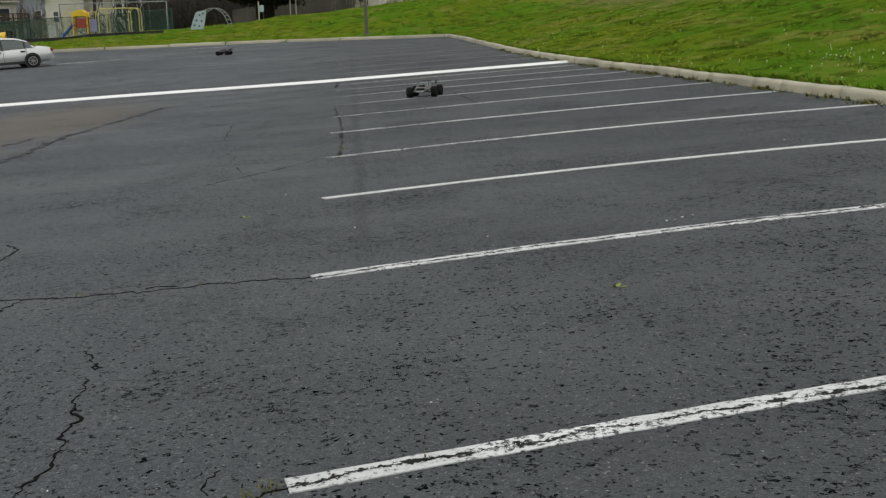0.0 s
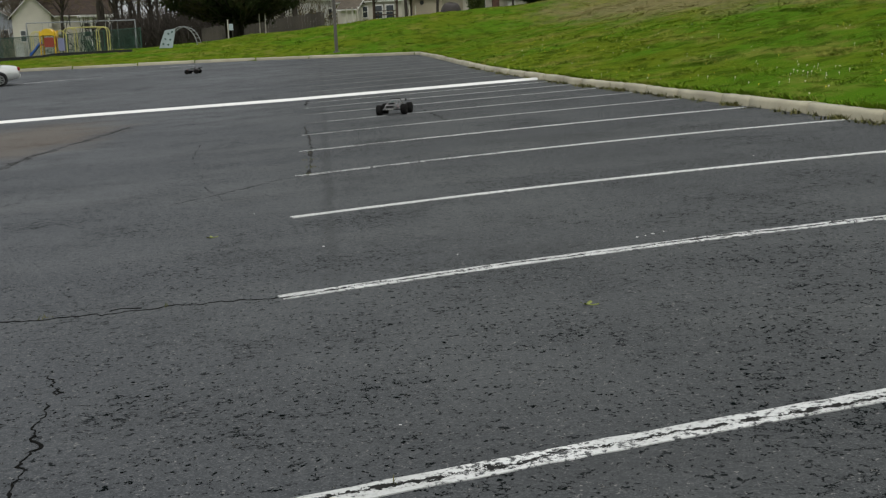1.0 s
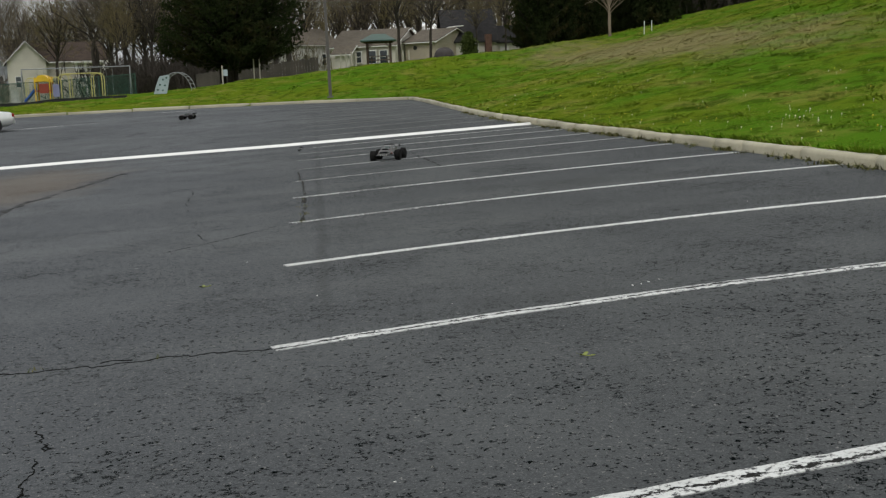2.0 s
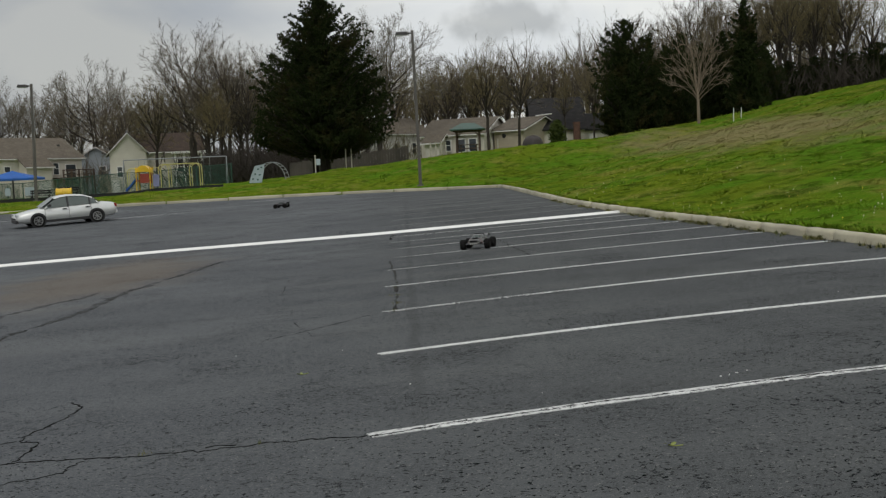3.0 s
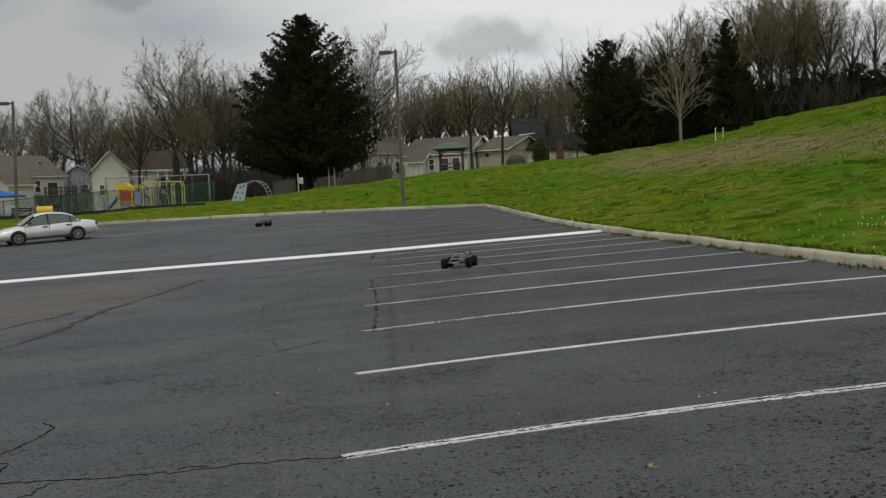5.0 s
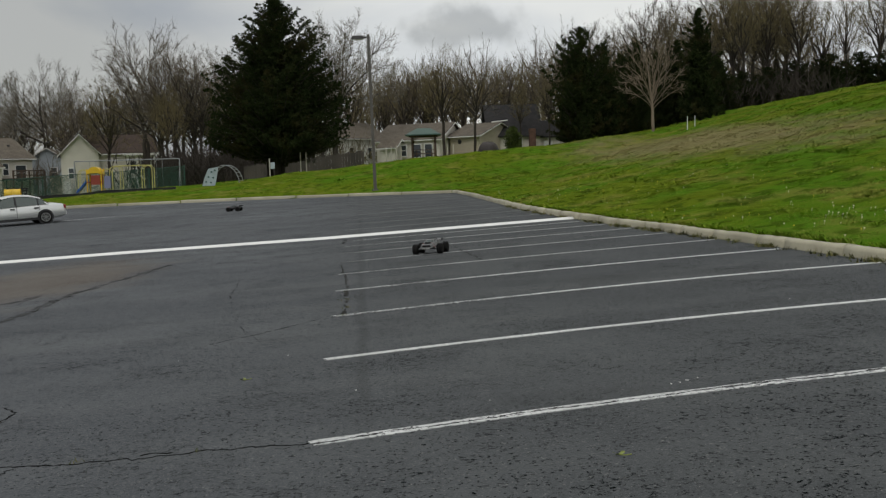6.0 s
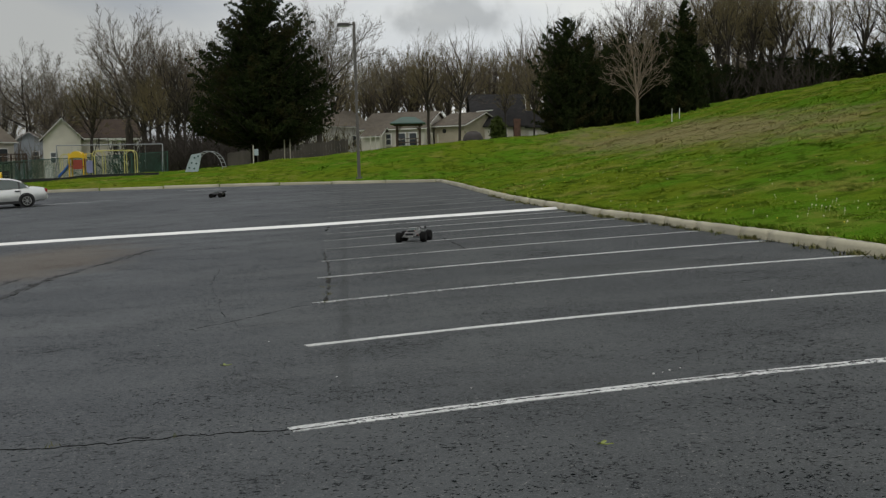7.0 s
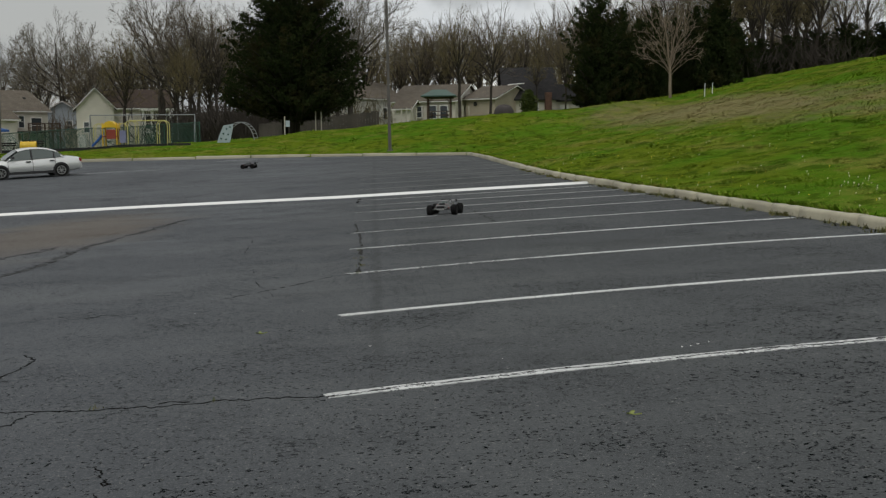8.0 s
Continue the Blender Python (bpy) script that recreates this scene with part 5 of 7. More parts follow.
def shrub(x, y, h, w, seed, label):
    """A rounded bush of many small leaves."""
    rng = random.Random(seed)
    root = thing("shrub", label, "shrub", pose(x, y, ground_z(x, y)))
    stems, crown = Geo(), Geo()
    for k in range(7):
        a = k * 0.9
        stems.tube([(0, 0, -0.1), (0.3 * w * math.cos(a), 0.3 * w * math.sin(a), h * 0.7)], [0.04, 0.01], 4)
    for k in range(1400):
        a, t = rng.uniform(0, 6.28), rng.random() ** 0.5
        z = h * rng.uniform(0.08, 1.0)
        r = 0.5 * w * t * math.sqrt(max(0.05, 1 - (z / h - 0.4) ** 2 / 0.4)) * rng.uniform(0.8, 1.1)
        c = Vector((r * math.cos(a), r * math.sin(a), z))
        d = Vector((rng.gauss(0, 1), rng.gauss(0, 1), rng.gauss(0.3, 0.8))).normalized()
        e = d.orthogonal().normalized() * 0.07
        b = len(crown.v)
        crown.v += [tuple(c - e), tuple(c + e), tuple(c + d * 0.24)]
        crown.f.append((b, b + 1, b + 2))
    part("stems", stems, BARK_DARK, root)
    part("leaves", crown, SHRUB, root, fix=False)


shrub(14.9, 112.0, 2.4, 1.7, 3, "small green shrub in front of the brick house")
shrub(-31.7, 152, 10.0, 8.5, 4, "dark rounded evergreen bush behind the house")



def tarp_cover(x, y, w, h):
    """A dark cover pulled over something low, with sagging folds."""
    g = Geo()
    n, k = 28, 7
    for j in range(k + 1):
        a = math.pi / 2 * j / k
        for i in range(n):
            b = 2 * math.pi * i / n
            fold = 1 + 0.05 * math.sin(7 * b) * math.cos(a) + 0.03 * math.sin(3 * b + 1)
            g.v.append((w / 2 * fold * math.cos(a) ** 0.6 * math.cos(b), w * 0.35 * fold * math.cos(a) ** 0.6 * math.sin(b), h * math.sin(a) * (1 + 0.05 * math.cos(2 * b)) - 0.05))
    g.f = [(j * n + i, j * n + (i + 1) % n, (j + 1) * n + (i + 1) % n, (j + 1) * n + i) for j in range(k) for i in range(n)]
    tagged(part("tarp_cover", g, TARP, at=pose(x, y, ground_z(x, y)), smooth=True), "dark brown rounded tarp cover beside the house", "tarp")


tarp_cover(13.2, 118, 2.2, 1.5)


# ---- street lamps ----
def street_lamp(x, y, height, lean, arm):
    root = thing("street_lamp", "tall bronze steel lamp post with a flat square lamp head", "street lamp", pose(x, y, ground_z(x, y), 0, lean, 0), "lamp posts")
    part("base_plate", Geo().box((0.36, 0.36, 0.05), (0, 0, -0.02), edge=0.015), STEEL, root)
    for i in range(4):
        part("bolt", Geo().lathe([(0.022, 0), (0.022, 0.05), (0.012, 0.06)], 6, Matrix.Translation((0.13 * (-1) ** i, 0.13 * (-1) ** (i // 2), 0.03))), STEEL_DARK, root)
    part("pole", Geo().tube([(0, 0, 0), (0, 0, height)], [0.115, 0.095], 4), STEEL, root)
    part("arm", Geo().box((0.5, 0.07, 0.07), (-0.25, 0, height - 0.16)), STEEL_DARK, root)
    head = part("lamp_head", Geo().box((arm, 0.36, 0.17), (-0.22 - arm / 2, 0, height - 0.21), taper=0.9, edge=0.03), STEEL_DARK, root)
    part("lens", Geo().box((arm - 0.14, 0.26, 0.03), (-0.22 - arm / 2, 0, height - 0.235)), LENS, head, "pale glass lens")


street_lamp(0.84, 60.8, 8.02, -0.6, 0.66)
street_lamp(-22.5, 72.0, 7.12, 1.2, 0.62)


# ---- houses ----
def window(parent, w, h, m, bars=True):
    f = Geo()
    t = 0.09
    for sx in (-1, 1):
        f.box((t, 0.10, h), (sx * (w - t) / 2, 0, 0), m)
    for z in (0, h - t):
        f.box((w - 2 * t, 0.10, t), (0, 0, z), m)
    if bars:
        f.box((w - 2 * t, 0.07, 0.05), (0, 0, h / 2), m)
    win = part("window", f, TRIM, parent)
    part("pane", Geo().box((w - 2 * t, 0.03, h - 2 * t), (0, 0, t), m), PANE, win, "dark glass pane")


def gable(root, w, d, eave, ridge, wall, roof, m, over=0.35, trim=True):
    """A gabled block: ridge along x, gable ends at +-w/2; its roof slabs overhang."""
    h = d / 2
    g = Geo()
    pts = [(-w / 2, -h, -1.5), (w / 2, -h, -1.5), (w / 2, h, -1.5), (-w / 2, h, -1.5), (-w / 2, -h, eave), (w / 2, -h, eave), (w / 2, h, eave), (-w / 2, h, eave), (-w / 2, 0, ridge), (w / 2, 0, ridge)]
    g.add(pts, [(0, 1, 5, 4), (2, 3, 7, 6), (1, 2, 6, 9, 5), (3, 0, 4, 8, 7)], m)
    part("wall", g, wall, root)
    k = (ridge - eave) / h
    r = Geo()
    for s in (-1, 1):
        lo = (h + over)
        zl = eave - k * over
        W = w / 2 + over
        q = [(-W, s * lo, zl + 0.03), (W, s * lo, zl + 0.03), (W, 0, ridge + 0.03), (-W, 0, ridge + 0.03)]
        r.add(q + [(a, b, c + 0.16) for a, b, c in q], [(0, 1, 2, 3), (4, 5, 6, 7), (0, 1, 5, 4), (1, 2, 6, 5), (2, 3, 7, 6), (3, 0, 4, 7)], m)
    ro = part("roof", r, roof, root)
    if not trim:
        return ro
    for s in (-1, 1):
        lo, zl = h + over + 0.02, eave - k * over
        part("fascia_board", Geo().box((w + 2 * over, 0.05, 0.11), (0, s * lo, zl + 0.01), m), TRIM, ro, "white fascia board")
        for e in (-1, 1):
            x = e * (w / 2 + over + 0.02)
            part("fascia_board", Geo().tube([m @ Vector((x, s * lo, zl + 0.06)), m @ Vector((x, 0, ridge + 0.08))], 0.045, 4), TRIM, ro, "white fascia board")
    return ro


def lean_to(root, w, d, low, high, wall, roof, m):
    """A block with a single roof plane that falls away from the wall behind it (at y = 0)."""
    g = Geo().add([(-w / 2, -d, -1.5), (w / 2, -d, -1.5), (w / 2, 0, -1.5), (-w / 2, 0, -1.5), (-w / 2, -d, low), (w / 2, -d, low), (w / 2, 0, high), (-w / 2, 0, high)],
                  [(0, 1, 5, 4), (1, 2, 6, 5), (3, 0, 4, 7)], m)
    part("wall", g, wall, root)
    k, o = (high - low) / d, 0.3
    q = [(-w / 2 - o, -d - o, low - k * o + 0.02), (w / 2 + o, -d - o, low - k * o + 0.02), (w / 2 + o, 0, high + 0.02), (-w / 2 - o, 0, high + 0.02)]
    ro = part("roof", Geo().add(q + [(a, b, c + 0.14) for a, b, c in q], [(0, 1, 2, 3), (4, 5, 6, 7), (0, 1, 5, 4), (1, 2, 6, 5), (2, 3, 7, 6), (3, 0, 4, 7)], m), roof, root)
    part("fascia_board", Geo().box((w + 2 * o, 0.05, 0.14), (0, -d - o - 0.03, low - k * o), m), TRIM, ro, "white fascia board")
    return ro


def vents(roof, spots, m):
    for x, y, z in spots:
        part("roof_vent", Geo().box((0.35, 0.35, 0.28), (x, y, z), m, taper=0.7), STEEL_DARK, roof)


I4 = Matrix.Identity(4)


def house_cream():
    """Long cream house with a tan roof, a wing and a raised deck."""
    root = thing("house", "cream-sided house with a tan shingle roof and a raised wooden deck", "house", pose(-46.4, 143, 0.4, 0, 0, 52), "houses")
    ro = gable(root, 12.0, 8.2, 4.8, 7.2, SIDING_CREAM, ROOF_TAN, I4)
    lean_to(root, 3.4, 1.6, 3.75, 4.85, SIDING_CREAM, ROOF_TAN, pose(-1.2, -4.1, 0))
    vents(ro, [(-3.5, 0.8, 6.9), (-1.5, 0.8, 6.9), (2.2, 0.8, 6.9), (4.4, -1.8, 6.2)], I4)
    side = pose(-6.02, 0, 0, 0, 0, 90)
    window(root, 0.9, 1.7, side @ pose(0.3, 0, 2.3))
    window(root, 0.9, 1.5, pose(-4.4, -4.14, 2.4))
    window(root, 0.9, 1.5, pose(2.2, -4.14, 2.7))
    part("door", Geo().box((1.5, 0.08, 2.2), (-0.6, -5.74, -0.2)), TRIM, root, "white patio door")
    deck = part("deck", Geo().box((4.6, 2.4, 0.18), (3.7, -5.4, 2.2)), WOOD_DARK, root, "stained wooden deck")
    for i in range(5):
        part("deck_post", Geo().box((0.14, 0.14, 4.8), (1.5 + i * 1.1, -6.5, -1.5)), WOOD_DARK, deck)
    for z in (2.65, 3.2):
        part("deck_rail", Geo().box((4.6, 0.08, 0.1), (3.7, -6.5, z)), WOOD_DARK, deck)
    for i in range(22):
        part("baluster", Geo().box((0.05, 0.05, 0.85), (1.5 + i * 0.21, -6.52, 2.38)), WOOD_DARK, deck)
    window(root, 1.6, 2.0, pose(4.3, -4.14, 2.0))


def house_gabled():
    """Two-storey pale house with a brown roof and white porch."""
    root = thing("house", "pale cream two-storey house with a brown roof and white porch", "house", pose(-31.0, 140, 0.8, 0, 0, 14), "houses")
    gable(root, 8.5, 4.1, 4.5, 6.6, SIDING_CREAM, ROOF_BROWN, pose(-1.6, 0, 0, 0, 0, 90))
    ro = gable(root, 8.0, 6.5, 4.55, 6.6, SIDING_CREAM, ROOF_BROWN, pose(3.0, 2.0, 0))
    window(root, 0.7, 1.3, pose(-2.6, -4.3, 1.6))
    part("door", Geo().box((0.8, 0.1, 2.0), (-3.1, -4.32, -0.6)), TRIM, root, "white door")
    porch = part("porch", Geo().box((4.3, 2.6, 0.28), (5.7, -2.6, 1.5)), TRIM, root, "white raised porch")
    part("porch_roof", Geo().box((4.6, 3.0, 0.22), (5.7, -2.6, 4.15)), TRIM, porch)
    for i in range(5):
        part("porch_post", Geo().box((0.2, 0.2, 5.4), (3.7 + i * 1.0, -3.8, -1.2)), TRIM, porch)
    part("porch_rail", Geo().box((4.0, 0.08, 0.10), (5.7, -3.93, 2.55)), TRIM, porch)
    for i in range(3):
        window(root, 1.0, 1.6, pose(4.5 + i * 1.2, -1.34, 2.0))


def house_grey():
    root = thing("house", "small blue-grey gabled house with white trim", "house", pose(-41.0, 160, 0.6, 0, 0, 8), "houses")
    gable(root, 9, 6.0, 4.2, 6.0, SIDING_GREY, ROOF_TAN, pose(0, 0, 0, 0, 0, 90))
    window(root, 0.9, 1.4, pose(0.8, -4.55, 2.2))
    part("side_wall", Geo().box((4.5, 4.0, 3.4), (2.6, -3.5, -1.0)), SIDING_TAN, root)


def house_far_left():
    root = thing("house", "white-sided house with a grey roof beside the playground", "house", pose(-54, 146, 0.4, 0, 0, 70), "houses")
    gable(root, 12, 8.0, 3.6, 6.4, SIDING_WHITE, ROOF_DARK, I4)
    window(root, 1.0, 1.5, pose(2, -4.05, 1.6))


def house_middle():
    """Cream bungalow: its long side and one gable end show; a small porch roof in front."""
    root = thing("house", "cream bungalow with a tan shingle roof and roof vents", "house", pose(6.9, 131, 2.65, 0, 0, -25), "houses")
    ro = gable(root, 7.4, 8.2, 2.75, 4.5, SIDING_CREAM, ROOF_TAN, pose(0.3, 0, 0))
    vents(ro, [(-2.4, 0.5, 4.35), (-0.2, 0.5, 4.35), (1.9, 0.5, 4.35)], I4)
    gable(root, 1.7, 2.6, 2.0, 2.75, SIDING_CREAM, ROOF_TAN, pose(-1.3, -4.7, 0))
    window(root, 1.0, 1.3, pose(-0.2, -4.36, 0.95))
    window(root, 1.0, 1.5, pose(1.5, -4.36, 0.8))
    window(root, 1.0, 1.5, pose(2.8, -4.36, 0.8))
    part("step", Geo().box((2.2, 1.4, 1.4), (1.8, -5.1, -1.4)), WOOD_DARK, root, "stained wooden back step")
    window(root, 0.9, 1.3, pose(4.16, -0.6, 0.9, 0, 0, 90))


def house_dark():
    """Steep charcoal roof over cream walls, a lower tan wing set at an angle, brick at the corner."""
    root = thing("house", "cream house with a steep charcoal roof, brick corner and tan wing", "house", pose(17.5, 132, 3.6), "houses")
    ro = gable(root, 5.6, 6.4, 2.15, 5.45, SIDING_CREAM, ROOF_DARK, pose(-0.1, 0, 0), trim=False)
    vents(ro, [(-1.9, -0.5, 5.1), (0.0, -0.5, 5.1), (1.7, -0.5, 5.1)], I4)
    gable(root, 4.2, 5.6, 1.9, 3.6, SIDING_CREAM, ROOF_DARK, pose(4.0, 1.4, 0), trim=False)
    gable(root, 3.8, 8.2, 2.0, 3.35, SIDING_TAN, ROOF_TAN, pose(-3.4, -2.2, 0, 0, 0, -38))
    part("dormer_gutter", Geo().tube([(-2.7, -3.5, 3.55), (-0.9, -3.5, 3.70)], 0.06, 5), TRIM, root, "white gutter")
    part("brick_corner", Geo().box((0.72, 0.7, 4.2), (1.78, -3.5, -1.5), edge=0.02), BRICK, root, "red-brown brick pier")
    window(root, 1.1, 1.2, pose(0.2, -3.24, 0.6))
    part("round_vent", Geo().lathe([(0.24, 0), (0.24, 0.05), (0.18, 0.06)], 14, pose(-3.4, -2.2, 0, 0, 0, -38) @ pose(-0.6, -4.12, 1.45, 90)), BLACK_TRIM, root)
    part("doorway", Geo().box((1.0, 0.06, 2.0), (3.9, -1.42, -0.6)), TRIM, root, "white door")


def house_white():
    root = thing("house", "white-sided house partly behind the cedar", "house", pose(-2.2, 148, 2.0, 0, 0, 50), "houses")
    gable(root, 10.0, 7.0, 4.4, 6.4, SIDING_WHITE, ROOF_TAN, I4)
    window(root, 0.9, 1.5, pose(-2, -3.55, 1.8))
    window(root, 0.9, 1.5, pose(1.5, -3.55, 1.8))


for build in (house_cream, house_gabled, house_grey, house_far_left, house_middle, house_dark, house_white):
    build()


# ---- fences ----
def mesh_fence(a, b, n):
    """Green coated wire fence: posts, rails and a wire panel in each bay."""
    root = thing("wire_fence", "dark green wire mesh fence round the playground", "fence")
    for i in range(n + 1):
        x, y = a[0] + (b[0] - a[0]) * i / n, a[1] + (b[1] - a[1]) * i / n
        z = ground_z(x, y)
        part("post", Geo().tube([(x, y, z - 0.1), (x, y, z + 1.35)], 0.035, 6), FENCE_POST, root)
        if i < n:
            x2, y2 = a[0] + (b[0] - a[0]) * (i + 1) / n, a[1] + (b[1] - a[1]) * (i + 1) / n
            z2 = ground_z(x2, y2)
            part("rail", Geo().tube([(x, y, z + 1.3), (x2, y2, z2 + 1.3)], 0.025, 5), FENCE_POST, root)
            g = Geo()
            m = 58
            for k in range(m + 1):
                t = k / m
                px, py, pz = x + (x2 - x) * t, y + (y2 - y) * t, z + (z2 - z) * t
                for lean in (-1, 1):
                    t2 = min(1, max(0, t + lean * 0.28))
                    hgt = 1.25 * abs(t2 - t) / 0.28
                    qx, qy, qz = x + (x2 - x) * t2, y + (y2 - y) * t2, z + (z2 - z) * t2
                    g.tube([(px, py, pz + 0.03), (qx, qy, qz + 0.03 + hgt)], 0.0065, 3, cap=False)
            part("wire_panel", g, FENCE_POST, root, fix=False)


mesh_fence((-44, 79), (-11.5, 78.5), 14)


def board_fence(a, b, n, tall):
    root = thing("board_fence", "weathered grey wooden board fence behind the cedar", "fence")
    for i in range(n):
        t = (i + 0.5) / n
        x, y = a[0] + (b[0] - a[0]) * t, a[1] + (b[1] - a[1]) * t
        turn = math.degrees(math.atan2(b[1] - a[1], b[0] - a[0]))
        w = math.hypot(b[0] - a[0], b[1] - a[1]) / n
        h = tall + 0.05 * math.sin(i * 1.7)
        part("board", Geo().box((w * 0.93, 0.03, h), m=pose(x, y, ground_z(x, y) - 0.1, 0, 0, turn)), WOOD_GREY, root)
    for z in (0.4, tall - 0.3):
        part("rail", Geo().tube([(a[0], a[1] + 0.06, ground_z(*a) + z), (b[0], b[1] + 0.06, ground_z(*b) + z)], 0.05, 4), WOOD_GREY, root)


board_fence((-9.5, 98), (0.5, 96.0), 44, 1.4)


def edging(a, b):
    root = thing("playground_edging", "low black edging round the playground bed", "edging", kind="structure")
    n = 16
    for i in range(n):
        p, q = [(a[0] + (b[0] - a[0]) * (i + k) / n, a[1] + (b[1] - a[1]) * (i + k) / n) for k in (0, 0.985)]
        part("edging_board", Geo().tube([(p[0], p[1], ground_z(*p) + 0.08), (q[0], q[1], ground_z(*q) + 0.08)], 0.14, 4), EDGING, root)


edging((-34, 71.6), (-11.3, 73.4))


# ---- playground ----
def play_structure(x, y):
    """Small climbing tower: yellow roof, red and violet panels, blue slide, arched handrails."""
    z = ground_z(x, y)
    root = thing("play_tower", "plastic play tower with yellow roof and blue slide", "play equipment", pose(x, y, z) @ Matrix.Diagonal((0.78, 0.78, 0.88, 1)))
    for sx in (-1, 1):
        for sy in (-1, 1):
            part("post", Geo().tube([(sx * 0.55, sy * 0.55, 0), (sx * 0.55, sy * 0.55, 1.75)], 0.05, 8), YELLOW, root)
    part("platform", Geo().box((1.2, 1.2, 0.08), (0, 0, 0.75), edge=0.02), RED, root)
    roof = Geo().prism([(-0.62, 1.35), (-0.5, 1.62), (-0.25, 1.82), (0, 1.88), (0.25, 1.82), (0.5, 1.62), (0.62, 1.35), (0.3, 1.42), (-0.3, 1.42)], 1.35)
    part("roof", roof, YELLOW, root)
    part("panel", Geo().box((0.72, 0.07, 0.66), (0.12, -0.58, 0.62), edge=0.02), RED, root)
    part("panel", Geo().box((0.5, 0.07, 0.85), (1.0, -0.45, 0.35), edge=0.02), VIOLET, root, "violet plastic climbing panel")
    part("panel", Geo().box((0.07, 1.0, 0.75), (0.58, 0, 0.6), edge=0.02), RED, root)
    s = Geo()
    for k in range(7):
        t0, t1 = k / 7, (k + 1) / 7
        f = lambda t: (-0.6 - 0.75 * t, -0.1 - 0.5 * t, 0.82 * (1 - t) ** 1.15 + 0.06)
        p, q = f(t0), f(t1)
        s.add([(p[0], p[1] - 0.28, p[2]), (p[0], p[1] + 0.28, p[2]), (q[0], q[1] + 0.28, q[2]), (q[0], q[1] - 0.28, q[2]),
               (p[0], p[1] - 0.28, p[2] + 0.16), (p[0], p[1] + 0.28, p[2] + 0.16), (q[0], q[1] + 0.28, q[2] + 0.16), (q[0], q[1] - 0.28, q[2] + 0.16)],
              [(0, 1, 2, 3), (0, 3, 7, 4), (1, 2, 6, 5)])
    part("slide", s, BLUE, root, "blue slide")
    for xx, yy in ((-0.95, -0.3), (1.0, -0.2), (-0.95, 0.4)):
        pts = [(xx - 0.35, yy, 0)] + [(xx - 0.35 * math.cos(a), yy, 1.3 + 0.4 * math.sin(a)) for a in np.linspace(0, math.pi, 9)] + [(xx + 0.35, yy, 0)]
        part("arched_rail", Geo().tube(pts, 0.03, 6), YELLOW_PALE, root)


def climbing_bars(x, y):
    z = ground_z(x, y)
    root = thing("climbing_bars", "pale yellow arched overhead climbing bars", "play equipment", pose(x, y, z) @ Matrix.Diagonal((0.80, 1, 0.95, 1)))
    for xx in (0.0, 2.45):
        pts = [(xx - 0.4, 0, 0)] + [(xx - 0.4 * math.cos(a), 0, 1.35 + 0.3 * math.sin(a)) for a in np.linspace(0, math.pi, 9)] + [(xx + 0.4, 0, 0)]
        for yy in (-0.4, 0.4):
            part("arch", Geo().tube([(px, yy, pz) for px, _, pz in pts], 0.030, 7), YELLOW_PALE, root)
    for yy in (-0.4, 0.4):
        part("beam", Geo().tube([(0, yy, 1.65), (2.45, yy, 1.65)], 0.030, 7), YELLOW_PALE, root)
    for k in range(8):
        part("rung", Geo().tube([(0.15 + k * 0.3, -0.4, 1.65), (0.15 + k * 0.3, 0.4, 1.65)], 0.02, 5), YELLOW_PALE, root)


def swing_set(x, y):
    z = ground_z(x, y)
    root = thing("swing_set", "galvanised pipe swing set with hanging swings", "swing", pose(x, y, z, 0, 0, 4))
    part("beam", Geo().tube([(0, 0, 2.3), (6.95, 0, 2.3)], 0.035, 7), PIPE_GREY, root)
    for xx in (0, 6.95):
        for yy in (-0.8, 0.8):
            part("leg", Geo().tube([(xx, 0, 2.3), (xx, yy, -0.1)], 0.032, 7), PIPE_GREY, root)
    for xx in (1.2, 2.6, 4.2, 5.6):
        s = part("swing_seat", Geo().box((0.45, 0.18, 0.03), (xx, 0, 0.5)), EDGING, root)
        for dx in (-0.2, 0.2):
            part("chain", Geo().tube([(xx + dx, 0, 0.52), (xx + dx, 0, 2.27)], 0.012, 4), PIPE_GREY, s)


def climbing_dome(x, y):
    z = ground_z(x, y)
    root = thing("climbing_arch", "grey arched climber with a pale holed panel", "play equipment", pose(x, y, z, 0, 0, -8))
    arc = [(0.95 * math.cos(a) + 0.95, 1.25 * math.sin(a)) for a in np.linspace(math.pi, 0, 15)]
    for yy in (-0.5, 0.5):
        part("arch", Geo().tube([(a, yy, b) for a, b in arc], 0.026, 6), PIPE_GREY, root)
    for a, b in arc[5:-1]:
        part("rung", Geo().tube([(a, -0.5, b), (a, 0.5, b)], 0.02, 5), PIPE_GREY, root)
    g = Geo().prism([(-0.42, 0), (0.38, 0), (0.55, 0.7), (0.62, 1.15), (0.0, 1.05), (-0.25, 0.5)], 0.07, pose(0, -0.62, 0))
    panel = part("panel", g, PANEL_GREY, root, "pale grey climbing panel")
    for px, pz in ((-0.15, 0.25), (0.15, 0.2), (0.0, 0.55), (0.3, 0.5), (0.2, 0.85), (0.42, 0.95)):
        part("hold", Geo().lathe([(0.06, 0), (0.05, 0.05)], 8, pose(px, -0.66, pz, 90)), FENCE_POST, panel)


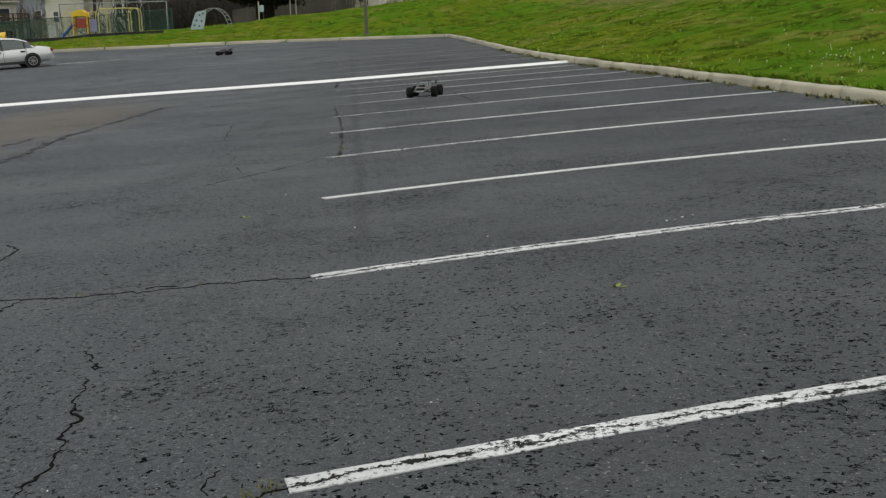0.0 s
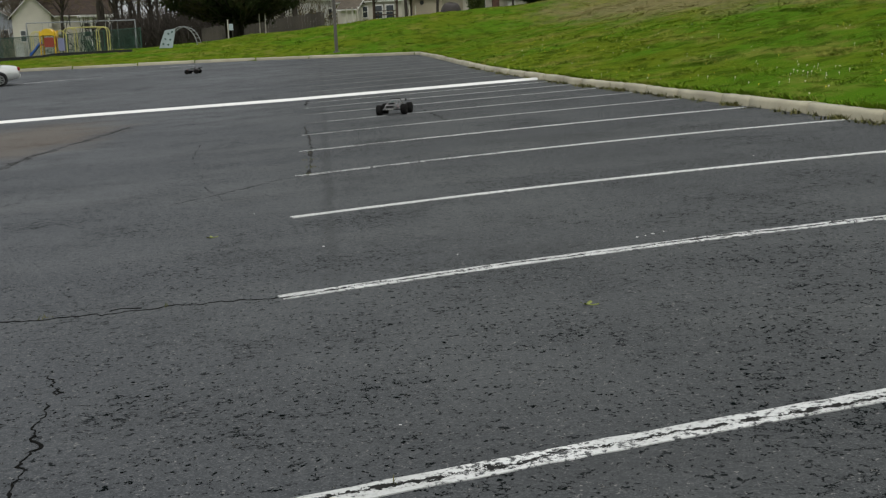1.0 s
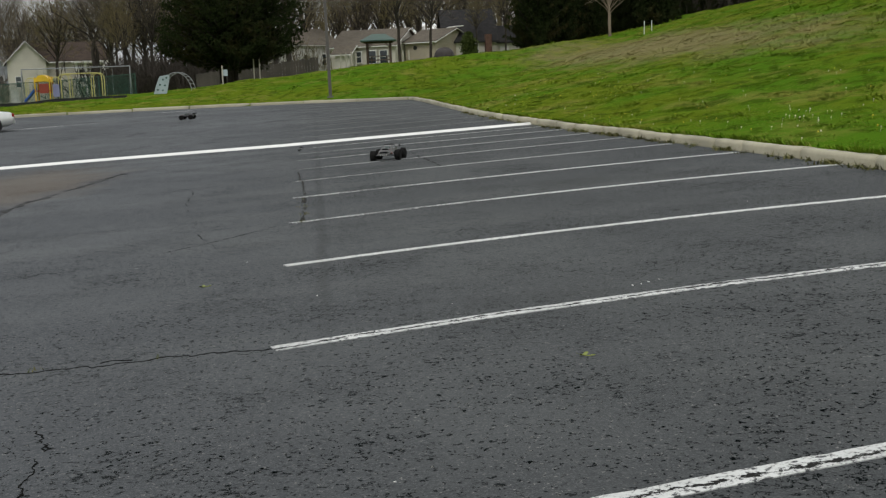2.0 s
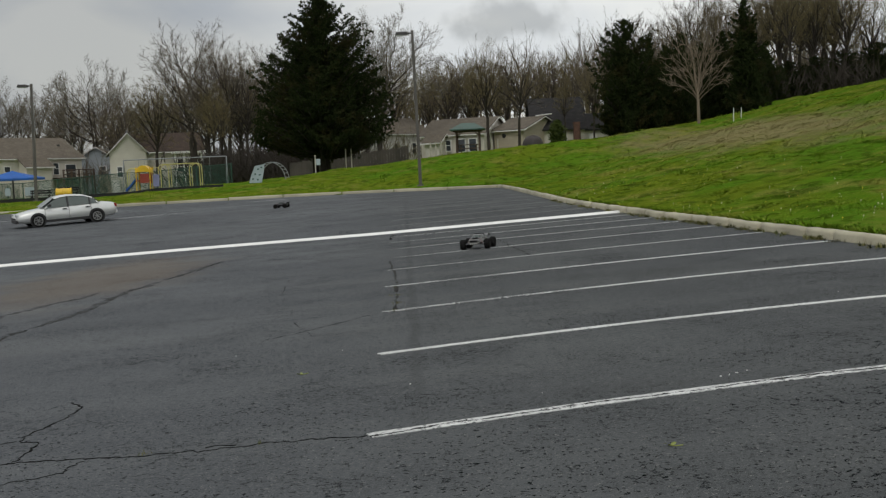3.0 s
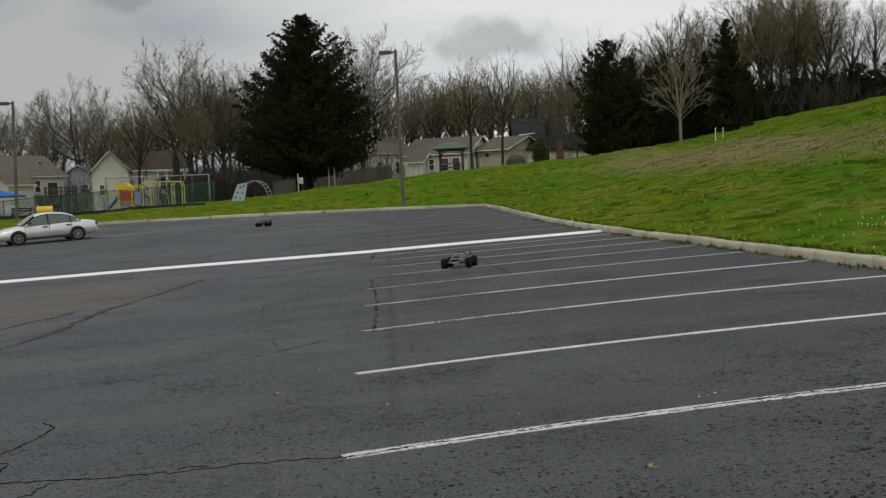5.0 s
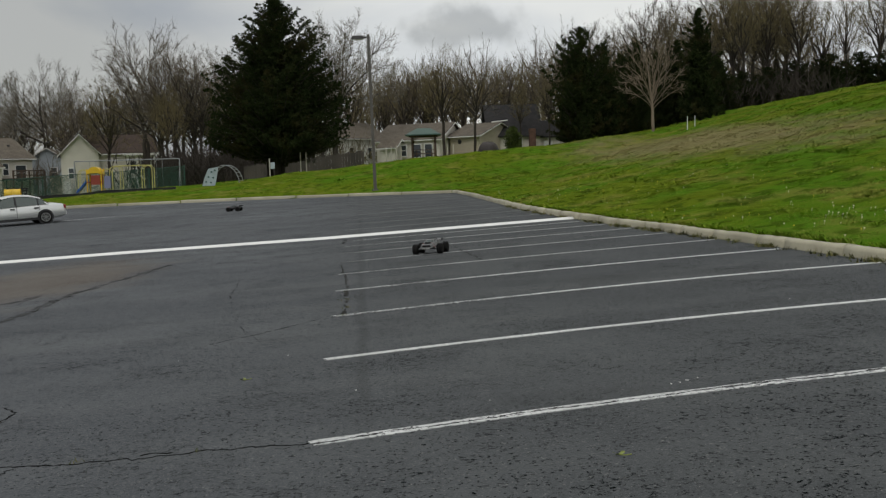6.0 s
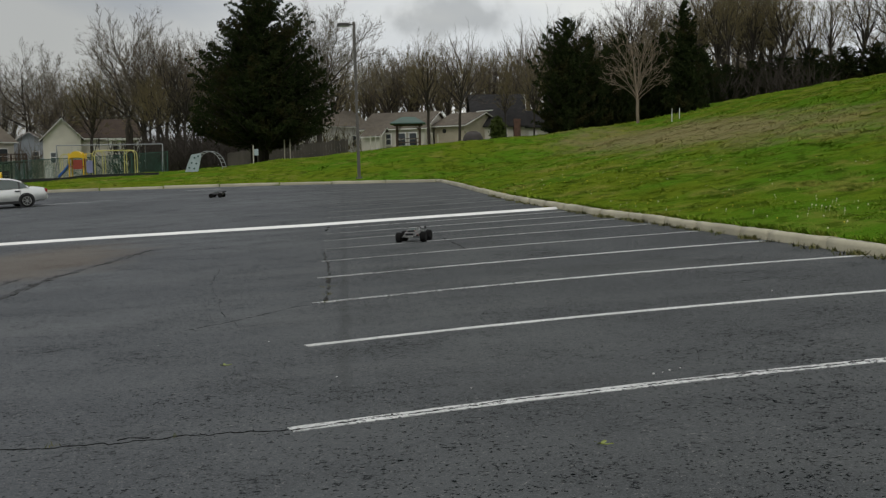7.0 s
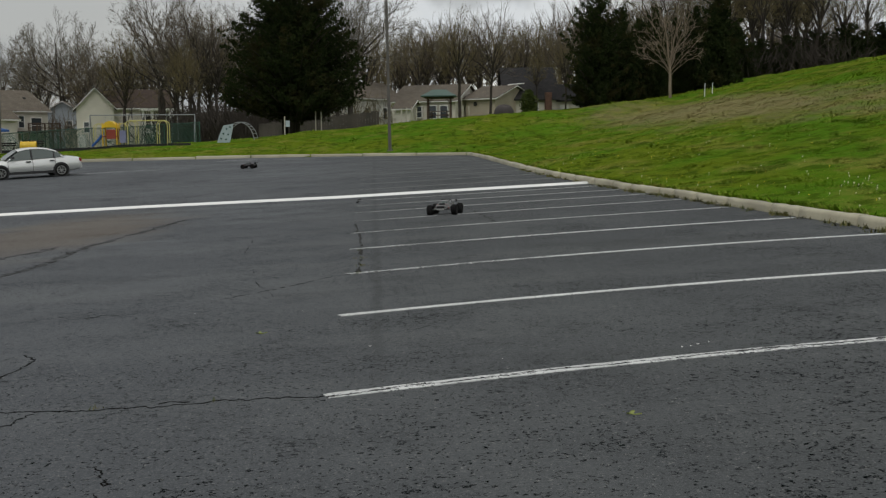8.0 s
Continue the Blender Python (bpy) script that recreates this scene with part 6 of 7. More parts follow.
def shade_umbrella(x, y):
    z = ground_z(x, y)
    root = thing("shade_canopy", "blue square shade canopy on a dark pole", "canopy", pose(x, y, z) @ Matrix.Diagonal((0.80, 0.80, 0.95, 1)))
    part("pole", Geo().tube([(0, 0, -0.1), (0, 0, 2.0)], 0.07, 8), STEEL_DARK, root)
    g = Geo()
    n = 6
    c = [(-2.05, -1.5), (2.05, -1.5), (2.05, 1.5), (-2.05, 1.5)]
    for i in range(4):
        a, b = c[i], c[(i + 1) % 4]
        rows = []
        for j in range(n + 1):
            t = j / n
            rows.append([(a[0] * t + (b[0] - a[0]) * t * s, a[1] * t + (b[1] - a[1]) * t * s, 2.15 - 0.52 * t ** 0.9) for s in (0, 0.25, 0.5, 0.75, 1)])
        for j in range(n):
            for k in range(4):
                q = [rows[j][k], rows[j][k + 1], rows[j + 1][k + 1], rows[j + 1][k]]
                g.add(q, [(0, 1, 2, 3)])
        g.add([(a[0], a[1], 1.63), (b[0], b[1], 1.63), (b[0], b[1], 1.50), (a[0], a[1], 1.50)], [(0, 1, 2, 3)])
    part("canopy", g, BLUE_CLOTH, root, fix=False)
    for p in c:
        part("rib", Geo().tube([(0, 0, 2.1), (p[0], p[1], 1.6)], 0.02, 5), STEEL_DARK, root)


def playhouse(x, y):
    z = ground_z(x, y)
    root = thing("playhouse", "yellow plastic toy house with a blue roof", "playhouse", pose(x, y, z, 0, 0, 12) @ Matrix.Diagonal((0.80, 0.80, 0.86, 1)))
    g = Geo()
    for bx, bw in ((-0.45, 0.3), (0.5, 0.3)):
        g.box((bw, 0.06, 0.85), (bx, -0.5, 0))
    g.box((1.3, 0.06, 0.18), (0, -0.5, 0.85))
    g.box((0.35, 0.06, 0.3), (0.2, -0.5, 0))
    for sx in (-0.62, 0.62):
        g.box((0.06, 1.0, 1.03), (sx, 0, 0))
    g.box((1.3, 0.06, 1.03), (0, 0.5, 0))
    part("wall", g, YELLOW, root)
    part("roof", Geo().prism([(-0.75, 0.98), (0.75, 0.98), (0.55, 1.3), (-0.55, 1.3)], 1.25), BLUE, root, "blue plastic roof")
    part("door", Geo().box((0.4, 0.04, 0.78), (-0.12, -0.46, 0.02)), RED, root)
    part("shutter", Geo().box((0.3, 0.04, 0.3), (0.5, -0.55, 0.4)), RED, root)


def crawl_tunnel(x, y):
    z = ground_z(x, y)
    root = thing("crawl_tunnel", "yellow plastic crawl tunnel on the playground", "play equipment", pose(x, y, z - 0.05, 0, 0, 10) @ Matrix.Diagonal((0.72, 0.72, 0.72, 1)))
    ring = Geo()
    prof = [(0.40, 0), (0.44, 0.03), (0.44, 0.12), (0.41, 0.15), (0.41, 0.55), (0.44, 0.58), (0.44, 0.67), (0.41, 0.7), (0.41, 1.1), (0.44, 1.13), (0.44, 1.25), (0.40, 1.28), (0.37, 1.28), (0.37, 0.0)]
    pts = [(h - 0.64, r * math.cos(2 * math.pi * k / 16), r * math.sin(2 * math.pi * k / 16) + 0.62) for r, h in prof for k in range(16)]
    fs = [(i * 16 + k, i * 16 + (k + 1) % 16, ((i + 1) % len(prof)) * 16 + (k + 1) % 16, ((i + 1) % len(prof)) * 16 + k) for i in range(len(prof)) for k in range(16)]
    part("barrel", ring.add(pts, fs), YELLOW, root)
    for sx in (-0.5, 0.5):
        for sy in (-0.3, 0.3):
            part("leg", Geo().tube([(sx, sy, -0.05), (sx, sy, 0.4)], 0.04, 6), RED, root)


play_structure(-16.3, 74)
climbing_bars(-15.15, 74.6)
swing_set(-19.1, 80.5)
climbing_dome(-9.2, 74)
shade_umbrella(-24.5, 74)
playhouse(-27.3, 74)
crawl_tunnel(-20.4, 70.6)


def bench(x, y, turn):
    root = thing("park_bench", "dark park bench inside the playground fence", "bench", pose(x, y, ground_z(x, y), 0, 0, turn) @ Matrix.Diagonal((0.85, 0.85, 0.8, 1)))
    for k in range(3):
        part("seat_slat", Geo().box((1.6, 0.12, 0.04), (0, -0.16 + 0.15 * k, 0.43)), EDGING, root)
    for k in range(2):
        part("back_slat", Geo().box((1.6, 0.04, 0.13), (0, 0.26, 0.58 + 0.18 * k)), EDGING, root)
    for sx in (-0.65, 0.65):
        part("leg", Geo().box((0.06, 0.4, 0.43), (sx, 0, 0)), EDGING, root)
        part("back_post", Geo().box((0.06, 0.05, 0.9), (sx, 0.27, 0)), EDGING, root)


bench(-22.0, 77, 0)
bench(-23.9, 77.4, 4)


def notice(x, y, w, h):
    root = thing("notice_board", "pale blank board on the playground fence", "sign", pose(x, y, ground_z(x, y)))
    part("board", Geo().box((w, 0.03, h), (0, 0, 0.45)), PANEL_GREY, root)
    part("post", Geo().box((0.05, 0.05, 1.1), (0, 0.05, -0.05)), FENCE_POST, root)


notice(-26.4, 78.6, 0.35, 0.5)
notice(-24.9, 78.6, 0.75, 0.55)


def gazebo(x, y):
    z = ground_z(x, y)
    root = thing("gazebo", "dark timber gazebo with a green metal roof", "gazebo", pose(x, y, z, 0, 0, -6) @ Matrix.Diagonal((0.74, 0.74, 0.79, 1)))
    for sx in (-1.2, 1.2):
        for sy in (-1.1, 1.1):
            p = part("post", Geo().box((0.16, 0.16, 2.3), (sx, sy, -0.05)), WOOD_DARK, root)
            part("brace", Geo().tube([(sx, sy, 1.7), (sx * 0.6, sy, 2.2)], 0.05, 4), WOOD_DARK, p)
    part("beam", Geo().box((3.0, 2.6, 0.16), (0, 0, 2.22)), WOOD_DARK, root)
    g = Geo()
    w, d, h0, h1 = 1.85, 1.7, 2.36, 3.0
    g.add([(-w, -d, h0), (w, -d, h0), (w, d, h0), (-w, d, h0), (-0.7, 0, h1), (0.7, 0, h1), (-w, -d, h0 + 0.1), (w, -d, h0 + 0.1), (w, d, h0 + 0.1), (-w, d, h0 + 0.1), (-0.7, 0, h1 + 0.1), (0.7, 0, h1 + 0.1)],
          [(0, 1, 2, 3), (6, 7, 11, 10), (7, 8, 11), (8, 9, 10, 11), (9, 6, 10), (0, 1, 7, 6), (1, 2, 8, 7), (2, 3, 9, 8), (3, 0, 6, 9)])
    part("roof", g, GREEN_METAL, root, "green metal hipped roof")


gazebo(5.2, 92)


def picnic_table(x, y, turn):
    root = thing("picnic_table", "dark wooden picnic table under the gazebo", "table", pose(x, y, ground_z(x, y), 0, 0, turn))
    part("tabletop", Geo().box((1.8, 0.75, 0.05), (0, 0, 0.72)), WOOD_DARK, root)
    for sy in (-0.65, 0.65):
        part("bench_board", Geo().box((1.8, 0.26, 0.05), (0, sy, 0.43)), WOOD_DARK, root)
    for sx in (-0.6, 0.6):
        for s in (-1, 1):
            part("leg", Geo().tube([(sx, s * 0.2, 0.72), (sx, s * 0.6, 0)], 0.05, 4), WOOD_DARK, root)


picnic_table(5.2, 92, -6)


def marker_post(x, y, h):
    tagged(part("marker_post", Geo().box((0.085, 0.085, h), (0, 0, -0.1), edge=0.012), POST_PALE, at=pose(x, y, ground_z(x, y))), "white painted wooden post standing in the grass", "post", "white posts")


for x, y, h in ((-4.1, 84, 1.65), (-3.7, 84, 1.6), (2.1, 88, 1.3), (2.5, 88, 1.35), (2.9, 88, 1.4), (3.25, 88, 1.35), (6.9, 90, 1.2), (7.35, 90, 1.15), ):
    marker_post(x, y, h)
for x, y, h in ((19.45, 68, 0.8), (20.05, 68.5, 0.65)):
    tagged(part("stake", Geo().tube([(0, 0, -0.1), (0.02, 0, h)], 0.022, 6), TRIM, at=pose(x, y, ground_z(x, y))), "thin white stake at the top of the bank", "stake", "white stakes")


def meter_post(x, y):
    root = thing("meter_post", "white post with a grey utility box", "utility post", pose(x, y, ground_z(x, y)))
    part("post", Geo().box((0.08, 0.08, 1.35), (0, 0, -0.1), edge=0.015), POST_PALE, root)
    part("box", Geo().box((0.28, 0.14, 0.42), (0.2, 0, 0.55), edge=0.02), PANEL_GREY, root, "grey utility box")


meter_post(-6.0, 80)


# ---- the parked car ----
def sedan(m):
    """A silver four-door saloon of the nineties; x forward, wheels on z = 0."""
    root = thing("car", "silver four-door sedan parked alone on the asphalt", "car", m)
    L = [-2.22, -2.12, -1.75, -1.25, -0.75, -0.2, 0.4, 0.95, 1.45, 1.9, 2.15, 2.26]
    low = [0.42, 0.30, 0.24, 0.22, 0.22, 0.22, 0.22, 0.22, 0.22, 0.22, 0.26, 0.36]
    belt = [0.72, 0.84, 0.90, 0.92, 0.91, 0.89, 0.87, 0.84, 0.78, 0.69, 0.62, 0.54]
    half = [0.66, 0.74, 0.80, 0.835, 0.845, 0.85, 0.85, 0.845, 0.83, 0.79, 0.72, 0.60]
    g = Geo()
    for x, a, b, w in zip(L, low, belt, half):
        ring = [(-w * 0.88, a), (-w, a + 0.1), (-w * 1.0, (a + b) / 2), (-w * 0.96, b - 0.07), (-w * 0.86, b), (-w * 0.4, b + 0.025), (w * 0.4, b + 0.025), (w * 0.86, b), (w * 0.96, b - 0.07), (w, (a + b) / 2), (w, a + 0.1), (w * 0.88, a)]
        g.v += [(x, y, z) for y, z in ring]
    n = 12
    g.f = [(i * n + k, i * n + (k + 1) % n, (i + 1) * n + (k + 1) % n, (i + 1) * n + k) for i in range(len(L) - 1) for k in range(n)]
    g.f += [tuple(range(n)), tuple(range(len(g.v) - n, len(g.v)))]
    body = part("body", g, SILVER, root, smooth=True)
    roof = Geo()
    X = [-1.52, -1.15, -0.75, -0.2, 0.2, 0.55, 1.12]
    Z = [0.93, 1.20, 1.335, 1.385, 1.365, 1.29, 0.90]
    W = [0.70, 0.62, 0.58, 0.57, 0.57, 0.59, 0.72]
    for x, z, w in zip(X, Z, W):
        roof.v += [(x, -w - 0.02, z - 0.05), (x, -w + 0.05, z), (x, -w * 0.5, z + 0.015), (x, w * 0.5, z + 0.015), (x, w - 0.05, z), (x, w + 0.02, z - 0.05)]
    roof.f = [(i * 6 + k, i * 6 + k + 1, (i + 1) * 6 + k + 1, (i + 1) * 6 + k) for i in range(1, 5) for k in range(5)]
    part("roof", roof, SILVER, root, smooth=True)
    for a, b, name in ((0, 1, "rear_window"), (5, 6, "windscreen")):
        q = [roof.v[a * 6 + 1], roof.v[a * 6 + 4], roof.v[b * 6 + 4], roof.v[b * 6 + 1]]
        part(name, Geo().add(q, [(0, 1, 2, 3)]), CAR_GLASS, root, "dark tinted glass")
    for s in (-1, 1):
        for xa, xb in ((-1.38, -1.02), (-0.98, -0.06), (0.02, 0.98)):
            n = 6
            lo, hi = [], []
            for i in range(n + 1):
                x = xa + (xb - xa) * i / n
                z = float(np.interp(x, X, Z)) - 0.075
                w = float(np.interp(x, X, W))
                base = float(np.interp(x, L, belt)) - 0.01
                lo.append((x, s * (float(np.interp(x, L, half)) * 0.93), base))
                hi.append((x, s * (w + 0.025), max(z, base + 0.01)))
            gg = Geo()
            gg.v = lo + hi
            gg.f = [(i, i + 1, n + 2 + i, n + 1 + i) for i in range(n)]
            part("side_window", gg, CAR_GLASS, root, "dark tinted side glass")
        for xa in (-1.40, -1.0, -0.02, 1.02):
            w1 = float(np.interp(xa, X, W)) + 0.03
            z1 = float(np.interp(xa, X, Z)) - 0.05
            w0, z0 = float(np.interp(xa, L, half)) * 0.95, float(np.interp(xa, L, belt)) - 0.02
            top_x = xa - (0.12 if xa > 0.5 else -0.1 if xa < -1.2 else 0)
            part("pillar", Geo().tube([(xa, s * w0, z0), (top_x, s * w1, max(z1, z0 + 0.1))], 0.035, 5), SILVER if xa > 0.5 or xa < -1.2 else BLACK_TRIM, root)
        part("sill", Geo().box((2.6, 0.05, 0.12), (0.0, s * 0.83, 0.20)), BLACK_TRIM, root, "black sill moulding")
        part("mirror", Geo().box((0.12, 0.2, 0.13), (0.82, s * 0.96, 0.92), edge=0.03), BLACK_TRIM, root)
        for xh in (-0.88, 0.15):
            part("door_handle", Geo().box((0.2, 0.04, 0.05), (xh, s * 0.845, 0.74)), BLACK_TRIM, root)
        for xg in (-1.02, -0.04, 1.02):
            part("door_gap", Geo().box((0.014, 0.012, 0.56), (xg, s * 0.852, 0.3)), BLACK_TRIM, root)
        part("headlamp", Geo().box((0.10, 0.42, 0.14), (2.19, s * 0.46, 0.52), edge=0.03), LAMP_CLEAR, root, "clear headlamp")
        part("tail_lamp", Geo().box((0.14, 0.40, 0.16), (-2.16, s * 0.52, 0.66), edge=0.03), LAMP_RED, root, "red tail lamp")
    part("grille", Geo().box((0.06, 1.0, 0.09), (2.26, 0, 0.40)), BLACK_TRIM, root)
    part("bumper", Geo().box((0.16, 1.3, 0.16), (2.2, 0, 0.24), edge=0.04), BLACK_TRIM, root, "dark lower bumper")
    part("bumper", Geo().box((0.14, 1.34, 0.16), (-2.18, 0, 0.36), edge=0.04), SILVER, root)
    for x in (-1.26, 1.34):
        for s in (-1, 1):
            part("wheel_arch", Geo().lathe([(0.36, 0), (0.36, 0.03)], 18, pose(x, s * 0.845, 0.32, 90 if s < 0 else -90)), BLACK_TRIM, root)
            w = part("wheel", Geo().lathe([(0.20, -0.02), (0.22, 0.16), (0.20, 0.18)], 16, pose(x, s * 0.70, 0.30, 90 if s < 0 else -90)), BLACK_TRIM, root)
            part("tyre", Geo().lathe([(0.21, -0.02), (0.285, 0.0), (0.305, 0.03), (0.305, 0.15), (0.285, 0.18), (0.21, 0.19)], 24, pose(x, s * 0.70, 0.305, 90 if s < 0 else -90)), RUBBER, w)
            rim = Geo().lathe([(0.205, 0.185), (0.205, 0.195), (0.175, 0.195), (0.17, 0.186)], 20, pose(x, s * 0.70, 0.305, 90 if s < 0 else -90))
            for k in range(7):
                rim.box((0.032, 0.19, 0.012), (0, 0.09, 0.186), pose(x, s * 0.70, 0.305, 90 if s < 0 else -90) @ pose(0, 0, 0, 0, 0, k * 360 / 7))
            part("rim", rim, ALLOY, w, "silver alloy rim")
    return root


def on_lot(x, y, turn):
    e = 0.5
    nx, ny = (lot_z(x + e, y) - lot_z(x - e, y)) / (2 * e), (lot_z(x, y + e) - lot_z(x, y - e)) / (2 * e)
    up_ = Vector((-nx, -ny, 1)).normalized()
    tilt = Vector((0, 0, 1)).rotation_difference(up_).to_matrix().to_4x4()
    return Matrix.Translation((x, y, lot_z(x, y))) @ tilt @ pose(0, 0, 0, 0, 0, turn)


sedan(on_lot(-13.72, 47.4, 207) @ Matrix.Diagonal((0.875, 0.875, 0.85, 1)))


# ---- the radio-controlled trucks ----
def toy_truck(m, shell, label):
    """A large monster truck model: x forward; about 0.66 m long and 0.60 m wide."""
    root = thing("toy_truck", label, "toy truck", m @ Matrix.Diagonal((0.87, 0.87, 0.84, 1)), "radio-controlled trucks")
    part("chassis", Geo().box((0.46, 0.15, 0.05), (0, 0, 0.10), edge=0.012), CHASSIS, root)
    part("skid_plate", Geo().prism([(0.20, 0.10), (0.33, 0.13), (0.33, 0.16), (0.20, 0.15)], 0.13), CHASSIS, root)
    # shell: bonnet, cab and bed
    g = Geo()
    prof = [(0.33, 0.14), (0.345, 0.175), (0.31, 0.20), (0.12, 0.222), (0.05, 0.287), (-0.09, 0.294), (-0.12, 0.240), (-0.29, 0.232), (-0.30, 0.15)]
    half = [0.085, 0.10, 0.105, 0.115, 0.085, 0.085, 0.115, 0.115, 0.10]
    for (x, z), w in zip(prof, half):
        g.v += [(x, -w, z), (x, w, z)]
    n = len(prof)
    g.f = [(2 * i, 2 * i + 1, 2 * i + 3, 2 * i + 2) for i in range(n - 1)]
    for s in (0, 1):
        b = len(g.v)
        for (x, z), w in zip(prof, half):
            g.v.append((x, (w + (0.02 if z < 0.26 else 0.035)) * (2 * s - 1), max(0.135, min(z - 0.05, 0.16))))
        for i in range(n - 1):
            g.f.append((2 * i + s, 2 * i + 2 + s, b + i + 1, b + i))
    part("shell", g, shell, root)
    part("windscreen", Geo().add([(0.122, -0.085, 0.228), (0.122, 0.085, 0.228), (0.062, 0.068, 0.282), (0.062, -0.068, 0.282)], [(0, 1, 2, 3)]), CAR_GLASS, root, "dark windscreen")
    for s in (-1, 1):
        part("side_window", Geo().add([(0.09, s * 0.119, 0.222), (-0.09, s * 0.119, 0.232), (-0.075, s * 0.100, 0.278), (0.045, s * 0.100, 0.275)], [(0, 1, 2, 3)]), CAR_GLASS, root, "dark side glass")
        part("windscreen_strut", Geo().tube([(0.124, s * 0.03, 0.232), (0.064, s * 0.066, 0.286)], 0.006, 5), shell, root)
    part("grille", Geo().box((0.012, 0.15, 0.045), (0.347, 0, 0.145)), CHASSIS, root)
    bumper = part("bumper", Geo().box((0.05, 0.24, 0.025), (0.36, 0, 0.125), edge=0.008), shell, root)
    for k in range(4):
        part("lamp", Geo().lathe([(0.012, 0), (0.010, 0.012)], 8, pose(0.385, -0.06 + 0.04 * k, 0.122, 0, 90, 0)), LENS, bumper, "small round lamp")
    part("roll_bar", Geo().tube([(-0.13, -0.11, 0.22), (-0.12, -0.10, 0.300), (-0.12, 0.10, 0.300), (-0.13, 0.11, 0.22)], 0.010, 6), CHASSIS, root)
    wing = part("wing", Geo().prism([(-0.40, 0.272), (-0.29, 0.250), (-0.285, 0.257), (-0.395, 0.282)], 0.30), shell, root, "rear wing")
    for s in (-1, 1):
        part("end_plate", Geo().box((0.11, 0.008, 0.05), (-0.345, s * 0.152, 0.238)), CHASSIS, wing)
        part("wing_mount", Geo().tube([(-0.24, s * 0.05, 0.2), (-0.33, s * 0.06, 0.262)], 0.010, 5), CHASSIS, wing)
    for x in (-0.22, 0.22):
        part("shock_tower", Geo().box((0.012, 0.17, 0.11), (x * 0.95, 0, 0.13), taper=0.7), CHASSIS, root)
        for s in (-1, 1):
            part("suspension_arm", Geo().add([(x - 0.05, s * 0.06, 0.105), (x + 0.05, s * 0.06, 0.105), (x + 0.02, s * 0.22, 0.085), (x - 0.02, s * 0.22, 0.085),
                                              (x - 0.05, s * 0.06, 0.12), (x + 0.05, s * 0.06, 0.12), (x + 0.02, s * 0.22, 0.10), (x - 0.02, s * 0.22, 0.10)],
                                             [(0, 1, 2, 3), (4, 5, 6, 7), (0, 1, 5, 4), (1, 2, 6, 5), (2, 3, 7, 6), (3, 0, 4, 7)]), CHASSIS, root)
            part("axle", Geo().tube([(x, s * 0.05, 0.12), (x, s * 0.24, 0.105)], 0.008, 6), PIPE_GREY, root)
            sh = part("shock", Geo().tube([(x * 0.98, s * 0.07, 0.235), (x, s * 0.17, 0.11)], 0.012, 8), PIPE_GREY, root)
            coil = [(x * 0.985 + 0.018 * math.cos(a), s * (0.08 + 0.075 * a / 44), 0.223 - 0.094 * a / 44 + 0.018 * math.sin(a)) for a in np.linspace(0, 44, 64)]
            part("spring", Geo().tube(coil, 0.003, 4), RED, sh)
            hub = pose(x, s * 0.195, 0.105, 90 if s < 0 else -90)
            w = part("wheel", Geo().lathe([(0.05, 0.0), (0.062, 0.01), (0.05, 0.05), (0.03, 0.07), (0.062, 0.095), (0.058, 0.10)], 14, hub), CHASSIS, root)
            tyre = Geo().lathe([(0.058, 0.0), (0.092, 0.0), (0.101, 0.015), (0.101, 0.09), (0.092, 0.105), (0.058, 0.105)], 28, hub)
            part("tyre", tyre, TYRE_DUSTY, w)
            for k in range(18):
                for row in range(2):
                    mm = hub @ pose(0, 0, 0.02 + 0.045 * row, 0, 0, k * 20 + row * 10)
                    tyre_block = Geo().box((0.012, 0.026, 0.032), (0.101, 0, 0), mm)
                    if k == 0 and row == 0:
                        lug = Geo()
                    lug.add(tyre_block.v, tyre_block.f)
            part("tread", lug, RUBBER, w, "chunky tread blocks")
    return root


toy_truck(on_lot(1.22, 20.2, 252), SHELL_GREY, "grey radio-controlled monster truck with chunky black tyres and wing")
toy_truck(on_lot(-5.1, 48.1, 170), SHELL_DARK, "black radio-controlled monster truck standing on the asphalt")


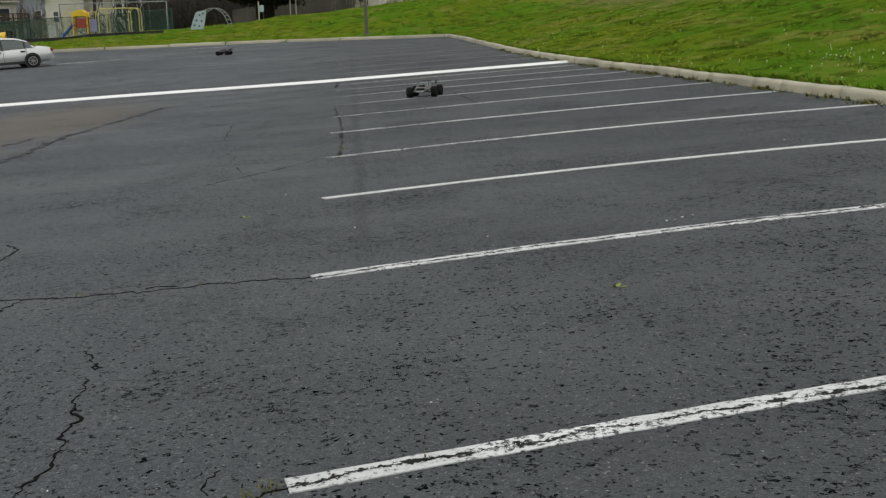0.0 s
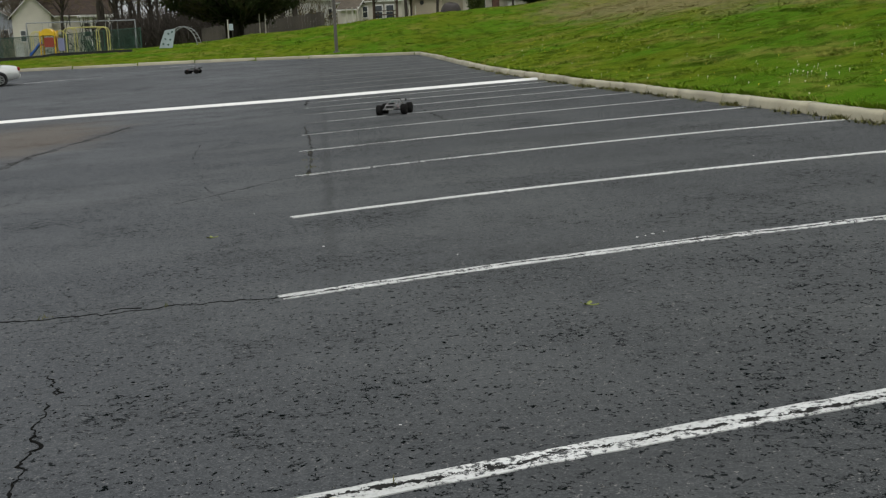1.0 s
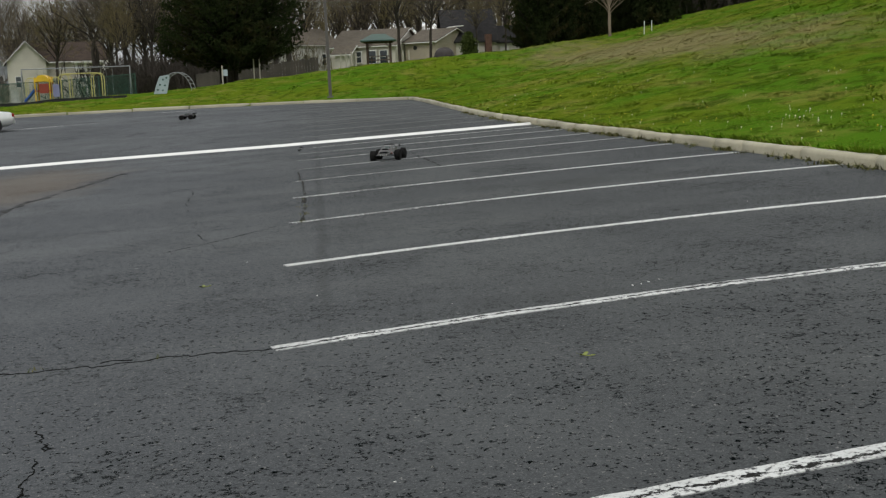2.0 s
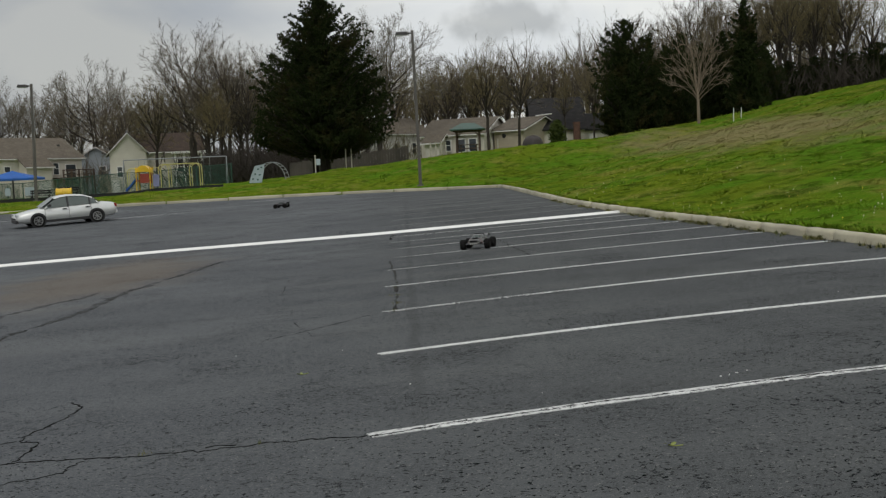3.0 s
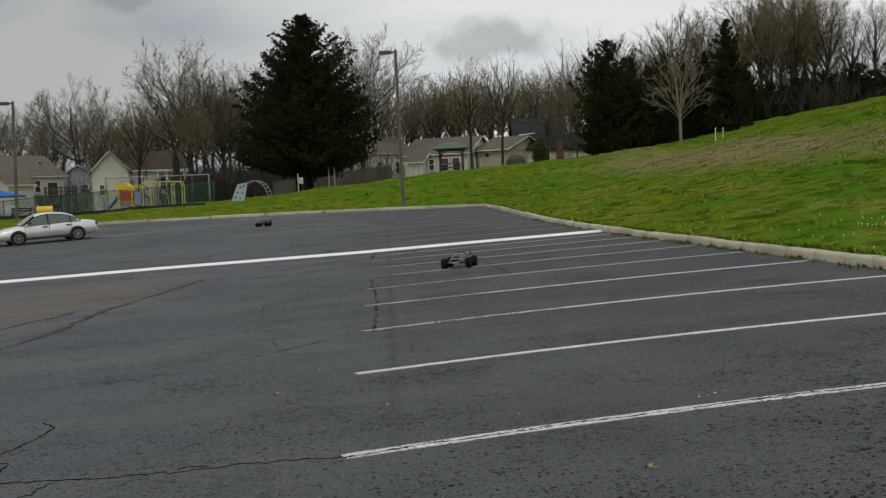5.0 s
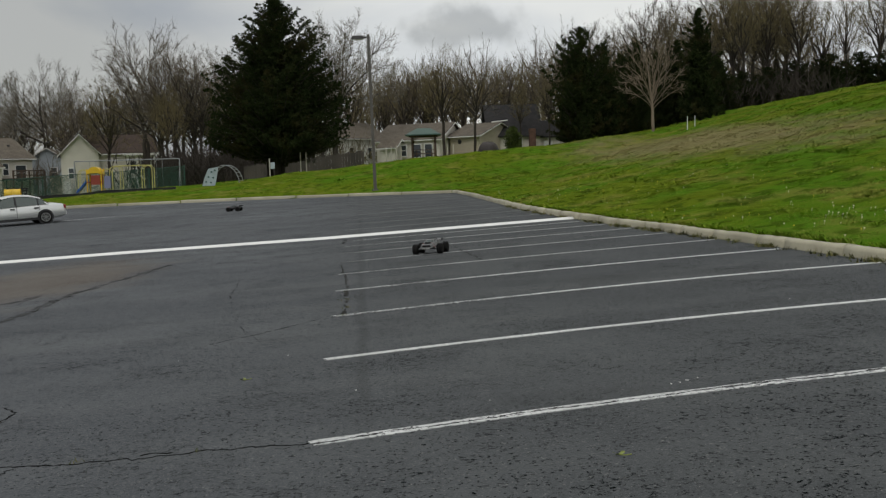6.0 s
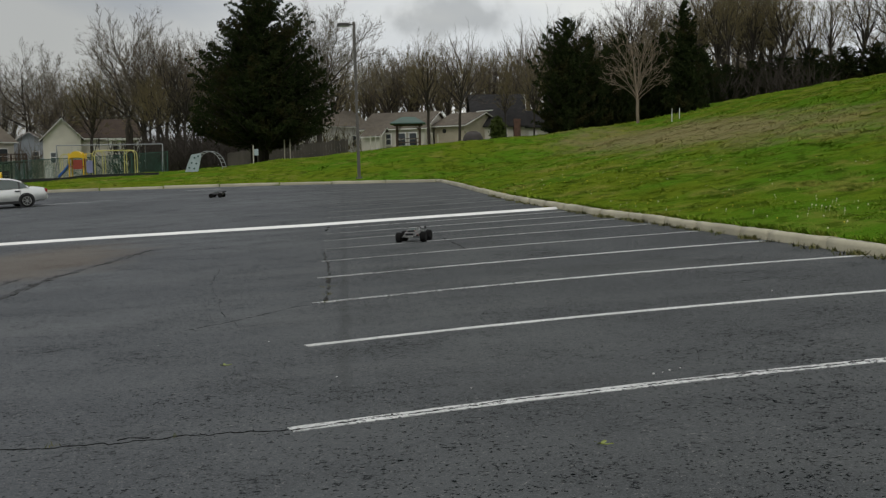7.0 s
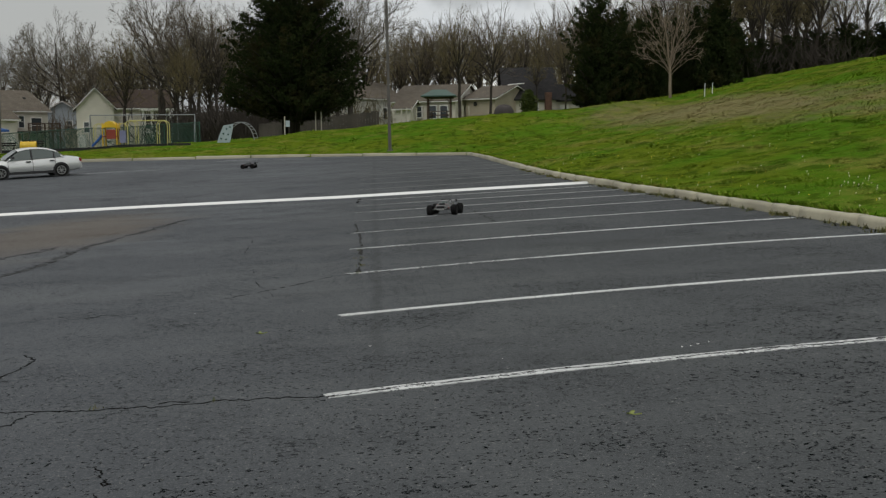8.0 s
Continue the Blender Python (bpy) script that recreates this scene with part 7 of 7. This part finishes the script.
# ---- litter on the asphalt ----
def fallen_leaf(x, y, turn, s=1.0):
    root = thing("fallen_leaf", "small yellow-green leaf sprig lying on the asphalt", "leaf", on_lot(x, y, turn), "fallen leaves")
    for k, (a, ln) in enumerate(((0, 0.06), (130, 0.05), (215, 0.045))):
        c, t = math.cos(radians(a)), math.sin(radians(a))
        out = [(0, 0, 0.006), (0.4, 0.28, 0.022), (0.8, 0.2, 0.03), (1.0, 0, 0.024), (0.8, -0.2, 0.018), (0.4, -0.28, 0.012)]
        pts = [((u * c - v * t) * ln * s, (u * t + v * c) * ln * s, w * s) for u, v, w in out]
        part("leaf_blade", Geo().add(pts, [(0, 1, 2, 3, 4, 5)]), LEAF_GREEN, root)
    part("stalk", Geo().tube([(0, 0, 0.006), (0.03 * s, -0.05 * s, 0.006), (0.075 * s, -0.07 * s, 0.008)], 0.003, 4), LEAF_GREEN, root)


fallen_leaf(1.18, 5.34, 20, 0.6)
fallen_leaf(-0.85, 8.34, 75, 0.6)


def chip(x, y, s, seed):
    rng = random.Random(seed)
    pts = [(s * (0.7 + 0.5 * rng.random()) * math.cos(a), s * 0.45 * (0.7 + 0.5 * rng.random()) * math.sin(a)) for a in np.linspace(0, 5.3, 6)]
    g = Geo().add([(a, b, -0.002) for a, b in pts] + [(a * 0.8, b * 0.8, s * 0.25) for a, b in pts], [tuple(range(6, 12))] + [(i, (i + 1) % 6, 6 + (i + 1) % 6, 6 + i) for i in range(6)])
    tagged(part("paint_chip", g, BUMP_PAINT, at=on_lot(x, y, rng.uniform(0, 360))), "small pale chip lying on the asphalt", "chip", "pale chips")


for i, (x, y, s) in enumerate(((1.86, 6.93, 0.022), (1.92, 6.95, 0.016), (1.98, 7.0, 0.018), (2.06, 7.05, 0.014), (0.75, 6.9, 0.012), (-0.05, 7.6, 0.016), (-0.6, 9.4, 0.014), (-1.5, 9.6, 0.012), (0.4, 9.2, 0.012), (-1.0, 3.4, 0.010), (0.2, 3.9, 0.009), (3.9, 10.4, 0.016))):
    chip(x, y, s * 0.6, i)
